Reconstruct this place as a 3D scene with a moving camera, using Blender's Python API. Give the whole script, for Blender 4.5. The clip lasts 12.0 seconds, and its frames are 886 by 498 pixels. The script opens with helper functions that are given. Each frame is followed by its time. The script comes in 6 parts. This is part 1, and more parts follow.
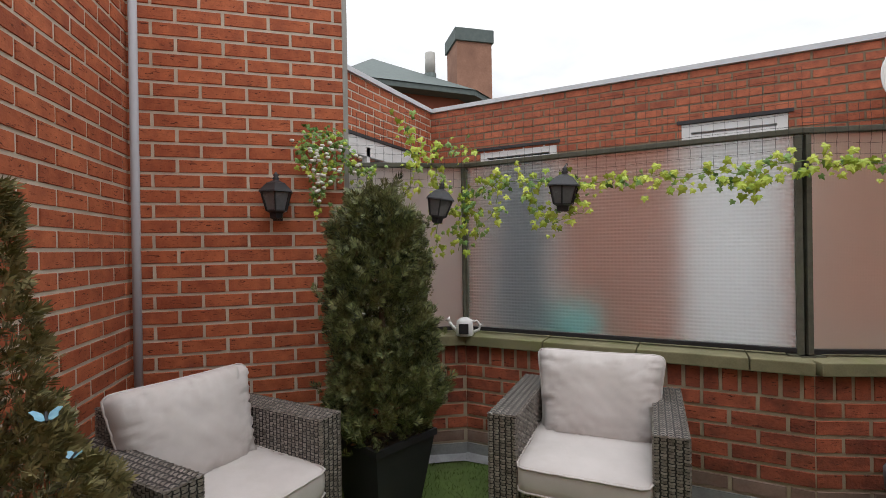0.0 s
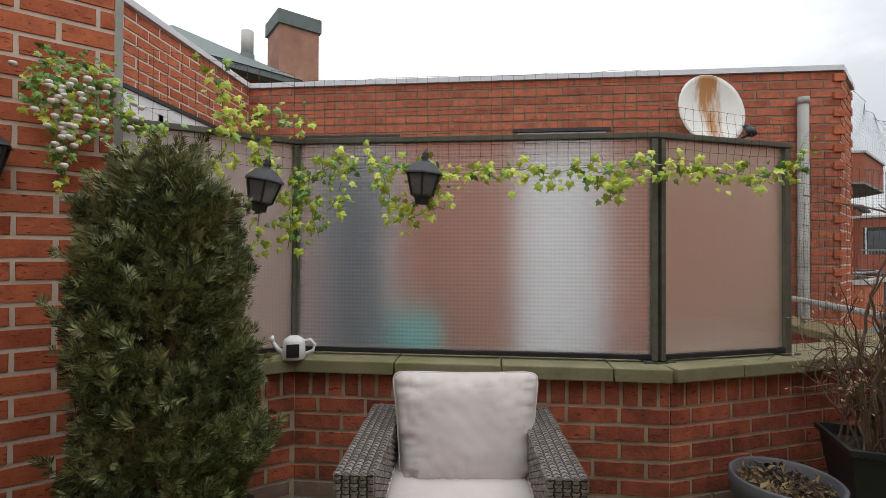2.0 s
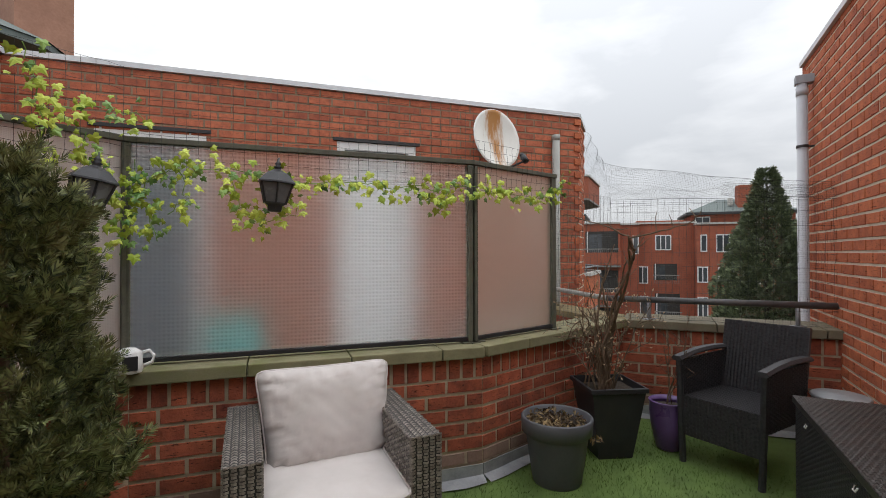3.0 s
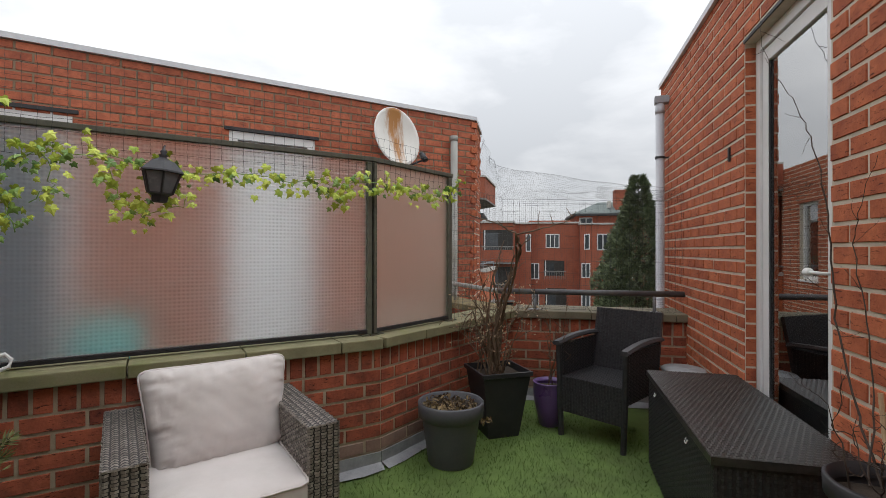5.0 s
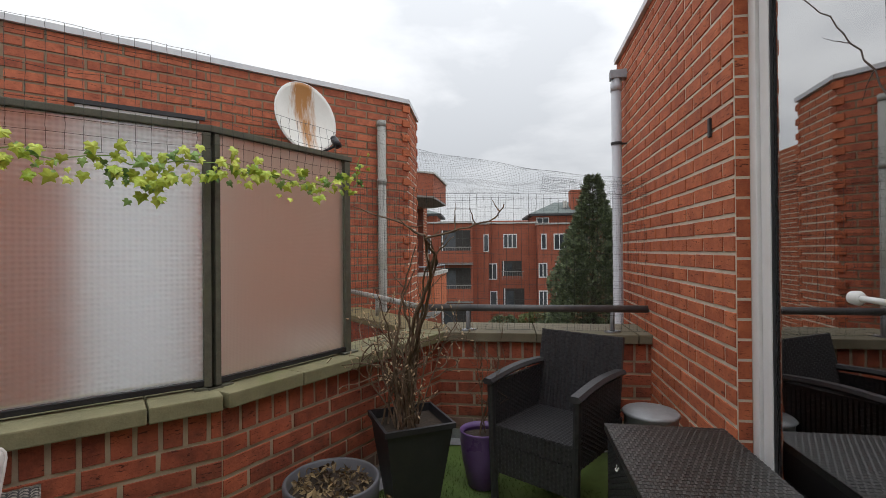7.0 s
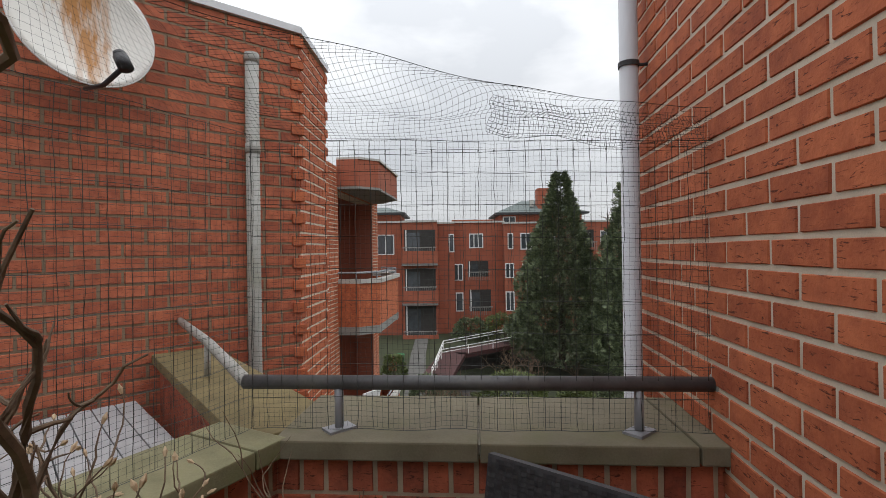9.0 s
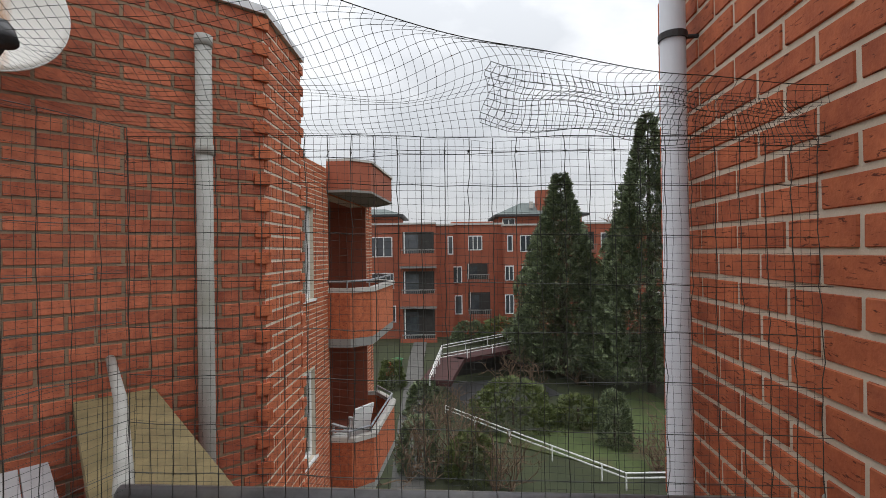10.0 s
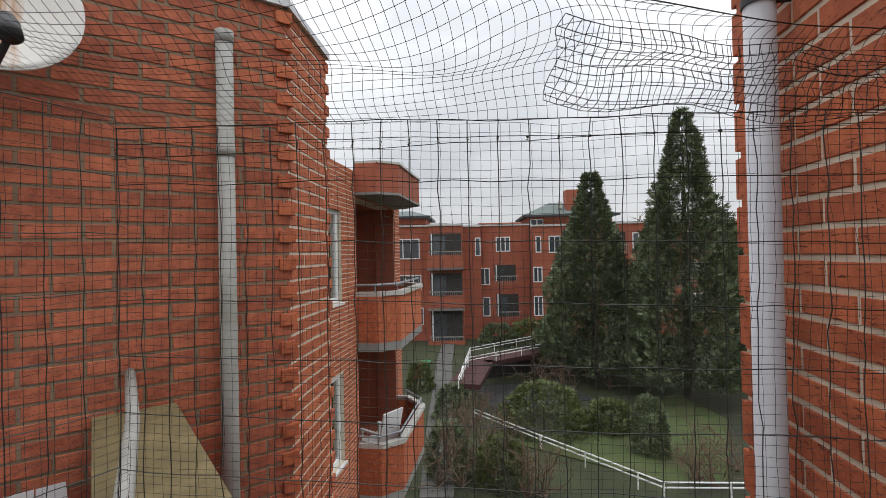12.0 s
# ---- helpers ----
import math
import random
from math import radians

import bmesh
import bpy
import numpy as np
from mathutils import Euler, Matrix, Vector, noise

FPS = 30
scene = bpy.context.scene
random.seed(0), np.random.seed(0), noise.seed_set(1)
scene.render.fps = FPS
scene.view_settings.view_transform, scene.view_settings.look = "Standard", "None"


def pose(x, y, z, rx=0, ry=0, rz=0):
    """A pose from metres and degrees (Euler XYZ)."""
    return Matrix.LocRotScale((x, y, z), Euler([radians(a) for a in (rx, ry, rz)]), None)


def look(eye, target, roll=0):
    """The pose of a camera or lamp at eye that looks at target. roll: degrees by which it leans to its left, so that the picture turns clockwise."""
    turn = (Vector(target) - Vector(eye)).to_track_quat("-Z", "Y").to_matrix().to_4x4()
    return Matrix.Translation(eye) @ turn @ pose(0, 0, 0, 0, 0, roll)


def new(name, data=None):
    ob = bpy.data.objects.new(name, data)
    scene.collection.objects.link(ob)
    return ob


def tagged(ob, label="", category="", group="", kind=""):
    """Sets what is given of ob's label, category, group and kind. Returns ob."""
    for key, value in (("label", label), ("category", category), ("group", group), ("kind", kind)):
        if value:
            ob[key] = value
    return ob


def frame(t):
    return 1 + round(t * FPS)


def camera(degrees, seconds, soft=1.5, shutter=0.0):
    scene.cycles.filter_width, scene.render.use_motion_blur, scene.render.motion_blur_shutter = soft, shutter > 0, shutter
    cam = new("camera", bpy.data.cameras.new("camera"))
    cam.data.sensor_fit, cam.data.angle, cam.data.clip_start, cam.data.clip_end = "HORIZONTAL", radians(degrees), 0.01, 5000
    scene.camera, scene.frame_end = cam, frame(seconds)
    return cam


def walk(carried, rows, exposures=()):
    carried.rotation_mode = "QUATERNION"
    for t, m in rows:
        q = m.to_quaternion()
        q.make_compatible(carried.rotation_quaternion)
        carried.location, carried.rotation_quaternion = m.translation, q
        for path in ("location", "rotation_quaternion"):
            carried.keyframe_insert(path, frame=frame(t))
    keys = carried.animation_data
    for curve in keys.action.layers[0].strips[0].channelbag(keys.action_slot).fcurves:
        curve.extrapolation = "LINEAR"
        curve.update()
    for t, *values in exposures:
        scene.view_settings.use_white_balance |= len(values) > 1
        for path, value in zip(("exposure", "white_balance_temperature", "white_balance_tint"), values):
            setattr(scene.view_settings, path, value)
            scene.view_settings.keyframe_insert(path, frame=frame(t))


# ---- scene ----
cam = camera(86.6, 12.0, soft=0.85)
PATH = [
    (0, (1.008, 0.991, 1.238), (0.087, 2.767, 1.233), -0.9),
    (0.5, (0.966, 1.065, 1.23), (0.026, 2.831, 1.223), -0.6),
    (1, (0.926, 1.19, 1.211), (-0.012, 2.957, 1.205), -0.4),
    (1.5, (0.905, 1.437, 1.207), (0.049, 3.244, 1.2), -0.1),
    (1.9, (0.759, 1.444, 1.187), (0.359, 3.403, 1.229), 0.1),
    (2, (0.727, 1.434, 1.203), (0.53, 3.424, 1.223), 0.3),
    (2.4, (0.586, 1.296, 1.22), (0.939, 3.265, 1.233), 0.1),
    (2.5, (0.586, 1.286, 1.218), (1.001, 3.242, 1.235), 0.0),
    (3, (0.441, 1.172, 1.224), (1.104, 3.059, 1.244), -0.1),
    (3.5, (0.404, 1.092, 1.21), (1.255, 2.902, 1.228), 0.0),
    (3.7, (0.398, 1.073, 1.217), (1.296, 2.859, 1.226), 0.2),
    (5.5, (0.434, 1.103, 1.207), (1.505, 2.792, 1.218), -0.2),
    (6, (0.5, 1.172, 1.211), (1.616, 2.831, 1.217), -0.3),
    (6.5, (0.769, 1.35, 1.216), (1.932, 2.977, 1.218), -0.4),
    (6.7, (0.908, 1.437, 1.248), (2.078, 3.059, 1.253), -0.5),
    (8.3, (1.974, 2.345, 1.252), (3.216, 3.912, 1.27), -0.5),
    (8.5, (2.083, 2.441, 1.268), (3.346, 3.992, 1.275), -0.8),
    (9, (2.397, 2.666, 1.283), (3.682, 4.199, 1.291), -0.8),
    (9.5, (2.619, 2.855, 1.348), (3.905, 4.386, 1.36), -0.8),
    (10, (2.757, 3.007, 1.387), (4.044, 4.538, 1.4), -0.8),
    (10.5, (2.847, 3.107, 1.403), (4.13, 4.641, 1.419), -1.0),
    (11, (2.881, 3.147, 1.403), (4.145, 4.696, 1.42), -1.0),
    (11.5, (2.879, 3.17, 1.398), (4.118, 4.74, 1.417), -1.1),
    (12, (2.849, 3.182, 1.406), (4.046, 4.783, 1.427), -1.2),
]
EXPOSURES = [(0.0, 0.22), (1.5, 0.25), (2.5, 0.25), (3.7, 0.25), (5.5, 0.17), (8.5, 0.15), (10.5, 0.13), (12.0, 0.16)]
walk(cam, [(t, look(eye, target, roll)) for t, eye, target, roll in PATH], EXPOSURES)

# ---- world and sun ----
world = bpy.data.worlds.new("overcast_sky")
scene.world = world
world.use_nodes = True
wn, wl = world.node_tree.nodes, world.node_tree.links
wn.clear()
w_out = wn.new("ShaderNodeOutputWorld")
w_bg = wn.new("ShaderNodeBackground")
w_bg.inputs["Strength"].default_value = 0.125
w_sky = wn.new("ShaderNodeTexSky")
w_sky.sky_type = "NISHITA"
w_sky.sun_disc = False
w_sky.sun_elevation = radians(62)
w_sky.sun_rotation = radians(135)
w_co = wn.new("ShaderNodeTexCoord")
w_map = wn.new("ShaderNodeMapping")
w_map.inputs["Scale"].default_value = (1.0, 1.0, 2.6)
w_no = wn.new("ShaderNodeTexNoise")
w_no.inputs["Scale"].default_value = 2.3
w_no.inputs["Detail"].default_value = 6.0
w_no.inputs["Roughness"].default_value = 0.52
w_no.inputs["Distortion"].default_value = 0.3
w_ramp = wn.new("ShaderNodeValToRGB")
w_ramp.color_ramp.elements[0].position = 0.36
w_ramp.color_ramp.elements[0].color = (5.3, 5.5, 5.8, 1)
w_ramp.color_ramp.elements[1].position = 0.62
w_ramp.color_ramp.elements[1].color = (7.9, 8.0, 8.2, 1)
w_mix = wn.new("ShaderNodeMixRGB")
w_mix.inputs["Fac"].default_value = 0.96
wl.new(w_co.outputs["Generated"], w_map.inputs["Vector"])
wl.new(w_map.outputs["Vector"], w_no.inputs["Vector"])
wl.new(w_no.outputs["Fac"], w_ramp.inputs["Fac"])
wl.new(w_sky.outputs["Color"], w_mix.inputs["Color1"])
wl.new(w_ramp.outputs["Color"], w_mix.inputs["Color2"])
# an overcast sky is brighter overhead than at the horizon
w_sep = wn.new("ShaderNodeSeparateXYZ")
w_grad = wn.new("ShaderNodeMapRange")
w_grad.inputs["From Min"].default_value = 0.0
w_grad.inputs["From Max"].default_value = 1.0
w_grad.inputs["To Min"].default_value = 0.60
w_grad.inputs["To Max"].default_value = 1.95
w_mul = wn.new("ShaderNodeVectorMath")
w_mul.operation = "SCALE"
wl.new(w_co.outputs["Generated"], w_sep.inputs[0])
wl.new(w_sep.outputs["Z"], w_grad.inputs["Value"])
wl.new(w_mix.outputs["Color"], w_mul.inputs[0])
wl.new(w_grad.outputs["Result"], w_mul.inputs["Scale"])
wl.new(w_mul.outputs["Vector"], w_bg.inputs["Color"])
wl.new(w_bg.outputs["Background"], w_out.inputs["Surface"])

sun_data = bpy.data.lights.new("sun", "SUN")
sun_data.energy = 0.4
sun_data.angle = radians(45)
sun_data.color = (1.0, 0.97, 0.93)
sun = new("sun", sun_data)
sun.matrix_world = look((0, 0, 20), (-7.5, 7.5, 0))


# ---- materials ----
def node(nt, kind, **inputs):
    n = nt.nodes.new(kind)
    for k, v in inputs.items():
        n.inputs[k.replace("_", " ")].default_value = v
    return n


def material(name, dark, light, rough=0.7, metal=0.0, scale=20.0, fine=180.0, bump=0.15, grime=None, grime_scale=3.0, grime_amount=0.5, spread=0.0, stretch=(1, 1, 1), rough_var=0.12, spec=0.4, creases=0.0):
    """Principled material: two-scale colour noise between dark and light, grime patches, per-piece spread and fine relief."""
    m = bpy.data.materials.new(name)
    m.use_nodes = True
    nt = m.node_tree
    b = nt.nodes["Principled BSDF"]
    b.inputs["Metallic"].default_value = metal
    b.inputs["Specular IOR Level"].default_value = spec
    co = nt.nodes.new("ShaderNodeTexCoord")
    mp = nt.nodes.new("ShaderNodeMapping")
    mp.inputs["Scale"].default_value = stretch
    geo = nt.nodes.new("ShaderNodeNewGeometry")
    nt.links.new(geo.outputs["Position"], mp.inputs["Vector"])
    n1 = node(nt, "ShaderNodeTexNoise", Scale=scale, Detail=5.0, Roughness=0.6)
    n2 = node(nt, "ShaderNodeTexNoise", Scale=fine, Detail=3.0, Roughness=0.6)
    nt.links.new(mp.outputs["Vector"], n1.inputs["Vector"])
    nt.links.new(mp.outputs["Vector"], n2.inputs["Vector"])
    add = nt.nodes.new("ShaderNodeMath")
    add.operation = "MULTIPLY_ADD"
    add.inputs[1].default_value = 0.45
    nt.links.new(n2.outputs["Fac"], add.inputs[0])
    sub = nt.nodes.new("ShaderNodeMath")
    sub.operation = "MULTIPLY_ADD"
    sub.inputs[1].default_value = 1.5
    sub.inputs[2].default_value = -0.47
    nt.links.new(n1.outputs["Fac"], sub.inputs[0])
    nt.links.new(sub.outputs[0], add.inputs[2])
    value = add.outputs[0]
    if spread:
        info = nt.nodes.new("ShaderNodeObjectInfo")
        s1 = nt.nodes.new("ShaderNodeMath")
        s1.operation = "ADD"
        nt.links.new(info.outputs["Random"], s1.inputs[0])
        nt.links.new(geo.outputs["Random Per Island"], s1.inputs[1])
        s2 = nt.nodes.new("ShaderNodeMath")
        s2.operation = "FRACT"
        nt.links.new(s1.outputs[0], s2.inputs[0])
        s3 = nt.nodes.new("ShaderNodeMath")
        s3.operation = "MULTIPLY_ADD"
        s3.inputs[1].default_value = spread
        nt.links.new(s2.outputs[0], s3.inputs[0])
        s4 = nt.nodes.new("ShaderNodeMath")
        s4.operation = "SUBTRACT"
        s4.inputs[1].default_value = spread / 2
        nt.links.new(value, s4.inputs[0])
        nt.links.new(s4.outputs[0], s3.inputs[2])
        value = s3.outputs[0]
    mix = nt.nodes.new("ShaderNodeMixRGB")
    mix.inputs["Color1"].default_value = (*dark, 1)
    mix.inputs["Color2"].default_value = (*light, 1)
    mix.use_clamp = True
    nt.links.new(value, mix.inputs["Fac"])
    colour = mix.outputs["Color"]
    if grime:
        n3 = node(nt, "ShaderNodeTexNoise", Scale=grime_scale, Detail=6.0, Roughness=0.65)
        nt.links.new(geo.outputs["Position"], n3.inputs["Vector"])
        r = nt.nodes.new("ShaderNodeMapRange")
        r.inputs["From Min"].default_value = 0.5
        r.inputs["From Max"].default_value = 0.72
        r.inputs["To Max"].default_value = grime_amount
        nt.links.new(n3.outputs["Fac"], r.inputs["Value"])
        g = nt.nodes.new("ShaderNodeMixRGB")
        g.inputs["Color2"].default_value = (*grime, 1)
        nt.links.new(r.outputs["Result"], g.inputs["Fac"])
        nt.links.new(colour, g.inputs["Color1"])
        colour = g.outputs["Color"]
    if creases:
        cm = nt.nodes.new("ShaderNodeMapping")
        cm.inputs["Scale"].default_value = (26, 26, 115)
        cm.inputs["Rotation"].default_value = (0.3, 0.25, 0)
        nt.links.new(geo.outputs["Position"], cm.inputs["Vector"])
        cn = node(nt, "ShaderNodeTexNoise", Scale=1.0, Detail=4.0, Roughness=0.65, Distortion=0.8)
        nt.links.new(cm.outputs["Vector"], cn.inputs["Vector"])
        cr = nt.nodes.new("ShaderNodeMapRange")
        cr.inputs["From Min"].default_value = 0.585
        cr.inputs["From Max"].default_value = 0.655
        cr.inputs["To Max"].default_value = creases
        nt.links.new(cn.outputs["Fac"], cr.inputs["Value"])
        cx = nt.nodes.new("ShaderNodeMixRGB")
        cx.inputs["Color2"].default_value = (*[c * 0.35 for c in dark], 1)
        nt.links.new(cr.outputs["Result"], cx.inputs["Fac"])
        nt.links.new(colour, cx.inputs["Color1"])
        colour = cx.outputs["Color"]
    nt.links.new(colour, b.inputs["Base Color"])
    rr = nt.nodes.new("ShaderNodeMapRange")
    rr.inputs["To Min"].default_value = max(0.02, rough - rough_var)
    rr.inputs["To Max"].default_value = min(1.0, rough + rough_var)
    nt.links.new(n1.outputs["Fac"], rr.inputs["Value"])
    nt.links.new(rr.outputs["Result"], b.inputs["Roughness"])
    if bump:
        bp = nt.nodes.new("ShaderNodeBump")
        bp.inputs["Strength"].default_value = bump
        bp.inputs["Distance"].default_value = 0.004
        nt.links.new(add.outputs[0], bp.inputs["Height"])
        nt.links.new(bp.outputs["Normal"], b.inputs["Normal"])
    return m


M_BRICK = material("red_brick", (0.27, 0.060, 0.026), (0.60, 0.180, 0.078), 0.85, scale=14, fine=120, bump=0.6, spread=0.35, grime=(0.24, 0.07, 0.04), grime_scale=9, grime_amount=0.45, creases=0.95)
M_MORTAR = material("grey_mortar", (0.47, 0.41, 0.32), (0.72, 0.65, 0.54), 0.95, scale=9, fine=200, bump=0.4)
M_BRICK2 = material("dark_weathered_brick", (0.17, 0.042, 0.026), (0.50, 0.135, 0.07), 0.85, scale=14, fine=90, bump=1.0, spread=0.55, grime=(0.10, 0.04, 0.03), grime_scale=8, grime_amount=0.65, creases=0.9)
M_BRICKWASH = material("cement_smeared_brick", (0.15, 0.085, 0.065), (0.30, 0.20, 0.16), 0.9, scale=9, fine=90, bump=0.6, spread=0.3, grime=(0.30, 0.25, 0.21), grime_scale=5, grime_amount=0.6)
M_MORTAR3 = material("brown_stained_mortar", (0.26, 0.20, 0.135), (0.50, 0.42, 0.31), 0.95, scale=7, fine=200, bump=0.4)
M_BRICK3 = material("rain_washed_red_brick", (0.24, 0.060, 0.034), (0.60, 0.185, 0.095), 0.85, scale=14, fine=120, bump=0.7, spread=0.4, grime=(0.18, 0.055, 0.036), grime_scale=6, grime_amount=0.5, creases=0.6)
M_MORTAR2 = material("dirty_mortar", (0.17, 0.12, 0.08), (0.32, 0.24, 0.16), 0.95, scale=6, fine=200, bump=0.4)
M_COPING = material("mossy_concrete", (0.14, 0.13, 0.07), (0.30, 0.28, 0.165), 0.9, scale=10, fine=150, bump=0.5, grime=(0.11, 0.13, 0.03), grime_scale=5, grime_amount=0.7)
M_FLASH = material("lead_flashing", (0.22, 0.23, 0.24), (0.42, 0.43, 0.44), 0.5, 0.3, scale=12, fine=90, bump=0.5)
M_GRASS = material("artificial_grass", (0.055, 0.10, 0.022), (0.15, 0.235, 0.06), 0.9, scale=5, fine=160, bump=0.8, spread=0.5, grime=(0.06, 0.06, 0.03), grime_scale=2, grime_amount=0.5)
M_FRAME = material("weathered_metal_frame", (0.08, 0.08, 0.065), (0.17, 0.17, 0.13), 0.65, 0.3, scale=25, fine=200, bump=0.2, grime=(0.13, 0.14, 0.07), grime_scale=7, grime_amount=0.6)
M_ZINC = material("zinc_pipe", (0.24, 0.25, 0.27), (0.38, 0.39, 0.41), 0.55, 0.4, scale=12, fine=150, bump=0.1, stretch=(1, 1, 0.3))
M_WHITE = material("white_paint", (0.68, 0.68, 0.67), (0.80, 0.80, 0.79), 0.45, scale=6, fine=120, bump=0.05, grime=(0.55, 0.54, 0.50), grime_scale=4, grime_amount=0.3)
M_ROOFTRIM = material("roof_edge_trim", (0.50, 0.51, 0.53), (0.68, 0.69, 0.70), 0.5, 0.2, scale=8, fine=120, bump=0.05)
M_BLACK = material("black_plastic", (0.012, 0.012, 0.014), (0.028, 0.028, 0.032), 0.45, scale=20, fine=150, bump=0.1)
M_WICKER = material("grey_wicker", (0.10, 0.088, 0.076), (0.40, 0.37, 0.335), 0.6, scale=60, fine=300, bump=0.2, spread=0.6)
M_BWICKER = material("black_wicker", (0.014, 0.014, 0.016), (0.055, 0.054, 0.058), 0.5, scale=60, fine=300, bump=0.2, spread=0.5)
M_CUSHION = material("cream_cushion_fabric", (0.54, 0.505, 0.485), (0.68, 0.64, 0.62), 0.95, scale=5, fine=400, bump=0.2, grime=(0.5, 0.46, 0.41), grime_scale=6, grime_amount=0.3, spec=0.2)
M_SLATE = material("grey_slate_roof", (0.10, 0.125, 0.12), (0.17, 0.20, 0.19), 0.75, scale=8, fine=60, bump=0.3)
M_SOIL = material("dark_soil", (0.02, 0.014, 0.010), (0.07, 0.05, 0.035), 0.95, scale=40, fine=200, bump=0.8)


# ---- geometry helpers ----
def part(name, bm, mat, parent=None, label="", smooth=False, shade_core=0):
    """Links a bmesh as one mesh object, under parent if there is one."""
    me = bpy.data.meshes.new(name)
    bm.to_mesh(me)
    bm.free()
    if smooth:
        me.polygons.foreach_set("use_smooth", [True] * len(me.polygons))
    me.materials.append(mat)
    # The first faces turn black, painting in the shade between woven strands.
    if shade_core:
        me.materials.append(M_BLACK)
        for i in range(shade_core):
            me.polygons[i].material_index = 1
    ob = new(name, me)
    if parent:
        ob.parent = parent
    if label:
        ob["label"] = label
    return ob


def thing(name, m, label, category, group=""):
    ob = new(name)
    ob.empty_display_size = 0.1
    ob.matrix_world = m
    return tagged(ob, label, category, group)


def structure(ob, label="", category=""):
    return tagged(ob, label, category, "", "structure")


def box(bm, x0, x1, y0, y1, z0, z1, m=None, bevel=0.0):
    vs = [bm.verts.new((x, y, z)) for z in (z0, z1) for y in (y0, y1) for x in (x0, x1)]
    fs = [bm.faces.new([vs[i] for i in f]) for f in ((0, 2, 3, 1), (4, 5, 7, 6), (0, 1, 5, 4), (1, 3, 7, 5), (3, 2, 6, 7), (2, 0, 4, 6))]
    if bevel:
        es = {e for f in fs for e in f.edges}
        r = bmesh.ops.bevel(bm, geom=list(es), offset=bevel, segments=2, affect="EDGES", profile=0.6)
        vs = list({v for f in r["faces"] for v in f.verts} | {v for v in vs if v.is_valid})
    if m is not None:
        bmesh.ops.transform(bm, matrix=m, verts=[v for v in vs if v.is_valid])
    return bm


def boxed(*args, **kw):
    return box(bmesh.new(), *args, **kw)


def tube(bm, pts, r, seg=8, cap=True, radii=None):
    """A tube along pts."""
    pts = [Vector(p) for p in pts]
    rings = []
    for i, p in enumerate(pts):
        d = (pts[min(i + 1, len(pts) - 1)] - pts[max(i - 1, 0)]).normalized()
        a = d.orthogonal().normalized() if abs(d.z) > 0.9 else d.cross(Vector((0, 0, 1))).normalized()
        b = d.cross(a)
        rr = radii[i] if radii else r
        rings.append([bm.verts.new(p + (a * math.cos(2 * math.pi * k / seg) + b * math.sin(2 * math.pi * k / seg)) * rr) for k in range(seg)])
    for r0, r1 in zip(rings, rings[1:]):
        for k in range(seg):
            bm.faces.new((r0[k], r0[(k + 1) % seg], r1[(k + 1) % seg], r1[k]))
    if cap:
        bm.faces.new(rings[0][::-1])
        bm.faces.new(rings[-1])
    return bm


def lathe(bm, profile, seg=24, m=None, square=False):
    """A turned body: profile is (radius, z) from bottom to top; square makes it four-sided."""
    n = 4 if square else seg
    off = math.pi / 4 if square else 0
    rings, made = [], []
    for r, z in profile:
        rings.append([bm.verts.new((r * math.cos(2 * math.pi * k / n + off), r * math.sin(2 * math.pi * k / n + off), z)) for k in range(n)])
        made += rings[-1]
    for r0, r1 in zip(rings, rings[1:]):
        for k in range(n):
            bm.faces.new((r0[k], r0[(k + 1) % n], r1[(k + 1) % n], r1[k]))
    if m is not None:
        bmesh.ops.transform(bm, matrix=m, verts=made)
    return bm


COURSE, PITCH, JOINT = 0.0764, 0.222, 0.0105
BRICKS = []


def brick_wall(name, x, y, angle, length, z0, z1, depth, label, holes=(), near=(0, 1e9, -9, 9), limit=300, shift=0.0, first=None, brick=None, mortar=None, washed=-9.0, course=COURSE, pitch=PITCH, top=None):
    """A wall whose outer face starts at (x, y), runs length along angle, and looks to its right-hand side; depth goes to its left.
    Openings are holes (u0, u1, z0, z1). Returns the wall; its bricks are laid later."""
    m = pose(x, y, 0, 0, 0, angle)
    us = sorted({0, length, *[u for h in holes for u in h[:2]]})
    zs = sorted({z0, z1, *[z for h in holes for z in h[2:]]})
    bm = bmesh.new()
    for u0, u1 in zip(us, us[1:]):
        run = None
        for a, b in zip(zs, zs[1:]):
            cu, cz = (u0 + u1) / 2, (a + b) / 2
            solid = not any(h[0] < cu < h[1] and h[2] < cz < h[3] for h in holes)
            if solid:
                run = (run[0], b) if run else (a, b)
            if run and (not solid or b == zs[-1]):
                box(bm, u0, u1, 0, depth, run[0], run[1])
                run = None
    ob = part(name, bm, mortar or M_MORTAR)
    ob.matrix_world = m
    structure(ob, label, "wall")
    BRICKS.append((ob, length, z0, z1, holes, near, limit, shift, first, brick or M_BRICK, washed, course, pitch, top or z1))
    return ob


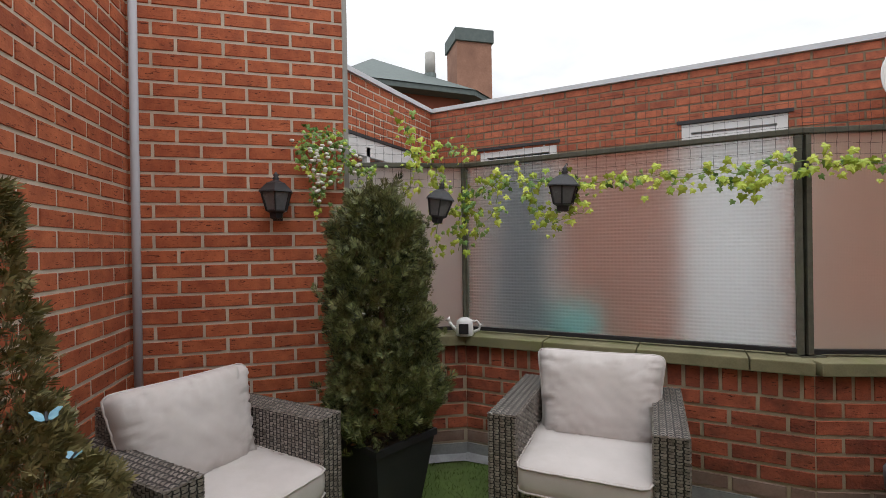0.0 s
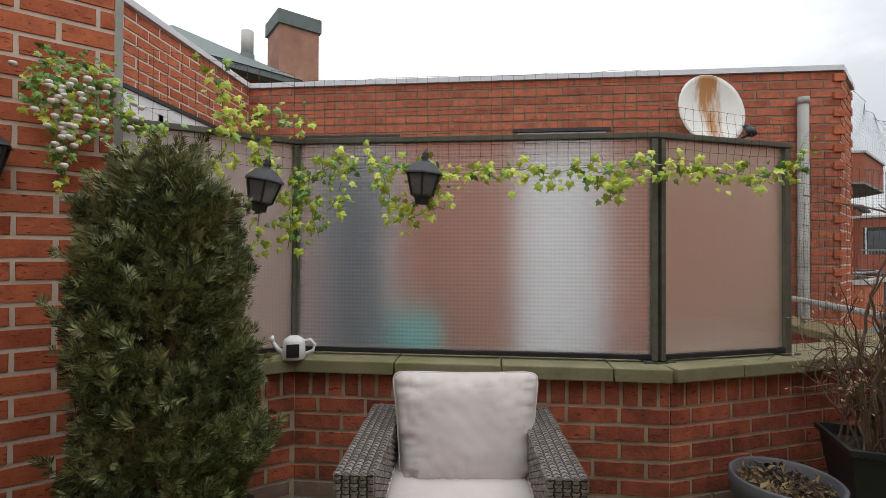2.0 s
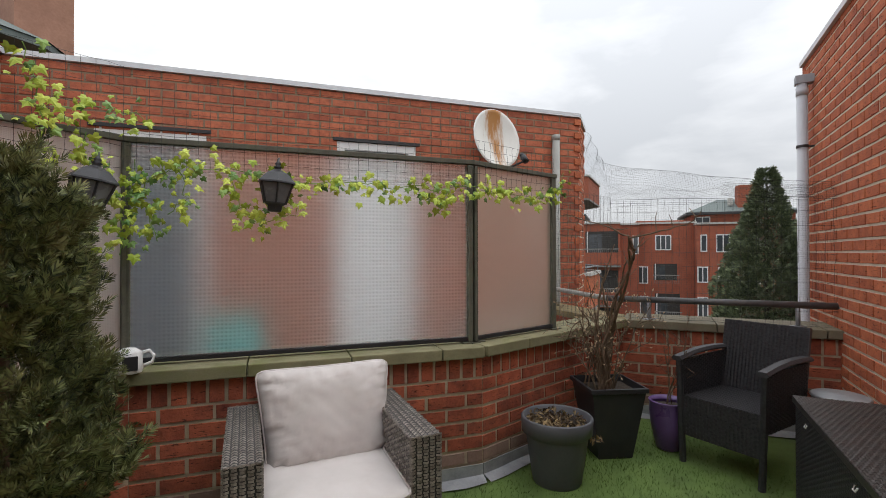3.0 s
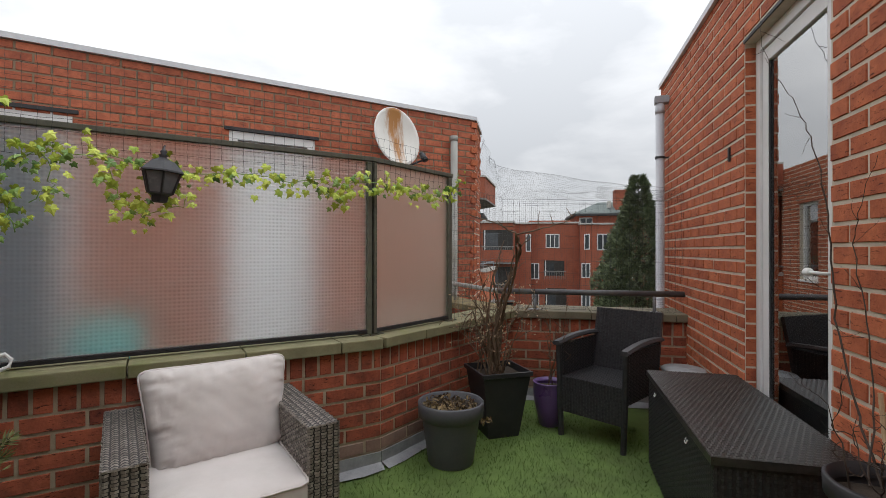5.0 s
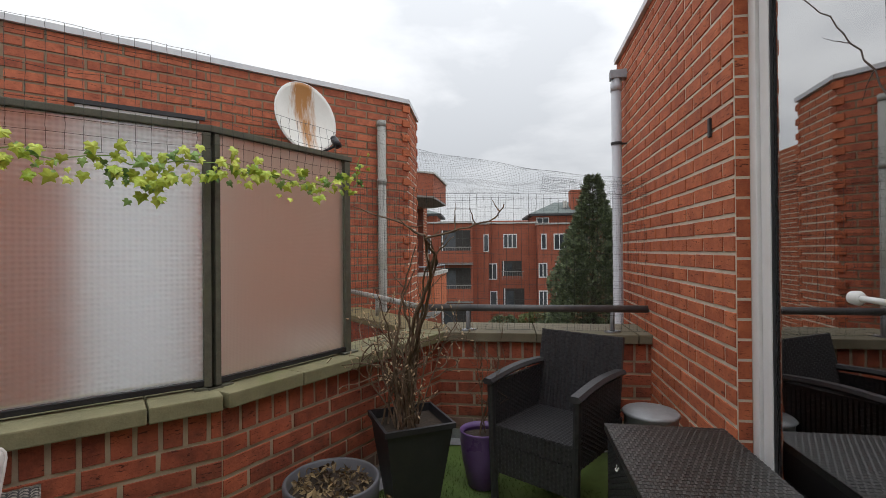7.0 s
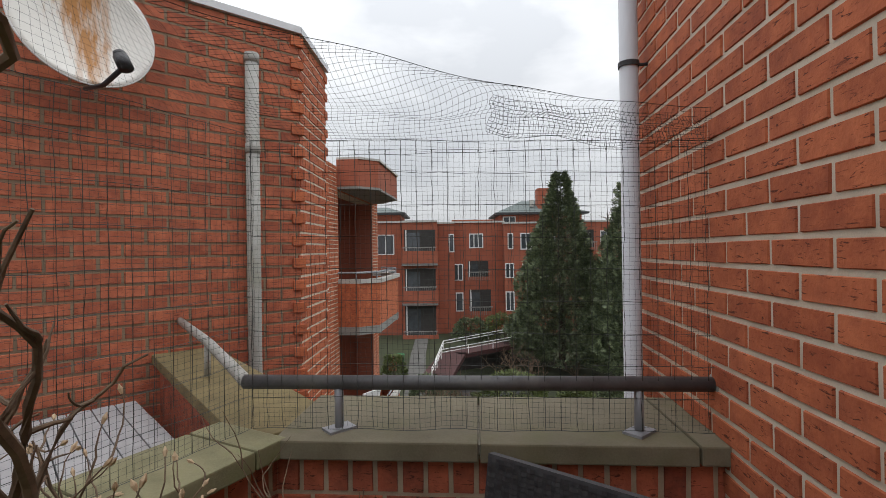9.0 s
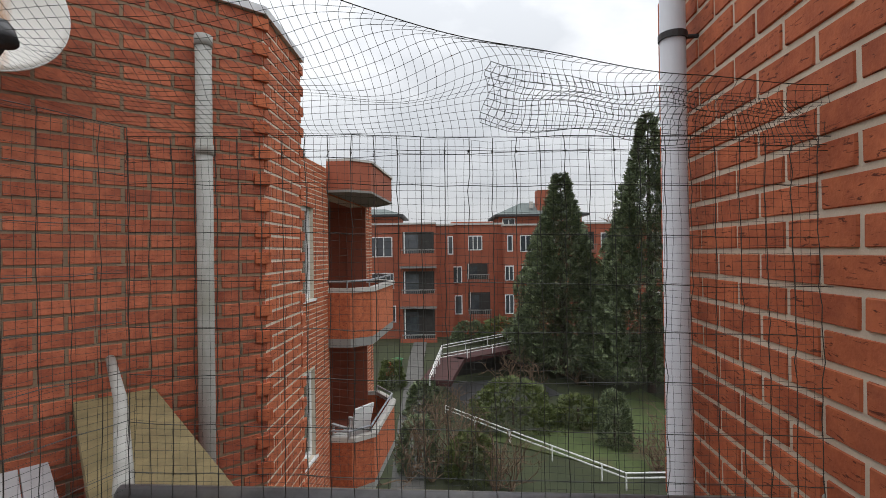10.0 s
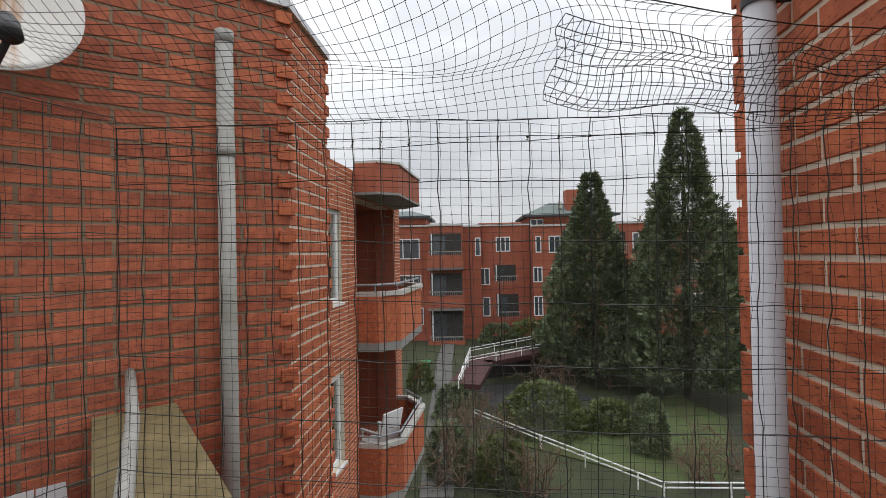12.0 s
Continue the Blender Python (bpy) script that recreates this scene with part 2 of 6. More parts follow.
def lay_bricks():
    cache = {}
    proud, back = 0.005, 0.006

    def brick_mesh(w, h, kind, mat):
        key = (round(w, 3), round(h, 3), kind, mat.name)
        if key not in cache:
            rnd = random.Random(round(w * 1000) * 7 + kind)
            bm = bmesh.new()
            j = lambda a: rnd.uniform(-a, a)
            c = 0.004
            vs = [bm.verts.new((sx * (w / 2 - q + j(0.0012)), -proud * (0 if q == 0 else 1) + (0 if q else back) + j(0.0006) * (q > 0), sz * (h / 2 - q + j(0.0012)))) for q in (0, c) for sx, sz in ((-1, -1), (1, -1), (1, 1), (-1, 1))]
            bm.faces.new(vs[4:])
            for i in range(4):
                bm.faces.new((vs[i], vs[(i + 1) % 4], vs[4 + (i + 1) % 4], vs[4 + i]))
            me = bpy.data.meshes.new("brick")
            bm.to_mesh(me)
            bm.free()
            me.materials.append(mat)
            cache[key] = me
        return cache[key]

    rnd = random.Random(4)
    for wall, length, z0, z1, holes, near, limit, shift, first, mat, washed, course, long, top in BRICKS:
        laid = []
        row = 0
        z = top - course
        while z > z0 - course * 0.6:
            soldier = first == "rowlock" and row == 0
            h = course - JOINT
            zc = z + course / 2
            pitch = 0.0764 if soldier else long
            u = -pitch * (0.5 if row % 2 else 0.0) - shift
            if soldier:
                h = 0.105
                zc = z1 - 0.0565
            while u < length:
                a, b = max(u, 0.0) + JOINT / 2, min(u + pitch, length) - JOINT / 2
                u += pitch
                if a < JOINT:
                    a = 0.0
                if b > length - JOINT:
                    b = length
                cuts = [(a, b)]
                for h0, h1, hz0, hz1 in holes:
                    if hz0 < zc < hz1:
                        cuts = [s for c0, c1 in cuts for s in ((c0, min(c1, h0)), (max(c0, h1), c1)) if s[1] - s[0] > 0.02]
                for c0, c1 in cuts:
                    if c1 - c0 > 0.02:
                        laid.append((round(c0 / 0.002) * 0.002, round(c1 / 0.002) * 0.002, zc, h))
            z -= 0.113 if soldier else course
            row += 1
        chosen, rest = [], []
        for c in laid:
            uc = (c[0] + c[1]) / 2
            (chosen if len(chosen) < limit and near[0] <= uc <= near[1] and near[2] <= c[2] <= near[3] else rest).append(c)
        for c0, c1, zc, h in chosen:
            ob = new("brick", brick_mesh(c1 - c0, h, rnd.randrange(3), M_BRICKWASH if zc < washed else mat))
            ob.parent = wall
            ob.location = ((c0 + c1) / 2, rnd.uniform(-0.001, 0.001), zc + rnd.uniform(-0.0008, 0.0008))
        if rest:
            vs, fs = [], []
            for c0, c1, zc, h in rest:
                n = len(vs)
                c, dy = 0.004, rnd.uniform(-0.001, 0.001)
                vs += [(c0, back, zc - h / 2), (c1, back, zc - h / 2), (c1, back, zc + h / 2), (c0, back, zc + h / 2), (c0 + c, dy - proud, zc - h / 2 + c), (c1 - c, dy - proud, zc - h / 2 + c), (c1 - c, dy - proud, zc + h / 2 - c), (c0 + c, dy - proud, zc + h / 2 - c)]
                fs += [(n + 4, n + 5, n + 6, n + 7)] + [(n + i, n + (i + 1) % 4, n + 4 + (i + 1) % 4, n + 4 + i) for i in range(4)]
            me = bpy.data.meshes.new("brickwork")
            me.from_pydata(vs, [], fs)
            me.materials.append(mat)
            ob = new("brickwork", me)
            ob.parent = wall
            ob["kind"] = "stuff"


def along(p, angle, d, off=0.0):
    """The point d along angle from p, and off to the left of it."""
    a = radians(angle)
    return (p[0] + d * math.cos(a) - off * math.sin(a), p[1] + d * math.sin(a) + off * math.cos(a))


# ---- setting ----
# terrace corners (inner faces)
A0 = (-0.16, 3.52)      # parapet corner by the shrub
B0 = (1.49, 3.52)       # bend of the parapet
C0 = (2.93, 4.11)       # corner at the railing
RW = 45.0               # right-hand wall
COP = 0.725             # top of the coping
floor_bm = bmesh.new()
vs = [floor_bm.verts.new((x, y, 0)) for x, y in [(0.6, -1.2), (2.6, -1.2), (3.2, 1.6), (4.2, 3.2), (3.1, 4.4), (2.8, 4.3), (1.5, 3.75), (-0.3, 3.75), (-1.0, 3.3), (-1.7, 2.5), (-1.0, 1.2)]]
f = floor_bm.faces.new(vs)
ext = bmesh.ops.extrude_face_region(floor_bm, geom=[f])
bmesh.ops.translate(floor_bm, verts=[v for v in ext["geom"] if isinstance(v, bmesh.types.BMVert)], vec=(0, 0, -0.25))
bmesh.ops.recalc_face_normals(floor_bm, faces=floor_bm.faces[:])
floor = structure(part("floor", floor_bm, M_GRASS), "terrace floor covered with green artificial grass", "floor")

wall_lamp = brick_wall("wall_west", -1.44, 2.34, 42, 1.05, -0.2, 2.78, 0.32, "red brick house wall with pale mortar joints", near=(0, 2, 0.5, 2.78))
wall_left = brick_wall("wall_south_west", *along((-1.44, 2.34), 130, -2.5), 130, 2.5, -0.2, 2.78, 0.3, "red brick house wall with pale mortar joints", near=(1.2, 2.5, 0.4, 2.4))
par_main = brick_wall("wall_parapet_1", *A0, 0, B0[0] - A0[0], -0.2, 0.665, 0.24, "low red brick parapet under a mossy coping", first="rowlock", brick=M_BRICK2, mortar=M_MORTAR3, washed=0.19)
par_left = brick_wall("wall_parapet_2", *along(A0, 36, -0.9), 36, 0.9, -0.2, 0.665, 0.24, "low red brick parapet under a mossy coping", first="rowlock", brick=M_BRICK2, mortar=M_MORTAR3, washed=0.19)
ANG2 = math.degrees(math.atan2(C0[1] - B0[1], C0[0] - B0[0]))
LEN2 = math.hypot(C0[1] - B0[1], C0[0] - B0[0])
par_bend = brick_wall("wall_parapet_3", *B0, ANG2, LEN2, -0.2, 0.665, 0.24, "low red brick parapet under a mossy coping", first="rowlock", brick=M_BRICK2, mortar=M_MORTAR3, washed=0.19)
par_end = brick_wall("wall_parapet_4", *C0, -44, 1.34, -0.2, 0.665, 0.36, "low red brick parapet under the railing", first="rowlock", brick=M_BRICK2, mortar=M_MORTAR3, washed=0.19)
FAR = (4.31, 3.62)
PAST = 0.25             # the wall runs on behind the downpipe
wall_right = brick_wall("wall_east", *along(FAR, 225, -PAST), 225, 5.0 + PAST, -6.4, 2.74, 0.34, "red brick house wall with a door opening", holes=[(1.765 + PAST, 2.57 + PAST, 0.30, 2.30)], near=(0.0, 1.76 + PAST, 0.7, 2.1), shift=0.122, course=0.0732, pitch=0.2035, top=2.769)
# Unseen end wall, assumed; kept low so that sky light reaches the terrace.
wall_back = structure(part("wall_south", boxed(-1.6, 3.2, -1.25, -1.0, -0.2, 1.1), M_BRICK), "assumed low brick wall closing the terrace, out of view", "wall")
wall_back.matrix_world = pose(0.35, 0.2, 0, 0, 0, -20)
# neighbouring house
BW = 5.80
wall_n = brick_wall("wall_north", -1.62, BW, 0, 3.735 + 1.62, -1.2, 2.80, 0.4, "long red brick wall of the neighbouring house",
                    holes=[(0.62, 1.46, -0.1, 2.30), (2.60, 3.39, -0.1, 2.33)], near=(3.6, 5.4, 0.3, 2.8), brick=M_BRICK3, mortar=M_MORTAR2)
wall_nw = brick_wall("wall_north_west", -1.62, 3.0, 90, BW - 3.0, -1.2, 2.80, 0.4, "red brick side wall of the neighbouring house", holes=[(0.7, 2.46, 0.9, 2.27)], limit=150, near=(0.8, 3, 1.9, 3))
wall_ch = brick_wall("wall_north_east", 3.735, BW, 49, 0.69, -6.4, 2.80, 0.4, "narrow red brick corner wall with toothed edges", near=(0, 1, -1.0, 2.8))
wall_2 = brick_wall("wall_far_wing", *along((5.0, 9.1), 45, -0.6), 45, 6.0, -6.4, 2.88, 0.4, "red brick wing wall with tall windows",
                    holes=[(1.38, 2.04, 0.68, 2.14), (1.38, 2.04, -1.82, -0.44), (2.76, 5.45, 0.1, 2.45), (2.76, 5.45, -2.5, -0.02)], limit=200, near=(0.9, 2.8, -1.9, 2.9))
# roof edge trims
def trim_run(name, pts, z, w, h, mat, label):
    for (p, q) in zip(pts, pts[1:]):
        a = math.degrees(math.atan2(q[1] - p[1], q[0] - p[0]))
        d = math.hypot(q[0] - p[0], q[1] - p[1])
        ob = part(name, boxed(-0.01, d + 0.01, -0.03, w, z, z + h), mat)
        ob.matrix_world = pose(p[0], p[1], 0, 0, 0, a)
        structure(ob, label, "trim")


trim_run("trim", [(-1.62, 3.0), (-1.62, BW), (3.735, BW), along((3.735, BW), 49, 0.69)], 2.80, 0.3, 0.045, M_ROOFTRIM, "pale metal roof edge trim")
trim_run("trim", [along(FAR, 225, -PAST), along(FAR, 225, 5.0)], 2.74, 0.3, 0.04, M_ROOFTRIM, "pale metal roof edge trim")


# ---- coping slabs ----
M_COPING2 = material("pale_weathered_concrete", (0.105, 0.09, 0.055), (0.22, 0.195, 0.135), 0.8, scale=6, fine=150, bump=0.4, grime=(0.14, 0.135, 0.06), grime_scale=4, grime_amount=0.6)


def coping(p, angle, length, depth, piece, front=0.045, mat=M_COPING):
    base = structure(part("coping", boxed(0.0, length, 0.02, depth - 0.02, COP - 0.062, COP - 0.03), M_MORTAR), "row of mossy concrete coping slabs", "coping")
    base.matrix_world = pose(p[0], p[1], 0, 0, 0, angle)
    u = 0.0
    while u < length - 0.02:
        e = min(u + piece, length)
        s = part("coping_slab", boxed(u + 0.003, e - 0.003, -front, depth, COP - 0.058, COP, bevel=0.006), mat, base)
        s.location.z = random.uniform(-0.002, 0.002)
        u = e


coping(along(A0, 36, -0.9), 36, 0.9, 0.26, 0.5)
coping(A0, 0, B0[0] - A0[0], 0.26, 0.47)
coping(B0, ANG2, LEN2, 0.26, 0.36)
coping(C0, -44, 1.345, 0.40, 0.62, mat=M_COPING2)


# ---- glass screens ----
def glass_material(name, tint, rough, wave_u, wave_v, strength, milk=0.3, milk_tint=(0.7, 0.7, 0.68), upright=1.0):
    m = bpy.data.materials.new(name)
    m.use_nodes = True
    nt = m.node_tree
    b = nt.nodes["Principled BSDF"]
    b.inputs["Base Color"].default_value = (*tint, 1)
    b.inputs["Transmission Weight"].default_value = 1.0
    b.inputs["Roughness"].default_value = rough
    b.inputs["IOR"].default_value = 1.3
    co = nt.nodes.new("ShaderNodeTexCoord")
    w1 = nt.nodes.new("ShaderNodeTexWave")
    w1.bands_direction = "X"
    w1.inputs["Scale"].default_value = wave_u
    w1.inputs["Distortion"].default_value = 0.6
    w2 = nt.nodes.new("ShaderNodeTexWave")
    w2.bands_direction = "Z"
    w2.inputs["Scale"].default_value = wave_v
    w2.inputs["Distortion"].default_value = 0.6
    for w in (w1, w2):
        nt.links.new(co.outputs["Object"], w.inputs["Vector"])
    mx = nt.nodes.new("ShaderNodeMath")
    mx.operation = "MULTIPLY_ADD"
    mx.inputs[1].default_value = upright
    nt.links.new(w1.outputs["Fac"], mx.inputs[0])
    nt.links.new(w2.outputs["Fac"], mx.inputs[2])
    bp = nt.nodes.new("ShaderNodeBump")
    bp.inputs["Strength"].default_value = strength
    bp.inputs["Distance"].default_value = 0.004
    nt.links.new(mx.outputs[0], bp.inputs["Height"])
    nt.links.new(bp.outputs["Normal"], b.inputs["Normal"])
    tl = nt.nodes.new("ShaderNodeBsdfTranslucent")
    tl.inputs["Color"].default_value = (*milk_tint, 1)
    nt.links.new(bp.outputs["Normal"], tl.inputs["Normal"])
    mx2 = nt.nodes.new("ShaderNodeMixShader")
    mx2.inputs["Fac"].default_value = milk
    nt.links.new(b.outputs["BSDF"], mx2.inputs[1])
    nt.links.new(tl.outputs["BSDF"], mx2.inputs[2])
    nt.links.new(mx2.outputs["Shader"], nt.nodes["Material Output"].inputs["Surface"])
    return m


M_RIBBED = glass_material("ribbed_obscure_glass", (0.93, 0.95, 0.94), 0.33, 17, 17, 0.85, 0.06, (0.7, 0.7, 0.67), upright=0.45)
M_FROST = glass_material("frosted_glass", (0.92, 0.86, 0.79), 0.42, 50, 50, 0.12, 0.17, (0.60, 0.49, 0.40))
M_FROSTPALE = glass_material("pale_frosted_glass", (0.90, 0.88, 0.85), 0.5, 50, 50, 0.15, 0.34, (0.66, 0.63, 0.59))
SCR0, SCR1 = COP + 0.012, 1.75


def screen(p, q, glass, label, posts=(0.022, 0.022)):
    a = math.degrees(math.atan2(q[1] - p[1], q[0] - p[0]))
    d = math.hypot(q[0] - p[0], q[1] - p[1])
    ob = thing("glass_screen", pose(p[0], p[1], 0, 0, 0, a), label, "screen", "glass screens on the parapet")
    part("bottom_rail", boxed(0.012, d - 0.012, -0.02, 0.02, SCR0, SCR0 + 0.022, bevel=0.003), M_BLACK, ob)
    part("top_rail", boxed(-0.01, d + 0.01, -0.024, 0.024, SCR1 - 0.026, SCR1, bevel=0.004), M_FRAME, ob)
    for u, has in ((posts[0] + 0.004, posts[0]), (d - posts[1] - 0.004, posts[1])):
        if has:
            part("post", boxed(u - has, u + has, -0.022, 0.022, COP, SCR1 - 0.03, bevel=0.003), M_FRAME, ob)
            part("foot_plate", boxed(u - 0.05, u + 0.05, -0.04, 0.04, COP, COP + 0.008), M_FRAME, ob)
    pane = part("pane", boxed(0.012, d - 0.012, -0.003, 0.003, SCR0 + 0.018, SCR1 - 0.022), glass, ob)
    pane.visible_shadow = False
    return ob


SA, SB, SC = (-0.20, 3.62), (1.475, 3.62), (2.178, 3.886)
screen(along(SA, 36, -0.75), SA, M_FROSTPALE, "frosted glass screen in a dark weathered metal frame", (0.02, 0.009))
screen(SA, SB, M_RIBBED, "wide ribbed obscure glass screen in a weathered metal frame", (0.008, 0.014))
screen(SB, SC, M_FROST, "frosted glass screen in a dark weathered metal frame", (0.011, 0.019))


# ---- wicker armchairs ----
def rounded(x, y, p=13):
    """Rounds the corners of a unit square."""
    m = max(abs(x), abs(y))
    n = (abs(x) ** p + abs(y) ** p) ** (1 / p)
    return (x * m / n, y * m / n) if n else (x, y)


def tapered(bm, k=0.085, half=0.205):
    """Makes a cushion wider towards +y."""
    for v in bm.verts:
        v.co.x *= 1 + k * v.co.y / half
    return bm


def slab_rim(w, d, f):
    a = 2 * math.pi * f
    x, y = math.cos(a), math.sin(a)
    k = max(abs(x), abs(y))
    x, y = rounded(x / k, y / k, 14)
    return x * w / 2, y * d / 2


def seat_slab(w, d, h, seed):
    """A boxed foam cushion: flat faces, upright sides and soft edges."""
    bm = bmesh.new()
    prev = None
    for z, k in ((-0.5, 0.90), (-0.48, 0.97), (-0.44, 0.995), (-0.2, 1.006), (0.2, 1.006), (0.44, 0.995), (0.49, 0.965), (0.53, 0.86), (0.56, 0.6), (0.57, 0.3)):
        ring = []
        for i in range(72):
            x, y = slab_rim(w * k, d * k, i / 72)
            dz = 0.05 * noise.noise(Vector((x * 9, y * 9, seed))) + (0.09 * noise.noise(Vector((x * 40, y * 40, seed + 3))) if 0.8 < k < 0.99 else 0.0)
            ring.append(bm.verts.new((x, y, (z + dz) * h)))
        if prev:
            for i in range(72):
                bm.faces.new((prev[i], prev[(i + 1) % 72], ring[(i + 1) % 72], ring[i]))
        else:
            bm.faces.new(ring[::-1])
        prev = ring
    bm.faces.new(prev)
    return bm


def cushion_bm(w, d, h, power=5, pinch=0.0, cuts=18, seed=0):
    """A stuffed cushion, centred, with rounded rims."""
    bm = bmesh.new()
    rnd = random.Random(seed)
    n = cuts
    top = {}
    for side in (1, -1):
        for i in range(n + 1):
            for j in range(n + 1):
                x, y = 2 * i / n - 1, 2 * j / n - 1
                e = (1 - abs(x) ** power) * (1 - abs(y) ** power)
                edge = i in (0, n) or j in (0, n)
                if edge and side == -1:
                    continue
                zz = h / 2 * ((0.42 if power > 4 else 0.12) + (0.58 if power > 4 else 0.88) * e ** 0.45 + 0.08 * noise.noise(Vector((x * 2.2, y * 2.2, side * 3 + seed))) + 0.035 * noise.noise(Vector((x * 5 + y * 4, y * 2 - x, side + seed))) + 0.16 * (abs(x) ** 3 + abs(y) ** 3) * noise.noise(Vector((x * 9, y * 9, seed))) + 0.34 * abs(x) ** 7 * noise.noise(Vector((y * 13, 4, seed))) + 0.30 * abs(y) ** 7 * noise.noise(Vector((x * 13, 9, seed)))) if not edge else 0.0
                x, y = rounded(x, y)
                px_, py_ = 1 - pinch * (1 - y * y), 1 - pinch * (1 - x * x)
                top[side, i, j] = bm.verts.new((x * w / 2 * (1 if edge else 0.985) * px_, y * d / 2 * (1 if edge else 0.985) * py_, side * zz))
    g = lambda s, i, j: top.get((s, i, j)) or top[1, i, j]
    for side in (1, -1):
        for i in range(n):
            for j in range(n):
                q = (g(side, i, j), g(side, i + 1, j), g(side, i + 1, j + 1), g(side, i, j + 1))
                bm.faces.new(q if side == 1 else q[::-1])
    return bm


def wicker_panel(bm, w, h, m, gap=0.0105, r=0.0022, step=0.021):
    """Woven strands on a panel w x h in the local x-z plane, facing -y: horizontal strands that weave round uprights."""
    made = []
    rows = max(2, int(h / gap))
    cols = max(2, int(w / step))
    for k in range(rows):
        z = (k + 0.5) * h / rows
        for c in range(cols):
            x0, x1 = c * w / cols, (c + 1) * w / cols
            out = -r * 1.6 if (c + k) % 2 == 0 else 0.0
            hh = h / rows * 0.40
            v = [bm.verts.new(p) for p in ((x0, 0.001, z - hh), (x0, 0.001, z + hh), ((x0 + x1) / 2, out - r, z - hh), ((x0 + x1) / 2, out - r, z + hh), (x1, 0.001, z - hh), (x1, 0.001, z + hh))]
            bm.faces.new((v[0], v[2], v[3], v[1]))
            bm.faces.new((v[2], v[4], v[5], v[3]))
            made += v
    bmesh.ops.transform(bm, matrix=m, verts=made)


def wicker_block(bm, x0, x1, y0, y1, z0, z1, top=True, gap=0.0105):
    """A block clad in weave on its four sides and its top."""
    box(bm, x0 + 0.006, x1 - 0.006, y0 + 0.006, y1 - 0.006, z0, z1 - 0.006)
    wicker_panel(bm, x1 - x0, z1 - z0, pose(x0, y0 + 0.006, z0), gap=gap)
    wicker_panel(bm, x1 - x0, z1 - z0, pose(x1, y1 - 0.006, z0, 0, 0, 180), gap=gap)
    wicker_panel(bm, y1 - y0, z1 - z0, pose(x1 - 0.006, y0, z0, 0, 0, 90), gap=gap)
    wicker_panel(bm, y1 - y0, z1 - z0, pose(x0 + 0.006, y1, z0, 0, 0, -90), gap=gap)
    if top:
        wicker_panel(bm, x1 - x0, y1 - y0, pose(x0, y0, z1 - 0.006, -90, 0, 0), gap=gap)
    return bm


def lounge_chair(m, seed, lean, shift):
    ob = thing("lounge_chair", m, "grey wicker lounge chair with cream cushions", "chair", "wicker lounge chairs")
    W2, D = 0.37, 0.66
    # local: front towards -y, back at y = D
    for s in (-1, 1):
        x0, x1 = (W2 - 0.125, W2) if s > 0 else (-W2, -W2 + 0.125)
        part("arm", wicker_block(bmesh.new(), x0, x1, 0.0, D - 0.02, 0.03, 0.565), M_WICKER, ob, shade_core=6)
    part("backrest", wicker_block(bmesh.new(), -W2 + 0.126, W2 - 0.126, D - 0.085, D, 0.03, 0.665), M_WICKER, ob, shade_core=6)
    part("seat_base", wicker_block(bmesh.new(), -W2 + 0.126, W2 - 0.126, 0.02, D - 0.086, 0.03, 0.285), M_WICKER, ob, shade_core=6)
    for sx in (-1, 1):
        for y in (0.05, D - 0.07):
            part("foot", boxed(sx * (W2 - 0.06) - 0.02, sx * (W2 - 0.06) + 0.02, y - 0.02, y + 0.02, 0.0, 0.03), M_BLACK, ob)
    c = part("seat_cushion", seat_slab(0.492, 0.575, 0.105, seed), M_CUSHION, ob, "flat cream fabric seat cushion", smooth=True)
    c.matrix_local = pose(0, 0.25, 0.34, 1.5, 0, 0)
    for z in (-0.047, 0.047):
        rim = [(*slab_rim(0.496, 0.579, k / 72), z + 0.0012 * math.sin(k * 1.9)) for k in range(73)]
        part("piping", tube(bmesh.new(), rim, 0.0042, 6, cap=False), M_CUSHION, c, smooth=True)
    p = part("back_cushion", tapered(cushion_bm(0.532, 0.41, 0.20, 2.8, 0.03, cuts=34, seed=seed + 5)), M_CUSHION, ob, "plump cream fabric back cushion", smooth=True)
    p.matrix_local = pose(shift, 0.435, 0.545, 74, 0, lean)
    rim = []
    for k in range(96):
        sd, f = divmod(k, 24)
        a = f / 12 - 1
        x, y = rounded(*((a, -1), (1, a), (-a, 1), (-1, -a))[sd])
        rim.append((x * 0.266 * (1 + 0.085 * y) * (1 - 0.03 * (1 - y * y)), y * 0.205 * (1 - 0.03 * (1 - x * x)), 0.003 * math.sin(k * 2.3)))
    part("piping", tube(bmesh.new(), rim + rim[:1], 0.0042, 6, cap=False), M_CUSHION, p, smooth=True)
    return ob


lounge_chair(pose(0.645, 2.79, 0, 0, 0, 3.5), 1, 2, 0.022)
lounge_chair(pose(-0.29, 2.165, 0, 0, 0, 88.5), 2, -3, -0.015)
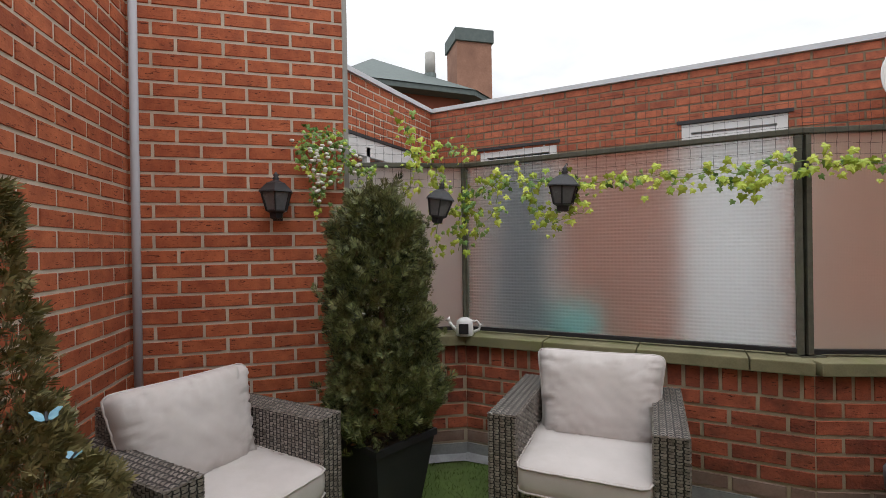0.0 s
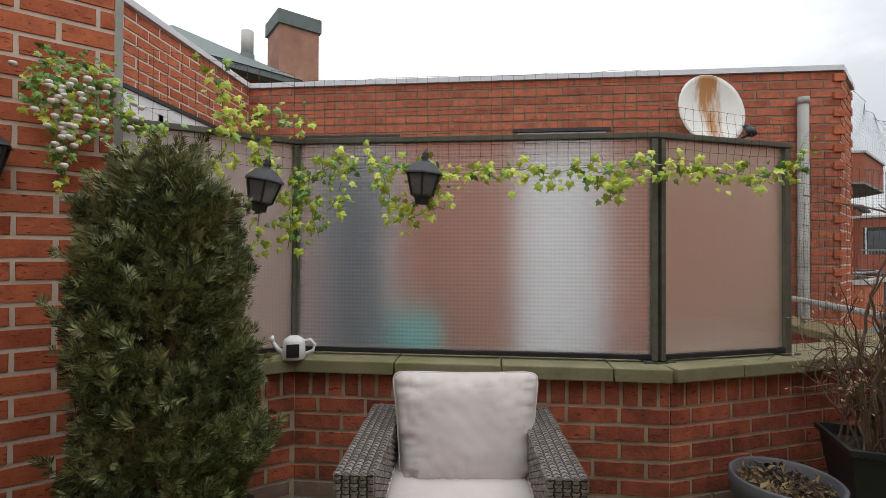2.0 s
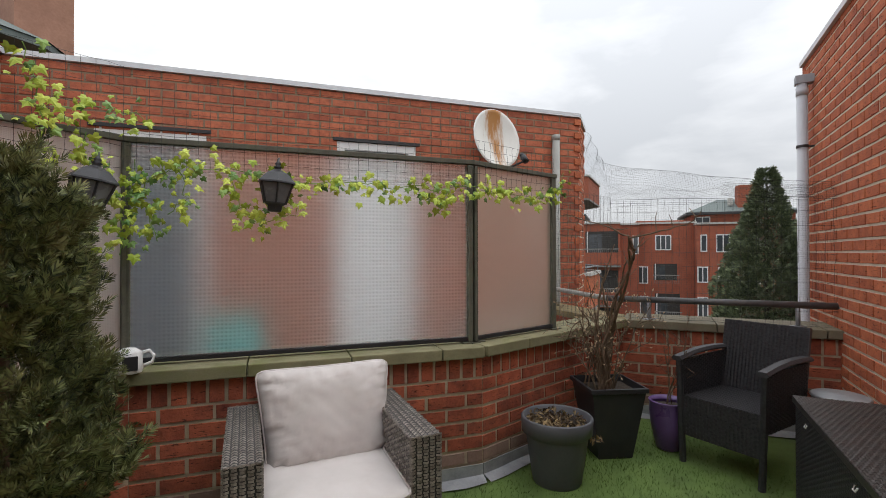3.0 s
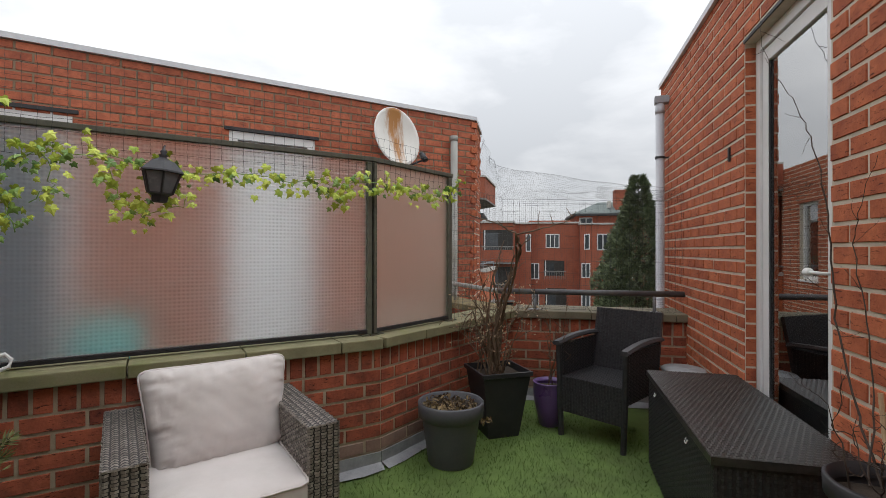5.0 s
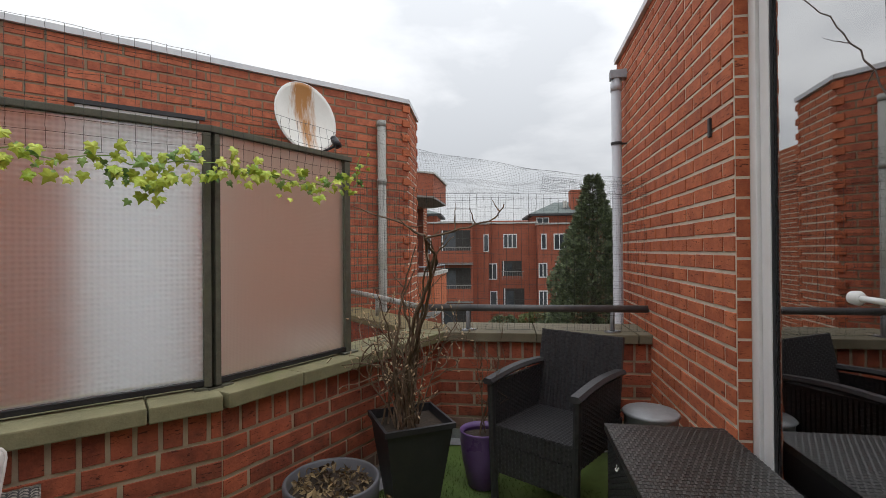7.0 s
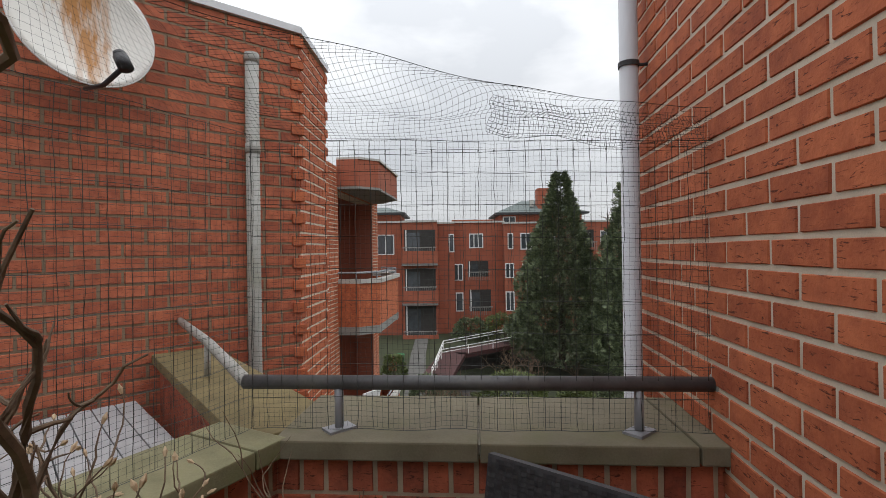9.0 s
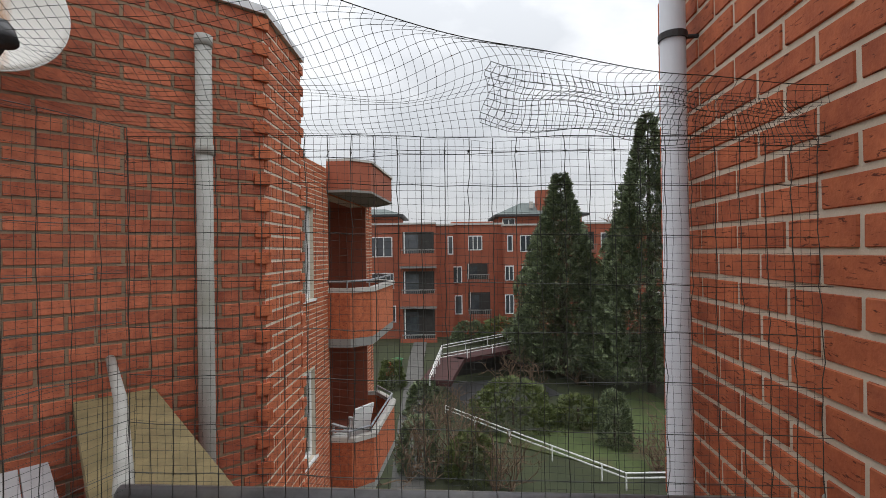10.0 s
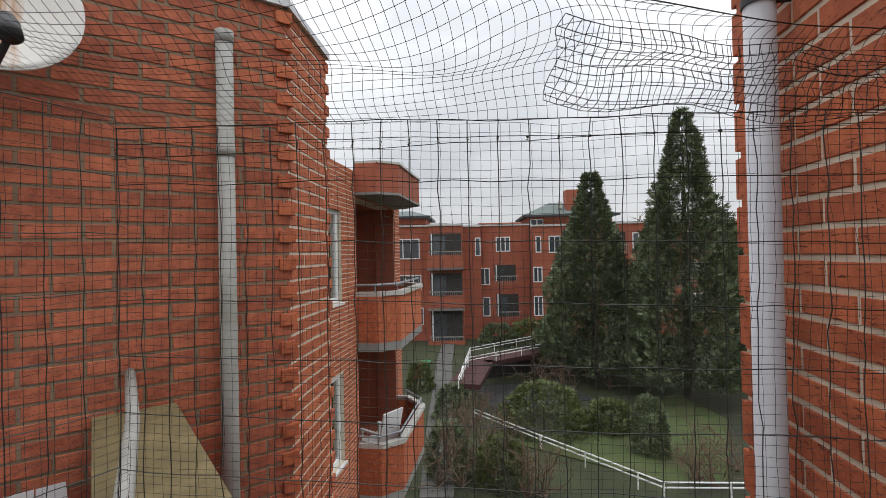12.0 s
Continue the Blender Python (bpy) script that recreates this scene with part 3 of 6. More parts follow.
# ---- door, windows, pipes ----
def clear_glass(name, tint=(0.02, 0.022, 0.024), rough=0.02):
    m = bpy.data.materials.new(name)
    m.use_nodes = True
    nt = m.node_tree
    nt.nodes.clear()
    out = nt.nodes.new("ShaderNodeOutputMaterial")
    mix = nt.nodes.new("ShaderNodeMixShader")
    gl = nt.nodes.new("ShaderNodeBsdfGlossy")
    gl.inputs["Roughness"].default_value = rough
    tr = nt.nodes.new("ShaderNodeBsdfTransparent")
    tr.inputs["Color"].default_value = (0.80, 0.84, 0.83, 1)
    fr = nt.nodes.new("ShaderNodeFresnel")
    fr.inputs["IOR"].default_value = 9.5
    nt.links.new(fr.outputs["Fac"], mix.inputs["Fac"])
    nt.links.new(tr.outputs["BSDF"], mix.inputs[1])
    nt.links.new(gl.outputs["BSDF"], mix.inputs[2])
    nt.links.new(mix.outputs["Shader"], out.inputs["Surface"])
    return m


M_GLASS = clear_glass("window_glass")
# Near-black colour that stands in for shade in rooms, loggias and under the walkway.
M_SHADE = material("painted_shade", (0.03, 0.028, 0.026), (0.06, 0.055, 0.05), 0.9, scale=3, fine=30, bump=0)
M_BLIND = material("white_blind", (0.72, 0.73, 0.74), (0.82, 0.83, 0.84), 0.8, scale=3, fine=60, bump=0.05)
# Flat blue sheet added in place of dark blue window glass.
M_BLUE = material("dark_blue_backing", (0.04, 0.062, 0.085), (0.07, 0.10, 0.13), 0.9, scale=6, fine=60, bump=0.1)
M_TEAL = material("teal_plastic", (0.02, 0.22, 0.21), (0.04, 0.32, 0.31), 0.5, scale=8, fine=60, bump=0.05)
M_LINTEL = material("black_lintel", (0.02, 0.02, 0.022), (0.05, 0.05, 0.052), 0.6, scale=12, fine=90, bump=0.1)
M_GREYPIPE = material("weathered_grey_pipe", (0.26, 0.26, 0.24), (0.42, 0.42, 0.39), 0.7, 0.0, scale=10, fine=120, bump=0.15, grime=(0.20, 0.20, 0.15), grime_scale=4, grime_amount=0.6, stretch=(1, 1, 0.3))
M_PALEPIPE = material("pale_grey_downpipe", (0.40, 0.41, 0.44), (0.54, 0.55, 0.58), 0.45, 0.0, scale=6, fine=90, bump=0.05, stretch=(1, 1, 0.2))

# terrace door, in the frame of the right-hand wall
door = structure(new("door_1"), "white framed glass terrace door, closed", "door")
door.matrix_world = pose(FAR[0], FAR[1], 0, 0, 0, 225)
D0, D1, DB, DT, DY = 1.767, 2.568, 0.302, 2.298, 0.05
for name, a, b, z0, z1, y0, y1 in (
    ("frame_post", D0, D0 + 0.05, DB, DT, DY, DY + 0.08), ("frame_post", D1 - 0.05, D1, DB, DT, DY, DY + 0.08),
    ("frame_head", D0 + 0.05, D1 - 0.05, DT - 0.06, DT, DY, DY + 0.08), ("threshold", D0 + 0.05, D1 - 0.05, DB, DB + 0.05, DY - 0.03, DY + 0.08),
    ("sash_stile", D0 + 0.053, D0 + 0.115, DB + 0.055, DT - 0.064, DY + 0.012, DY + 0.07), ("sash_stile", D1 - 0.155, D1 - 0.053, DB + 0.055, DT - 0.064, DY + 0.012, DY + 0.07),
    ("sash_rail", D0 + 0.115, D1 - 0.155, DT - 0.135, DT - 0.064, DY + 0.012, DY + 0.07), ("sash_rail", D0 + 0.115, D1 - 0.155, DB + 0.055, DB + 0.14, DY + 0.012, DY + 0.07)):
    part(name, boxed(a, b, y0, y1, z0, z1, bevel=0.004), M_WHITE, door)
part("pane", boxed(D0 + 0.115, D1 - 0.155, DY + 0.026, DY + 0.032, DB + 0.14, DT - 0.135), M_GLASS, door).visible_shadow = False
for a in (D0 + 0.115, D1 - 0.161):
    part("glazing_bead", boxed(a, a + 0.006, DY + 0.016, DY + 0.025, DB + 0.14, DT - 0.135), M_LINTEL, door)
hd = part("handle_plate", boxed(2.468, 2.492, DY - 0.002, DY + 0.012, 1.065, 1.175, bevel=0.003), M_ZINC, door, "grey metal handle plate")
hb = bmesh.new()
tube(hb, [(2.480, DY, 1.125), (2.480, DY - 0.045, 1.125)], 0.007, 10)
tube(hb, [(2.484, DY - 0.043, 1.125), (2.405, DY - 0.046, 1.126)], 0.0075, 10)
part("handle", hb, M_WHITE, door, "white lever handle", smooth=True)
lathe(hb := bmesh.new(), [(0.0, -0.001), (0.012, 0.0), (0.018, 0.012), (0.0165, 0.030), (0.0, 0.034)], 16, pose(2.412, DY - 0.046, 1.126, 0, -90, 0))
part("knob", hb, M_WHITE, door, "white rounded knob", smooth=True)
# room behind the door, its indoor shade put into a near-black colour
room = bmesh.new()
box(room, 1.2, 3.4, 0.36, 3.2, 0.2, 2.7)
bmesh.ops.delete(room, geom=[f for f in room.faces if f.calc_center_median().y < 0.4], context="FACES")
room_ob = structure(part("wall_room", room, M_SHADE), "room behind the terrace door, coloured near black for indoor shade", "wall")
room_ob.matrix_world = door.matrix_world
lint = structure(part("trim", boxed(1.765, 2.57, -0.008, 0.03, 2.302, 2.318), M_LINTEL), "black lintel strip over the door", "trim")
lint.matrix_world = door.matrix_world
reveal = structure(new("trim"), "brick reveal of the door opening", "trim")
reveal.matrix_world = door.matrix_world
zz = 2.74 - COURSE
while zz > 0.3:
    if zz + COURSE < 2.30:
        part("brick", boxed(1.758, 1.7665, 0.002, DY, zz + JOINT / 2, zz + COURSE - JOINT / 2), M_BRICK, reveal)
    zz -= COURSE
# soldier bricks above the door stand on the lintel; keyhole-shaped wall anchor
anchor = tagged(part("wall_anchor", boxed(1.55, 1.57, -0.016, -0.004, 1.72, 1.80, bevel=0.003), M_LINTEL), "small rusty metal anchor plate on the brick wall", "anchor")
anchor.matrix_world = door.matrix_world


def house_window(name, m, w, z0, z1, depth, back, label, mullions=1, transom=None, sill=True, glazed=True):
    """A white window set in an opening that starts at local x = 0; y goes into the wall."""
    ob = structure(new(name), label, "window")
    ob.matrix_world = m
    t = 0.075
    for a, b, c, d in ((0, t, z0, z1), (w - t, w, z0, z1), (t, w - t, z0, z0 + t), (t, w - t, z1 - t, z1)):
        part("window_frame", boxed(a, b, depth, depth + 0.07, c, d), M_WHITE, ob)
    for k in range(mullions):
        x = w * (k + 1) / (mullions + 1)
        part("mullion", boxed(x - 0.025, x + 0.025, depth + 0.002, depth + 0.065, z0 + t, z1 - t), M_WHITE, ob)
    if transom:
        part("transom", boxed(t, w - t, depth + 0.004, depth + 0.06, transom - 0.02, transom + 0.02), M_WHITE, ob)
    if glazed:
        part("pane", boxed(t, w - t, depth + 0.03, depth + 0.036, z0 + t, z1 - t), M_GLASS, ob).visible_shadow = False
    # Near-black backings put the unlit room's shade into a flat sheet.
    part("backing", boxed(t * 0.5, w - t * 0.5, depth + 0.07, depth + 0.08, z0 + t * 0.5, z1 - t * 0.5), back, ob)
    if sill:
        part("window_sill", boxed(-0.03, w + 0.03, -0.04, depth, z0 - 0.04, z0 - 0.004), M_WHITE, ob)
    return ob


house_window("window_1", pose(-1.62 + 0.62, BW, 0), 0.84, -0.1, 2.288, 0.0, M_BLUE, "white framed window with a dark blue backing behind the screen", 0, 2.17, glazed=False)
house_window("window_2", pose(-1.62 + 2.60, BW, 0), 0.79, -0.1, 2.318, 0.0, M_BLIND, "white framed window with a pale blind behind the screen", 0, 2.2, glazed=False)
house_window("window_3", pose(-1.62, 3.7, 0, 0, 0, 90), 1.76, 0.9, 2.26, 0.0, M_SHADE, "wide white window in the side wall", 1, 1.98)
structure(part("trim", boxed(-1.66, -1.622, 3.72, 5.44, 2.10, 2.25), M_WHITE), "white board above the side window", "trim")
for x0, x1, z in ((-1.04, -0.12, 2.30), (0.94, 1.81, 2.33)):
    structure(part("trim", boxed(x0, x1, BW - 0.022, BW + 0.02, z - 0.008, z + 0.022), M_LINTEL), "black lintel over the window", "trim")
tl = structure(part("trim", boxed(0.6, 2.5, -0.012, 0.02, 2.262, 2.29), M_LINTEL), "black lintel over the window", "trim")
tl.matrix_world = pose(-1.62, 3.0, 0, 0, 0, 90)


def pipe(name, pts, r, mat, label, category, joints=(), brackets=(), to_wall=None):
    ob = thing(name, pose(*pts[0]), label, category)
    base = Vector(pts[0])
    part("tube", tube(bmesh.new(), [Vector(p) - base for p in pts], r, 16), mat, ob, smooth=True)
    for z in joints:
        part("collar", tube(bmesh.new(), [(0, 0, z - base.z - 0.03), (0, 0, z - base.z + 0.03)], r * 1.1, 16), mat, ob, smooth=True)
    for z in brackets:
        b = bmesh.new()
        tube(b, [(0, 0, z - base.z - 0.01), (0, 0, z - base.z + 0.01)], r * 1.14, 16)
        tube(b, [(0, 0, z - base.z), (to_wall[0], to_wall[1], z - base.z)], 0.007, 8)
        part("bracket", b, M_LINTEL, ob)
    return ob


pipe("downpipe", [(3.40, BW - 0.06, -1.2), (3.40, BW - 0.06, 2.56)], 0.042, M_GREYPIPE, "weathered grey downpipe on the brick wall", "pipe", (1.95, 2.53))
pipe("downpipe", [(4.24, 3.654, -6.3), (4.24, 3.654, 2.55)], 0.037, M_PALEPIPE, "pale grey downpipe on the brick house wall", "pipe", (2.46, 0.45), (2.04,), (0.05, -0.055))
hop = tagged(part("gutter_outlet", boxed(-0.045, 0.16, -0.04, 0.04, 2.52, 2.585, bevel=0.006), M_ZINC), "small grey gutter outlet above the downpipe", "gutter")
hop.matrix_world = pose(4.24, 3.654, 0, 0, 0, -50)
pipe("corner_pipe", [(-1.405, 2.355, 0.0), (-1.405, 2.355, 2.78)], 0.02, M_PALEPIPE, "thin grey pipe running up the brick corner", "pipe")
# lead flashing along the foot of the parapet
for p, a, d in ((along(A0, 36, -0.9), 36, 0.9), (A0, 0, B0[0] - A0[0]), (B0, ANG2, LEN2), (C0, -44, 1.34)):
    fb = bmesh.new()
    box(fb, 0, d, -0.012, -0.006, 0.0, 0.09)
    n = int(d / 0.12)
    prev = None
    for i in range(n + 1):
        u = d * i / n
        q = [fb.verts.new((u, -0.012, 0.03 + random.uniform(-0.004, 0.004))), fb.verts.new((u, -0.075 + random.uniform(-0.012, 0.012), 0.006 + random.uniform(0, 0.006)))]
        if prev:
            fb.faces.new((prev[0], prev[1], q[1], q[0]))
        prev = q
    fo = structure(part("flashing", fb, M_FLASH), "creased grey lead flashing along the wall's foot", "flashing")
    fo.matrix_world = pose(p[0], p[1], 0, 0, 0, a)

# wall edge strip at the end of the lamp wall
es = structure(part("trim", boxed(1.05, 1.075, -0.004, 0.32, -0.2, 2.78), M_GREYPIPE), "grey sealing strip at the wall's end", "trim")
es.matrix_world = wall_lamp.matrix_world

# ---- railing ----
M_RAIL = material("dark_metal_rail", (0.06, 0.06, 0.062), (0.14, 0.14, 0.145), 0.5, 0.3, scale=14, fine=120, bump=0.15, grime=(0.20, 0.19, 0.16), grime_scale=6, grime_amount=0.5)
rail = thing("railing", pose(2.88, 4.22, COP), "round grey metal railing on the coping", "railing")
rz = 0.873 - COP
rb = bmesh.new()
tube(rb, [(0.105, 1.56, rz + 0.02), (0.07, 0.8, rz + 0.01), (0.01, 0.12, rz), (0.0, 0.03, rz), (0.004, 0.006, rz)], 0.021, 12)
part("handrail", rb, M_GREYPIPE, rail, smooth=True)
part("handrail", tube(bmesh.new(), [(-0.006, 0.014, rz), (1.045, -1.0, rz)], 0.023, 12), M_RAIL, rail, smooth=True)
for x, y in ((0.215, -0.20), (0.88, -0.84)):
    part("post", tube(bmesh.new(), [(x, y, 0), (x, y, rz)], 0.014, 10), M_ZINC, rail, smooth=True)
    part("foot_plate", boxed(x - 0.045, x + 0.045, y - 0.03, y + 0.03, 0, 0.008), M_ZINC, rail)
part("post", tube(bmesh.new(), [(0.07, 0.8, 0), (0.07, 0.8, rz)], 0.014, 10), M_GREYPIPE, rail, smooth=True)
part("wall_cap", tube(bmesh.new(), [(1.035, -0.99, rz), (1.05, -1.005, rz)], 0.03, 12), M_GREYPIPE, rail, smooth=True)

# ---- neighbour's parapet and terrace ----
M_COPING3 = material("brown_mossy_coping", (0.11, 0.085, 0.04), (0.27, 0.215, 0.105), 0.9, scale=7, fine=120, bump=0.5, grime=(0.10, 0.085, 0.04), grime_scale=5, grime_amount=0.6)
nb = structure(part("wall_neighbour_parapet", boxed(2.88, 3.15, 4.2, BW, -1.2, 0.66), M_BRICK2), "brick parapet of the neighbouring terrace", "wall")
nc = structure(part("coping", boxed(2.84, 3.17, 4.15, BW - 0.005, 0.662, 0.715, bevel=0.006), M_COPING3), "yellow-brown mossy coping of the neighbouring terrace", "coping")
structure(part("floor_neighbour", boxed(-1.6, 2.9, 3.9, BW, -0.35, -0.2), M_FLASH), "grey floor of the neighbouring terrace", "floor")
M_SLATGREY = material("weathered_grey_slats", (0.30, 0.30, 0.31), (0.44, 0.44, 0.45), 0.7, scale=9, fine=90, bump=0.1)
tt = thing("garden_table", pose(2.5, 5.1, -0.2, 0, 0, 4), "pale grey garden table behind the screen", "table")
for i in range(6):
    part("slat", boxed(-0.30 + i * 0.1, -0.205 + i * 0.1, -0.55, 0.6, 0.66, 0.69, bevel=0.003), M_SLATGREY, tt)
for sx in (-0.26, 0.26):
    for sy in (-0.5, 0.54):
        part("leg", boxed(sx - 0.02, sx + 0.02, sy - 0.02, sy + 0.02, 0, 0.66), M_WHITE, tt)
bucket = tagged(part("storage_tub", lathe(bmesh.new(), [(0.0, 0.0), (0.17, 0.0), (0.22, 0.9), (0.2, 0.9), (0.16, 0.03), (0, 0.03)], 24), M_TEAL, smooth=True), "teal plastic tub behind the ribbed screen", "tub")
bucket.location = (0.12, 5.2, -0.2)
# ---- satellite dish ----
def rusty_white():
    m = material("rust_stained_white_enamel", (0.66, 0.65, 0.60), (0.80, 0.79, 0.75), 0.45, scale=6, fine=80, bump=0.05)
    nt = m.node_tree
    b = nt.nodes["Principled BSDF"]
    old = b.inputs["Base Color"].links[0].from_socket
    co = nt.nodes.new("ShaderNodeTexCoord")
    mp = nt.nodes.new("ShaderNodeMapping")
    mp.inputs["Scale"].default_value = (16, 3.2, 3.2)
    n = node(nt, "ShaderNodeTexNoise", Scale=1.0, Detail=7.0, Roughness=0.7)
    nt.links.new(co.outputs["Object"], mp.inputs["Vector"])
    nt.links.new(mp.outputs["Vector"], n.inputs["Vector"])
    sp = nt.nodes.new("ShaderNodeSeparateXYZ")
    nt.links.new(co.outputs["Object"], sp.inputs["Vector"])
    ab = nt.nodes.new("ShaderNodeMath")
    ab.operation = "ABSOLUTE"
    nt.links.new(sp.outputs["X"], ab.inputs[0])
    w = nt.nodes.new("ShaderNodeMapRange")
    w.inputs["From Min"].default_value = 0.20
    w.inputs["From Max"].default_value = 0.03
    w.inputs["To Min"].default_value = -0.25
    w.inputs["To Max"].default_value = 0.22
    nt.links.new(ab.outputs[0], w.inputs["Value"])
    v = nt.nodes.new("ShaderNodeMapRange")
    v.inputs["From Min"].default_value = -0.30
    v.inputs["From Max"].default_value = 0.15
    v.inputs["To Min"].default_value = -0.12
    v.inputs["To Max"].default_value = 0.06
    nt.links.new(sp.outputs["Y"], v.inputs["Value"])
    a1 = nt.nodes.new("ShaderNodeMath")
    nt.links.new(n.outputs["Fac"], a1.inputs[0])
    nt.links.new(w.outputs["Result"], a1.inputs[1])
    a2 = nt.nodes.new("ShaderNodeMath")
    nt.links.new(a1.outputs[0], a2.inputs[0])
    nt.links.new(v.outputs["Result"], a2.inputs[1])
    rp = nt.nodes.new("ShaderNodeValToRGB")
    e = rp.color_ramp.elements
    e[0].position, e[0].color = 0.50, (0, 0, 0, 1)
    e[1].position, e[1].color = 0.74, (1, 1, 1, 1)
    nt.links.new(a2.outputs[0], rp.inputs["Fac"])
    mx = nt.nodes.new("ShaderNodeMixRGB")
    mx.inputs["Color2"].default_value = (0.42, 0.19, 0.05, 1)
    nt.links.new(rp.outputs["Color"], mx.inputs["Fac"])
    nt.links.new(old, mx.inputs["Color1"])
    nt.links.new(mx.outputs["Color"], b.inputs["Base Color"])
    return m


dish = thing("satellite_dish", pose(2.53, 5.54, 2.39, 0, 0, 15) @ Matrix.Diagonal((1.04, 1.0, 0.95, 1)), "white satellite dish with brown rust stains on the brick wall", "dish")
db = bmesh.new()
prev = None
rings = []
for k in range(13):
    r = k / 12
    rings.append([db.verts.new((0.288 * r * math.cos(a * math.pi / 24), 0.318 * r * math.sin(a * math.pi / 24), 0.055 * r * r)) for a in range(48)] if k else [db.verts.new((0, 0, 0))])
for k in range(12):
    for a in range(48):
        if k == 0:
            db.faces.new((rings[0][0], rings[1][a], rings[1][(a + 1) % 48]))
        else:
            db.faces.new((rings[k][a], rings[k + 1][a], rings[k + 1][(a + 1) % 48], rings[k][(a + 1) % 48]))
refl = part("reflector", db, rusty_white(), dish, "rust-stained white reflector", smooth=True)
refl.matrix_local = pose(0, 0, 0, 82, 0, 0)
sol = refl.modifiers.new("thick", "SOLIDIFY")
sol.thickness, sol.offset = 0.006, 1
part("rim", tube(bmesh.new(), [(0.288 * math.cos(a), -0.055 - 0.318 * math.sin(a) * math.cos(math.radians(82)) * -1 * 0 + 0.044 * math.sin(a), 0.316 * math.sin(a) + 0.007) for a in [i * math.pi / 24 for i in range(49)]], 0.005, 6, cap=False), M_WHITE, dish, smooth=True)
part("feed_arm", tube(bmesh.new(), [(0.0, -0.03, -0.315), (0.01, -0.22, -0.335), (0.012, -0.43, -0.30)], 0.011, 8), M_BLACK, dish, smooth=True)
lb = bmesh.new()
tube(lb, [(0.012, -0.455, -0.31), (0.010, -0.41, -0.25)], 0.03, 14)
tube(lb, [(0.010, -0.41, -0.25), (0.009, -0.395, -0.228)], 0.024, 14)
part("receiver_head", lb, M_BLACK, dish, "black receiver head on the arm", smooth=True)
mb = bmesh.new()
tube(mb, [(0.0, 0.02, -0.02), (0.0, 0.25, -0.02)], 0.02, 10)
box(mb, -0.05, 0.05, 0.18, 0.2, -0.09, 0.06)
part("wall_mount", mb, M_ZINC, dish)


# ---- lanterns ----
M_LAMPGLASS = material("smoky_lantern_glass", (0.10, 0.10, 0.105), (0.20, 0.20, 0.205), 0.25, scale=10, fine=60, bump=0.05)
M_LAMP = material("black_lantern_metal", (0.02, 0.02, 0.022), (0.05, 0.05, 0.055), 0.38, 0.2, scale=20, fine=120, bump=0.1)


def hexring(bm, r, z, off=0.0):
    return [bm.verts.new((r * math.cos(math.pi / 3 * k + off), r * math.sin(math.pi / 3 * k + off), z)) for k in range(6)]


def hexbody(rs, off=math.pi / 6, caps=True):
    bm = bmesh.new()
    rr = [hexring(bm, r, z, off) for r, z in rs]
    for a, b in zip(rr, rr[1:]):
        for k in range(6):
            bm.faces.new((a[k], a[(k + 1) % 6], b[(k + 1) % 6], b[k]))
    if caps:
        bm.faces.new(rr[0][::-1])
        bm.faces.new(rr[-1])
    return bm


def lantern(m, label, bracket):
    """A hexagonal lantern; local z = 0 at the rim of its roof, y = 0 its axis; the wall lies at +y."""
    ob = thing("lantern", m @ Matrix.Diagonal((1.13, 1.13, 0.9, 1)), label, "lantern", "hexagonal lanterns")
    part("roof", hexbody([(0.082, 0.0), (0.080, 0.008), (0.045, 0.052), (0.03, 0.06), (0.022, 0.066)]), M_LAMP, ob)
    part("finial", lathe(bmesh.new(), [(0.018, 0.066), (0.012, 0.074), (0.018, 0.082), (0.009, 0.09), (0.013, 0.10), (0.008, 0.108), (0.002, 0.12)], 14), M_LAMP, ob, smooth=True)
    part("body", hexbody([(0.043, -0.105), (0.068, -0.002)]), M_LAMPGLASS, ob, "smoky glass panes")
    for k in range(6):
        a = math.pi / 3 * k + math.pi / 6
        part("corner_bar", tube(bmesh.new(), [(0.046 * math.cos(a), 0.046 * math.sin(a), -0.106), (0.070 * math.cos(a), 0.070 * math.sin(a), 0.0)], 0.005, 6), M_LAMP, ob)
    part("base", hexbody([(0.022, -0.15), (0.03, -0.145), (0.032, -0.118), (0.05, -0.106), (0.05, -0.10)]), M_LAMP, ob)
    if bracket:
        bb = bmesh.new()
        box(bb, -0.022, 0.022, bracket - 0.012, bracket, -0.16, -0.01)
        tube(bb, [(0, bracket - 0.008, -0.13), (0, 0.0, -0.14)], 0.011, 8)
        part("bracket", bb, M_LAMP, ob)
    else:
        part("hook", tube(bmesh.new(), [(0, 0.0, 0.11), (0.004, 0.02, 0.135), (0.002, 0.06, 0.13)], 0.003, 6), M_LAMP, ob)
    return ob


lx, ly = along((-1.44, 2.34), 42, 0.70, -0.085)
lantern(pose(lx, ly, 1.535, 0, 0, 42), "black hexagonal wall lantern on the brick wall", 0.085)
lantern(pose(-0.255, 3.40, 1.515, 4, 9, 30), "black hexagonal lantern hanging before the frosted screen", 0)
lantern(pose(0.435, 3.50, 1.555, 3, 4, 5), "black hexagonal lantern hanging before the ribbed screen", 0)

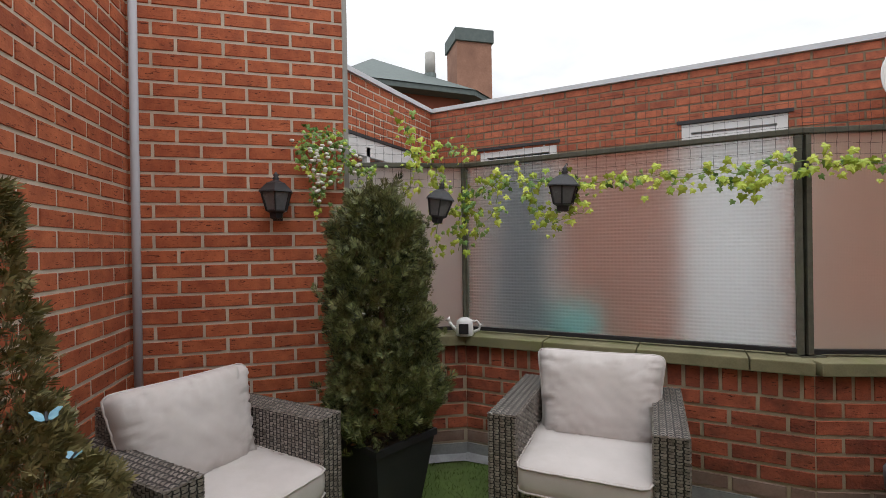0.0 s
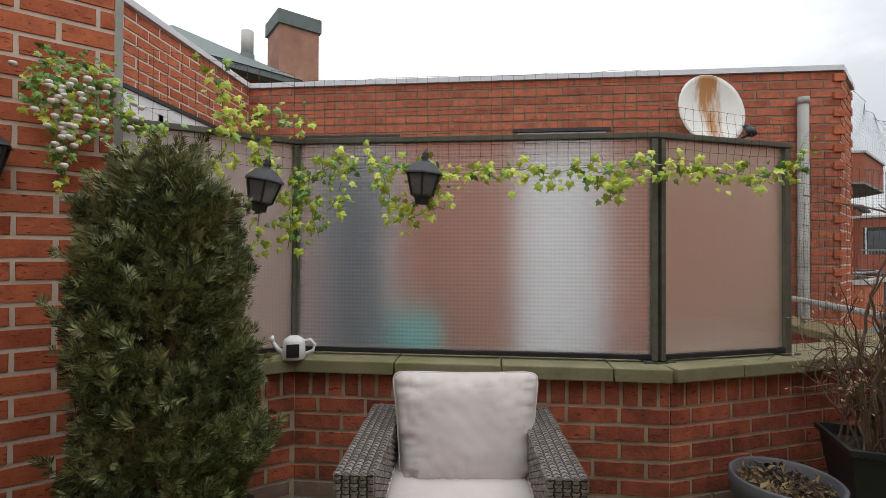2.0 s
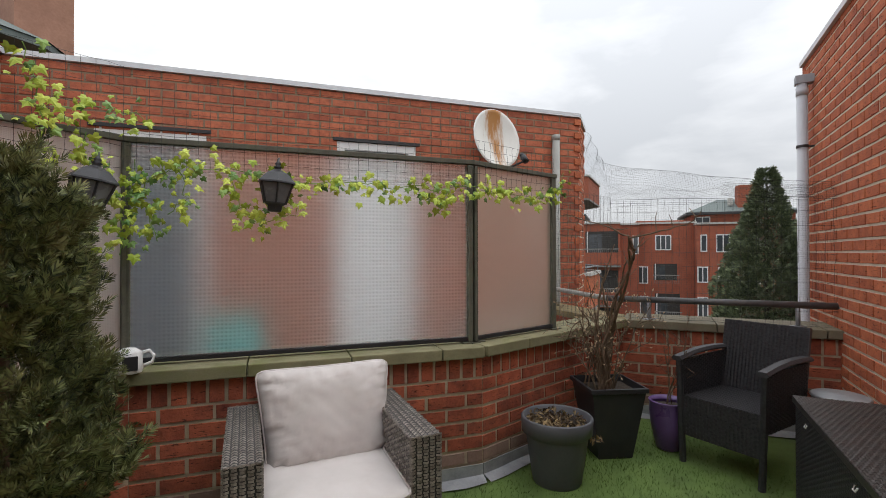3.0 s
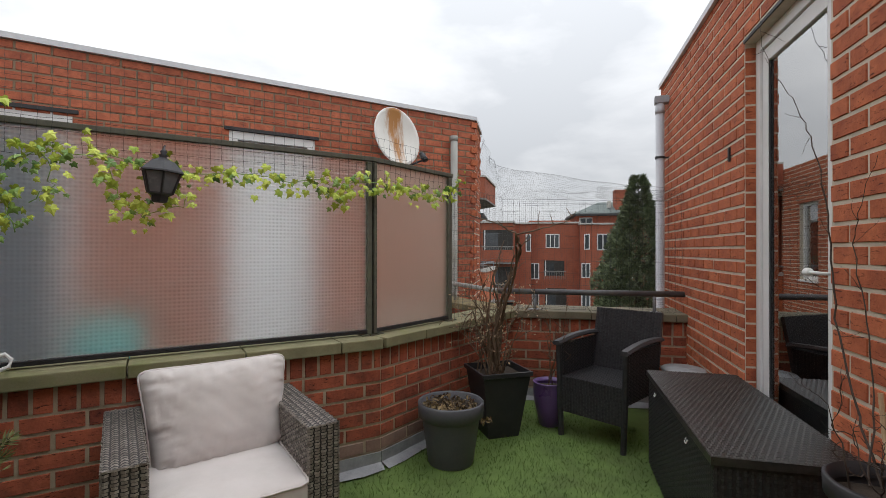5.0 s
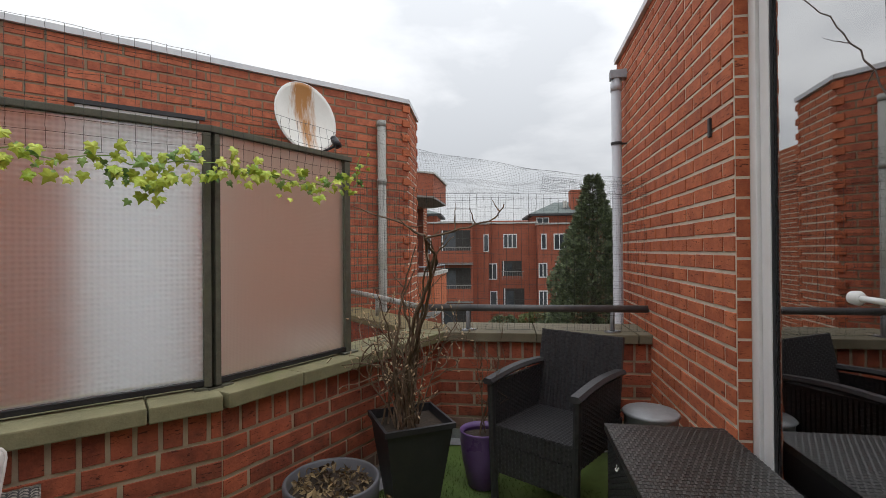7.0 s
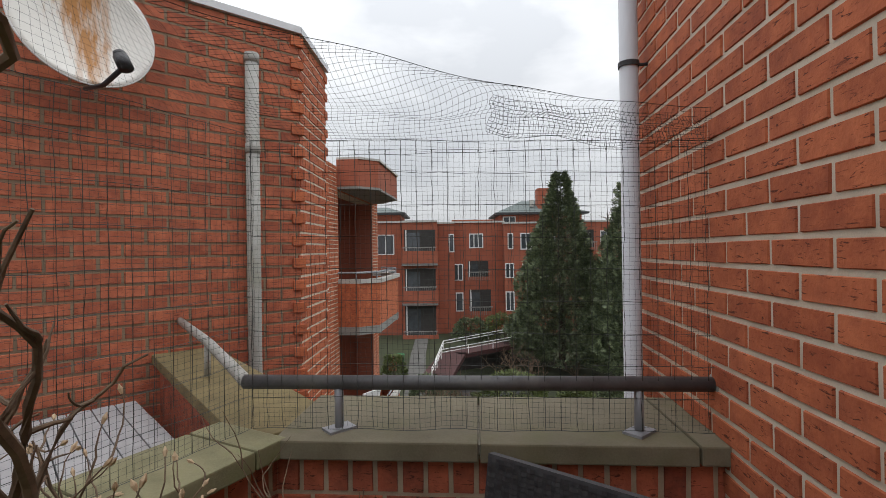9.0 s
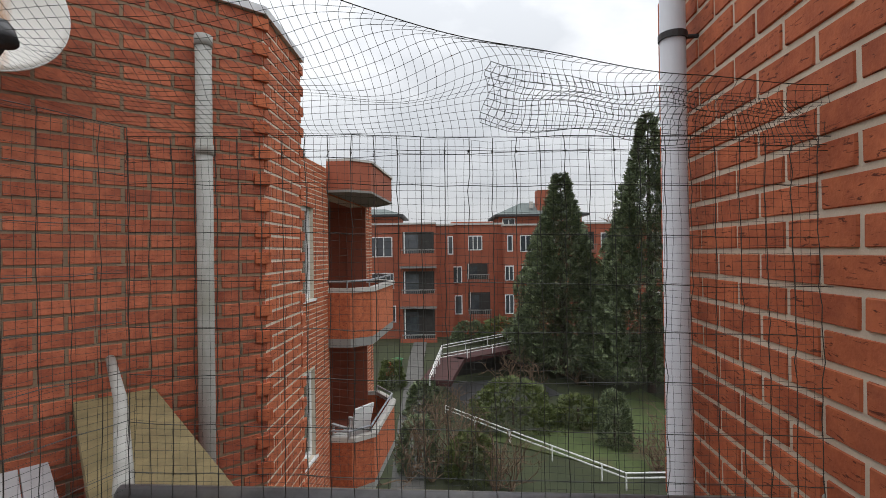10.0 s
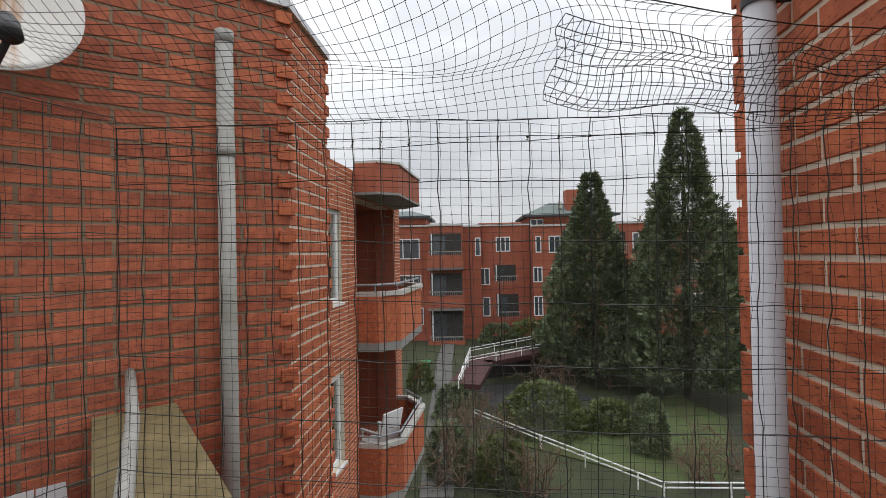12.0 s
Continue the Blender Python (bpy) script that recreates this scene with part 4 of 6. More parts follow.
# ---- watering can ----
M_CERAMIC = material("white_glazed_ceramic", (0.70, 0.70, 0.69), (0.80, 0.80, 0.79), 0.25, scale=6, fine=60, bump=0.02)
can = thing("watering_can", pose(-0.15, 3.485, COP, 0, 0, 18) @ Matrix.Diagonal((1.05, 1.05, 1.12, 1)), "small white watering can with a black label on the coping", "watering can")
part("body", lathe(bmesh.new(), [(0.0, 0.0), (0.045, 0.0), (0.05, 0.006), (0.045, 0.075), (0.04, 0.08), (0.022, 0.092), (0.0, 0.094)], 24), M_CERAMIC, can, smooth=True)
part("spout", tube(bmesh.new(), [(-0.035, 0, 0.02), (-0.066, 0, 0.042), (-0.088, 0, 0.072)], 0.01, 10, radii=[0.013, 0.009, 0.008]), M_CERAMIC, can, smooth=True)
part("rose", tube(bmesh.new(), [(-0.085, 0, 0.072), (-0.098, 0, 0.088)], 0.01, 12, radii=[0.008, 0.017]), M_CERAMIC, can, smooth=True)
part("handle", tube(bmesh.new(), [(0.04, 0, 0.068), (0.068, 0, 0.075), (0.086, 0, 0.055), (0.08, 0, 0.03), (0.045, 0, 0.018)], 0.008, 8), M_CERAMIC, can, smooth=True)
part("label", boxed(-0.026, 0.026, -0.052, -0.046, 0.014, 0.066), M_BLACK, can, "black label plate")


# ---- pots ----
def pot(name, m, profile, mat, label, soil_z, soil_r, square=False, rim=True):
    ob = thing(name, m, label, "plant pot")
    part("body", lathe(bmesh.new(), profile, 36, square=square), mat, ob, smooth=not square)
    sb = bmesh.new()
    n = 4 if square else 24
    c = sb.verts.new((0, 0, soil_z + 0.012))
    rg = [sb.verts.new((soil_r * math.cos(2 * math.pi * k / n + (math.pi / 4 if square else 0)), soil_r * math.sin(2 * math.pi * k / n + (math.pi / 4 if square else 0)), soil_z + random.uniform(-0.006, 0.006))) for k in range(n)]
    for k in range(n):
        sb.faces.new((c, rg[k], rg[(k + 1) % n]))
    part("soil", sb, M_SOIL, ob)
    return ob


M_GREYPOT = material("grey_plastic_pot", (0.075, 0.078, 0.09), (0.12, 0.124, 0.138), 0.5, scale=8, fine=90, bump=0.08, grime=(0.14, 0.13, 0.10), grime_scale=6, grime_amount=0.4)
M_BLACKPOT = material("black_plastic_pot", (0.016, 0.016, 0.019), (0.035, 0.035, 0.040), 0.5, scale=8, fine=90, bump=0.1, grime=(0.05, 0.045, 0.04), grime_scale=5, grime_amount=0.5)
M_PURPLE = material("purple_glazed_pot", (0.10, 0.055, 0.16), (0.16, 0.09, 0.25), 0.3, scale=8, fine=90, bump=0.05)
pot("plant_pot", pose(1.865, 3.375, 0), [(0, 0), (0.125, 0), (0.13, 0.01), (0.165, 0.25), (0.168, 0.26), (0.186, 0.27), (0.190, 0.345), (0.183, 0.352), (0.174, 0.345), (0.165, 0.25)], M_GREYPOT, "round grey plastic pot filled with dead leaves", 0.305, 0.172)
R2 = 0.7071
pot("planter", pose(2.365, 3.585, 0, 0, 0, -14), [(0, 0), (0.145, 0), (0.15, 0.01), (0.228, 0.40), (0.246, 0.405), (0.247, 0.43), (0.228, 0.432), (0.22, 0.37)], M_BLACKPOT, "tall black square planter with a bare climber", 0.385, 0.222, square=True)
pot("plant_pot", pose(2.76, 3.50, 0), [(0, 0), (0.06, 0), (0.075, 0.01), (0.105, 0.15), (0.115, 0.24), (0.112, 0.29), (0.118, 0.30), (0.112, 0.305), (0.10, 0.28)], M_PURPLE, "purple glazed pot with a dry stem", 0.265, 0.103)
pot("planter", pose(-0.31, 2.866, 0, 0, 0, -16), [(0, 0), (0.17, 0), (0.18, 0.01), (0.25, 0.33), (0.265, 0.335), (0.266, 0.365), (0.247, 0.367), (0.238, 0.31)], M_BLACKPOT, "black square planter holding a thuja", 0.325, 0.24, square=True)
pot("planter", pose(-0.50, 1.50, 0), [(0, 0), (0.13, 0), (0.17, 0.28), (0.182, 0.285), (0.182, 0.31), (0.168, 0.312), (0.16, 0.27)], M_BLACKPOT, "round black pot holding a juniper", 0.28, 0.165)
pot("plant_pot", pose(1.96, 1.49, 0), [(0, 0), (0.10, 0), (0.105, 0.02), (0.13, 0.58), (0.142, 0.59), (0.144, 0.635), (0.134, 0.64), (0.128, 0.60)], M_BLACKPOT, "tall round black pot with a bare climbing stem", 0.585, 0.127)
ghost = tagged(part("plastic_tub", lathe(bmesh.new(), [(0, 0), (0.11, 0), (0.125, 0.44), (0.135, 0.45), (0.125, 0.46), (0, 0.465)], 28), M_FLASH, smooth=True), "lidded blue-grey tub between chest and wall", "tub")
ghost.location = (3.30, 2.86, 0)


# ---- black wicker armchair and chest ----
bc = thing("wicker_armchair", pose(2.72, 3.12, 0, 0, 0, -77.7) @ Matrix.Diagonal((0.94, 0.97, 1, 1)), "black woven resin armchair with a tall back", "chair")
seat = wicker_block(bmesh.new(), -0.235, 0.235, 0.02, 0.50, 0.30, 0.39, gap=0.011)
part("seat", seat, M_BWICKER, bc)
apron = bmesh.new()
wicker_block(apron, -0.225, 0.225, 0.015, 0.04, 0.16, 0.30, top=False, gap=0.011)
part("apron", apron, M_BWICKER, bc)
for s in (-1, 1):
    for y, z1 in ((0.025, 0.60), (0.50, 0.40)):
        lg = bmesh.new()
        tube(lg, [(s * 0.225, y + (0.03 if y > 0.3 else 0), 0), (s * 0.235, y, 0.25), (s * 0.245, y, z1)], 0.02, 8)
        part("leg", lg, M_BWICKER, bc)
    ab = bmesh.new()
    wicker_panel(ab, 0.49, 0.31, pose(s * 0.25, 0.02 if s > 0 else 0.51, 0.29, 0, 0, 90 * s), gap=0.011)
    wicker_panel(ab, 0.49, 0.31, pose(s * 0.228, 0.51 if s > 0 else 0.02, 0.29, 0, 0, -90 * s), gap=0.011)
    box(ab, s * 0.239 - 0.008, s * 0.239 + 0.008, 0.02, 0.51, 0.29, 0.60)
    part("arm_panel", ab, M_BWICKER, bc)
    tb = bmesh.new()
    rows = []
    for i in range(9):
        y = -0.005 + 0.54 * i / 8
        zz = 0.602 + 0.018 * math.sin(i / 8 * math.pi) + 0.02 * (i / 8)
        rows.append([tb.verts.new((s * 0.245 + dx, y, zz + dz)) for dx, dz in ((-0.033, 0), (-0.02, 0.016), (0.02, 0.016), (0.033, 0), (0.02, -0.012), (-0.02, -0.012))])
    for a, b in zip(rows, rows[1:]):
        for k in range(6):
            tb.faces.new((a[k], a[(k + 1) % 6], b[(k + 1) % 6], b[k]))
    tb.faces.new(rows[0])
    tb.faces.new(rows[-1][::-1])
    bmesh.ops.recalc_face_normals(tb, faces=tb.faces[:])
    part("armrest", tb, M_BWICKER, bc)
bk = bmesh.new()
wicker_panel(bk, 0.49, 0.44, pose(-0.245, -0.012, 0), gap=0.011)
wicker_panel(bk, 0.49, 0.44, pose(0.245, 0.022, 0, 0, 0, 180), gap=0.011)
box(bk, -0.25, 0.25, -0.008, 0.018, 0, 0.445)
bko = part("backrest", bk, M_BWICKER, bc, "tall woven black backrest")
bko.matrix_local = pose(0, 0.475, 0.36, -12, 0, 0)

ch = thing("storage_chest", pose(1.985, 1.955, 0, 0, 0, 45), "black woven resin storage chest beside the door", "chest")
CL, CD, CH = 1.165, 0.46, 0.50
body = bmesh.new()
box(body, 0.012, CL - 0.012, -CD + 0.012, -0.012, 0.01, CH)
wicker_panel(body, CL - 0.02, CH - 0.02, pose(CL - 0.01, -0.012, 0.01, 0, 0, 180), gap=0.011, r=0.0011, step=0.022)
wicker_panel(body, CD - 0.02, CH - 0.02, pose(0.012, -0.01, 0.01, 0, 0, -90), gap=0.011, r=0.0011, step=0.022)
wicker_panel(body, CD - 0.02, CH - 0.02, pose(CL - 0.012, -CD + 0.01, 0.01, 0, 0, 90), gap=0.011, r=0.0011, step=0.022)
part("body", body, M_BWICKER, ch)
lid = bmesh.new()
box(lid, 0, CL, -CD, 0, CH + 0.002, CH + 0.03)
wicker_panel(lid, CL, CD, pose(0, -CD, CH + 0.032, -90, 0, 0), gap=0.011, r=0.0011, step=0.022)
part("lid", lid, material("glossy_black_weave", (0.020, 0.019, 0.018), (0.065, 0.06, 0.055), 0.32, scale=40, fine=200, bump=0.15, spread=0.6, spec=0.6), ch, "woven black lid with a dull sheen")
for x in (0.28, 0.88):
    clasp = bmesh.new()
    tube(clasp, [(x - 0.012, 0.004, CH - 0.02), (x - 0.01, 0.010, CH - 0.034), (x + 0.01, 0.010, CH - 0.034), (x + 0.012, 0.004, CH - 0.02)], 0.003, 6)
    part("clasp", clasp, M_WHITE, ch, "small pale clasp")
# ---- plants ----
def leaf_material(name, dark, light, spread=0.9, rough=0.55, brown=None, brown_amount=0.0):
    m = material(name, dark, light, rough, scale=7, fine=60, bump=0.0, spread=spread, grime=brown, grime_scale=7, grime_amount=brown_amount)
    return m


M_THUJA = leaf_material("thuja_foliage", (0.022, 0.034, 0.016), (0.27, 0.31, 0.12), brown=(0.15, 0.075, 0.035), brown_amount=0.45)
M_JUNIPER = leaf_material("juniper_foliage", (0.09, 0.09, 0.035), (0.32, 0.28, 0.12), brown=(0.15, 0.09, 0.05), brown_amount=0.5)
M_IVY = leaf_material("yellow_green_ivy", (0.28, 0.40, 0.03), (0.60, 0.68, 0.11), rough=0.45)
M_IVYDARK = leaf_material("green_ivy", (0.08, 0.19, 0.04), (0.27, 0.42, 0.10), rough=0.45)
M_TWIG = material("brown_twig", (0.06, 0.040, 0.027), (0.22, 0.15, 0.095), 0.8, scale=30, fine=150, bump=0.3)
M_TWIGDARK = material("dark_bark", (0.03, 0.022, 0.018), (0.09, 0.065, 0.05), 0.8, scale=30, fine=150, bump=0.3)
M_DEAD = material("dead_leaves", (0.045, 0.028, 0.018), (0.30, 0.22, 0.11), 0.8, scale=14, fine=90, bump=0.2, spread=1.0)
M_BUD = material("pale_buds", (0.40, 0.28, 0.16), (0.58, 0.44, 0.29), 0.6, scale=30, fine=90, bump=0.1)
M_BLOSSOM = material("white_blossom", (0.66, 0.66, 0.58), (0.80, 0.80, 0.74), 0.6, scale=30, fine=90, bump=0.1)


def sprays(points, size, seed, blades=6, droop=0.0, width=0.075):
    """A mesh of feathery sprays, each a small fan of pointed blades. points: (position, outward direction)."""
    rnd = random.Random(seed)
    vs, fs = [], []
    for p, d in points:
        s = size * rnd.uniform(0.6, 1.35)
        d = Vector(d) + Vector((rnd.gauss(0, 0.35), rnd.gauss(0, 0.35), rnd.gauss(0.15, 0.35) - droop))
        d.normalize()
        side = d.cross(Vector((rnd.gauss(0, 1), rnd.gauss(0, 1), rnd.gauss(0, 1)))).normalized()
        up = side.cross(d)
        for k in range(blades):
            f = (k + 0.5) / blades
            a = (1 if k % 2 else -1) * (0.85 - 0.5 * f) if k < blades - 1 else 0.0
            base = Vector(p) + d * (s * 0.55 * f)
            t = (d * math.cos(a) + side * math.sin(a) + up * rnd.uniform(-0.25, 0.25)).normalized()
            w = t.cross(up).normalized() * s * width
            ln = s * (0.75 - 0.3 * f)
            n = len(vs)
            vs += [tuple(base), tuple(base + t * ln * 0.5 + w), tuple(base + t * ln), tuple(base + t * ln * 0.5 - w)]
            fs.append((n, n + 1, n + 2, n + 3))
    return vs, fs


def mesh_part(name, vs, fs, mat, parent, label=""):
    me = bpy.data.meshes.new(name)
    me.from_pydata(vs, [], fs)
    me.materials.append(mat)
    ob = new(name, me)
    ob.parent = parent
    if label:
        ob["label"] = label
    return ob


def crown_points(n, profile, seed, lumps=0.18, inner=0.55, weighted=0.0):
    """Points in a body of revolution: profile gives the radius at a height 0..1 and the heights."""
    rnd = random.Random(seed)
    z0, z1, rad = profile
    out = []
    while len(out) < n:
        h = rnd.random()
        a = rnd.uniform(0, 2 * math.pi)
        lump = 1 + lumps * noise.noise(Vector((math.cos(a) * 1.6, math.sin(a) * 1.6, h * 5 + seed))) * 1.6
        r = rad(h) * lump * (inner + (1 - inner) * rnd.random() ** 0.35)
        if weighted and rnd.random() > rad(h) / weighted + 0.06:
            continue
        out.append(((r * math.cos(a), r * math.sin(a), z0 + (z1 - z0) * h), (math.cos(a), math.sin(a), 0.55)))
    return out


# thuja in the square planter
thuja = thing("thuja_shrub", pose(-0.31, 2.866, 0.33), "dense dark green thuja with browned lower sprays", "shrub")
trunkb = tube(bmesh.new(), [(0, 0, 0.0), (0.01, 0.0, 0.5), (0.0, 0.01, 1.0)], 0.02, 8, radii=[0.022, 0.016, 0.006])
part("trunk", trunkb, M_TWIG, thuja)


def thuja_r(h):
    if h < 0.12:
        return 0.19 + 0.6 * h
    return 0.252 - 0.04 * h if h < 0.4 else max(0.03, 0.236 - 0.15 * (h - 0.4) - (1.0 * (h - 0.86) if h > 0.86 else 0))


def branchlets(points, length, each, seed):
    """Spreads short side sprays along an upward curving twig from every point."""
    rnd = random.Random(seed)
    out = []
    for p, d in points:
        d = (Vector(d) + Vector((rnd.gauss(0, 0.3), rnd.gauss(0, 0.3), rnd.uniform(-0.1, 0.7)))).normalized()
        ln = length * rnd.uniform(0.5, 1.5)
        for k in range(each):
            f = (k + rnd.random()) / each
            q = Vector(p) + d * ln * f + Vector((0, 0, 0.3 * ln * f * f)) + Vector((rnd.gauss(0, 1), rnd.gauss(0, 1), rnd.gauss(0, 1))) * 0.016 * (1.2 - f)
            out.append((tuple(q), tuple(d + Vector((rnd.gauss(0, 0.35), rnd.gauss(0, 0.35), 0.25)))))
    return out


thuja_core = crown_points(2200, (0.03, 1.08, lambda h: thuja_r(h) * 0.8), 5, 0.3, 0.45)
thuja_twigs = branchlets(crown_points(760, (0.02, 1.12, lambda h: thuja_r(h) * 0.86), 3, 0.32, 0.72), 0.085, 13, 21)
vs, fs = sprays(thuja_core + thuja_twigs, 0.045, 11, blades=10, width=0.05)
mesh_part("crown", vs, fs, M_THUJA, thuja)
# juniper beside the wicker chair
jun = thing("juniper_shrub", pose(-0.50, 1.50, 0.29), "loose olive-green juniper in a pot", "shrub")
part("trunk", tube(bmesh.new(), [(0, 0, 0), (-0.02, 0.01, 0.4), (-0.05, 0.0, 0.9)], 0.015, 8, radii=[0.018, 0.012, 0.004]), M_TWIG, jun)
pts = crown_points(1900, (0.0, 0.52, lambda h: 0.30 - 0.18 * h * h), 7, 0.35, 0.45)
pts += [((p[0] * 0.75 - 0.05, p[1] * 0.75 + 0.0, p[2] + 0.40), d) for p, d in crown_points(1100, (0.0, 0.72, lambda h: 0.20 - 0.15 * h), 8, 0.35, 0.4)]
vs, fs = sprays(pts, 0.05, 5, blades=7)
mesh_part("crown", vs, fs, M_JUNIPER, jun)
M_BFLY = material("blue_butterfly", (0.12, 0.36, 0.52), (0.35, 0.62, 0.74), 0.5, scale=60, fine=90, bump=0.05)
for x, y, z, rz_, s, mt, lb in ((-0.165, 1.47, 0.90, 70, 0.55, M_BFLY, "pale blue butterfly ornament on the juniper"), (-0.17, 1.52, 0.80, 30, 0.32, M_BFLY, "small blue butterfly ornament on the juniper"), (-0.13, 1.60, 0.66, 20, 0.36, M_BLOSSOM, "small white butterfly ornament on the juniper")):
    bf = thing("butterfly_ornament", pose(x, y, z, 20, 0, rz_), lb, "ornament")
    for sd in (-1, 1):
        wb = bmesh.new()
        outline = [(0, -0.01), (0.012, 0.026), (0.036, 0.036), (0.05, 0.02), (0.036, 0.0), (0.034, -0.022), (0.016, -0.028)]
        lo = [wb.verts.new((sd * px * s, py * s, px * 0.5 * s)) for px, py in outline]
        hi = [wb.verts.new((sd * px * s, py * s, px * 0.5 * s + 0.0015)) for px, py in outline]
        wb.faces.new(lo)
        wb.faces.new(hi[::-1])
        for i in range(7):
            wb.faces.new((lo[i], hi[i], hi[(i + 1) % 7], lo[(i + 1) % 7]))
        part("wing", wb, mt, bf)
    part("body", tube(bmesh.new(), [(0, -0.025 * s, 0.002), (0, 0.03 * s, 0.004)], 0.003, 6), M_BLACK, bf)


# ivy leaves
def ivy_leaf_mesh(mat, seed):
    bm = bmesh.new()
    rnd = random.Random(seed)
    out = [(0, -0.25), (0.30, -0.42), (0.62, -0.22), (0.50, 0.05), (0.72, 0.30), (0.34, 0.36), (0.16, 0.62), (0, 1.0), (-0.16, 0.62), (-0.34, 0.36), (-0.72, 0.30), (-0.50, 0.05), (-0.62, -0.22), (-0.30, -0.42)]
    c = bm.verts.new((0, 0.12, 0.10))
    rim = [bm.verts.new((x + rnd.uniform(-.04, .04), y + rnd.uniform(-.04, .04), -0.22 * abs(x) - 0.16 * max(0, y) ** 2 + rnd.uniform(-.04, .04))) for x, y in out]
    for i in range(len(rim)):
        bm.faces.new((c, rim[i], rim[(i + 1) % len(rim)]))
    me = bpy.data.meshes.new("leaf")
    bm.to_mesh(me)
    bm.free()
    me.materials.append(mat)
    return me


IVY = [ivy_leaf_mesh(M_IVY, i) for i in range(3)] + [ivy_leaf_mesh(M_IVYDARK, 9)]


def ivy(label, lines, n, size, seed, spread=0.035, facing=(0, -1, 0.25), dark=0.2):
    rnd = random.Random(seed)
    o = Vector(lines[0][0])
    ob = thing("ivy_garland", Matrix.Translation(o), label, "garland")
    lens = [sum((Vector(b) - Vector(a)).length for a, b in zip(l, l[1:])) for l in lines]
    for l in lines:
        fine = []
        for a, b in zip(l, l[1:]):
            for k in range(4):
                p = Vector(a).lerp(Vector(b), k / 4)
                fine.append(p + Vector((rnd.gauss(0, 0.008), rnd.gauss(0, 0.004), rnd.gauss(0, 0.008))) - o)
        fine.append(Vector(l[-1]) - o)
        part("stem", tube(bmesh.new(), fine, 0.0022, 5), M_IVYDARK, ob)
    for l, ln in zip(lines, lens):
        for _ in range(max(3, round(n * ln / sum(lens)))):
            d = rnd.uniform(0, ln)
            for a, b in zip(l, l[1:]):
                s = (Vector(b) - Vector(a)).length
                if d <= s or b is l[-1]:
                    p = Vector(a).lerp(Vector(b), min(1, d / s))
                    break
                d -= s
            p = p + Vector((rnd.gauss(0, spread), -abs(rnd.gauss(0, spread * 0.5)), rnd.gauss(-spread * 0.3, spread)))
            leaf = new("leaf", IVY[3] if rnd.random() < dark else rnd.choice(IVY[:3]))
            leaf.parent = ob
            z = Vector(facing) + Vector((rnd.gauss(0, 0.45), rnd.gauss(0, 0.3), rnd.gauss(0, 0.45)))
            q = z.to_track_quat("Z", "Y") @ Euler((0, 0, rnd.uniform(2.2, 4.1))).to_quaternion()
            s = size * rnd.uniform(0.55, 1.3)
            leaf.matrix_local = Matrix.LocRotScale(p - o, q, (s, s, s))
    return ob


ivy("yellow-green artificial ivy garland along the glass screens", [
    [(-0.17, 3.52, 1.50), (-0.06, 3.54, 1.58), (0.07, 3.55, 1.63), (0.26, 3.55, 1.61), (0.42, 3.55, 1.60), (0.565, 3.55, 1.56), (0.83, 3.55, 1.585), (1.0, 3.55, 1.56), (1.2, 3.55, 1.57), (1.51, 3.55, 1.59), (1.80, 3.68, 1.575), (2.02, 3.77, 1.57), (2.10, 3.80, 1.64)],
    [(0.24, 3.55, 1.58), (0.27, 3.55, 1.45), (0.36, 3.55, 1.37), (0.48, 3.55, 1.40), (0.53, 3.55, 1.45)],
    [(1.12, 3.55, 1.56), (1.22, 3.55, 1.50), (1.34, 3.55, 1.53)]], 360, 0.030, 3)
ivy("yellow-green artificial ivy hanging round the screen post", [
    [(-0.47, 3.36, 2.03), (-0.44, 3.38, 1.92), (-0.42, 3.38, 1.80), (-0.40, 3.38, 1.70), (-0.44, 3.35, 1.58)],
    [(-0.40, 3.42, 1.80), (-0.25, 3.52, 1.84), (-0.12, 3.56, 1.82)],
    [(-0.30, 3.44, 1.72), (-0.29, 3.44, 1.45), (-0.30, 3.42, 1.25), (-0.36, 3.38, 1.08)],
    [(-0.14, 3.53, 1.64), (-0.17, 3.52, 1.45), (-0.19, 3.50, 1.22)],
    [(-0.10, 3.54, 1.58), (-0.11, 3.54, 1.42), (-0.06, 3.54, 1.28)],
    [(0.02, 3.54, 1.60), (0.05, 3.54, 1.47), (-0.02, 3.54, 1.40)]], 270, 0.030, 6)
ivy("yellow-green artificial ivy on the wire by the downpipe", [[(2.20, 3.86, 1.58), (2.24, 3.87, 1.68), (2.25, 3.88, 1.76)]], 14, 0.026, 8)


# hanging basket with white blossoms on the lamp wall
def wallp(u, off, z):
    x, y = along((-1.44, 2.34), 42, u, -off)
    return (x, y, z)


fl = ivy("green trailing plant with white blossoms on the brick wall", [
    [wallp(0.86, 0.06, 1.86), wallp(0.95, 0.07, 1.86), wallp(1.04, 0.06, 1.84)],
    [wallp(0.85, 0.08, 1.82), wallp(0.84, 0.09, 1.72), wallp(0.86, 0.08, 1.66)],
    [wallp(0.92, 0.09, 1.82), wallp(0.93, 0.10, 1.70), wallp(0.92, 0.09, 1.58), wallp(0.915, 0.08, 1.46)],
    [wallp(0.99, 0.08, 1.76), wallp(1.0, 0.09, 1.66), wallp(0.98, 0.08, 1.60)],
    [wallp(1.04, 0.08, 1.82), wallp(1.10, 0.06, 1.72), wallp(1.13, 0.06, 1.64), wallp(1.22, 0.05, 1.68)]], 280, 0.021, 12, spread=0.03, facing=(0.7, -0.7, 0.2), dark=0.72)
rnd = random.Random(5)
fo = Vector(fl.location)
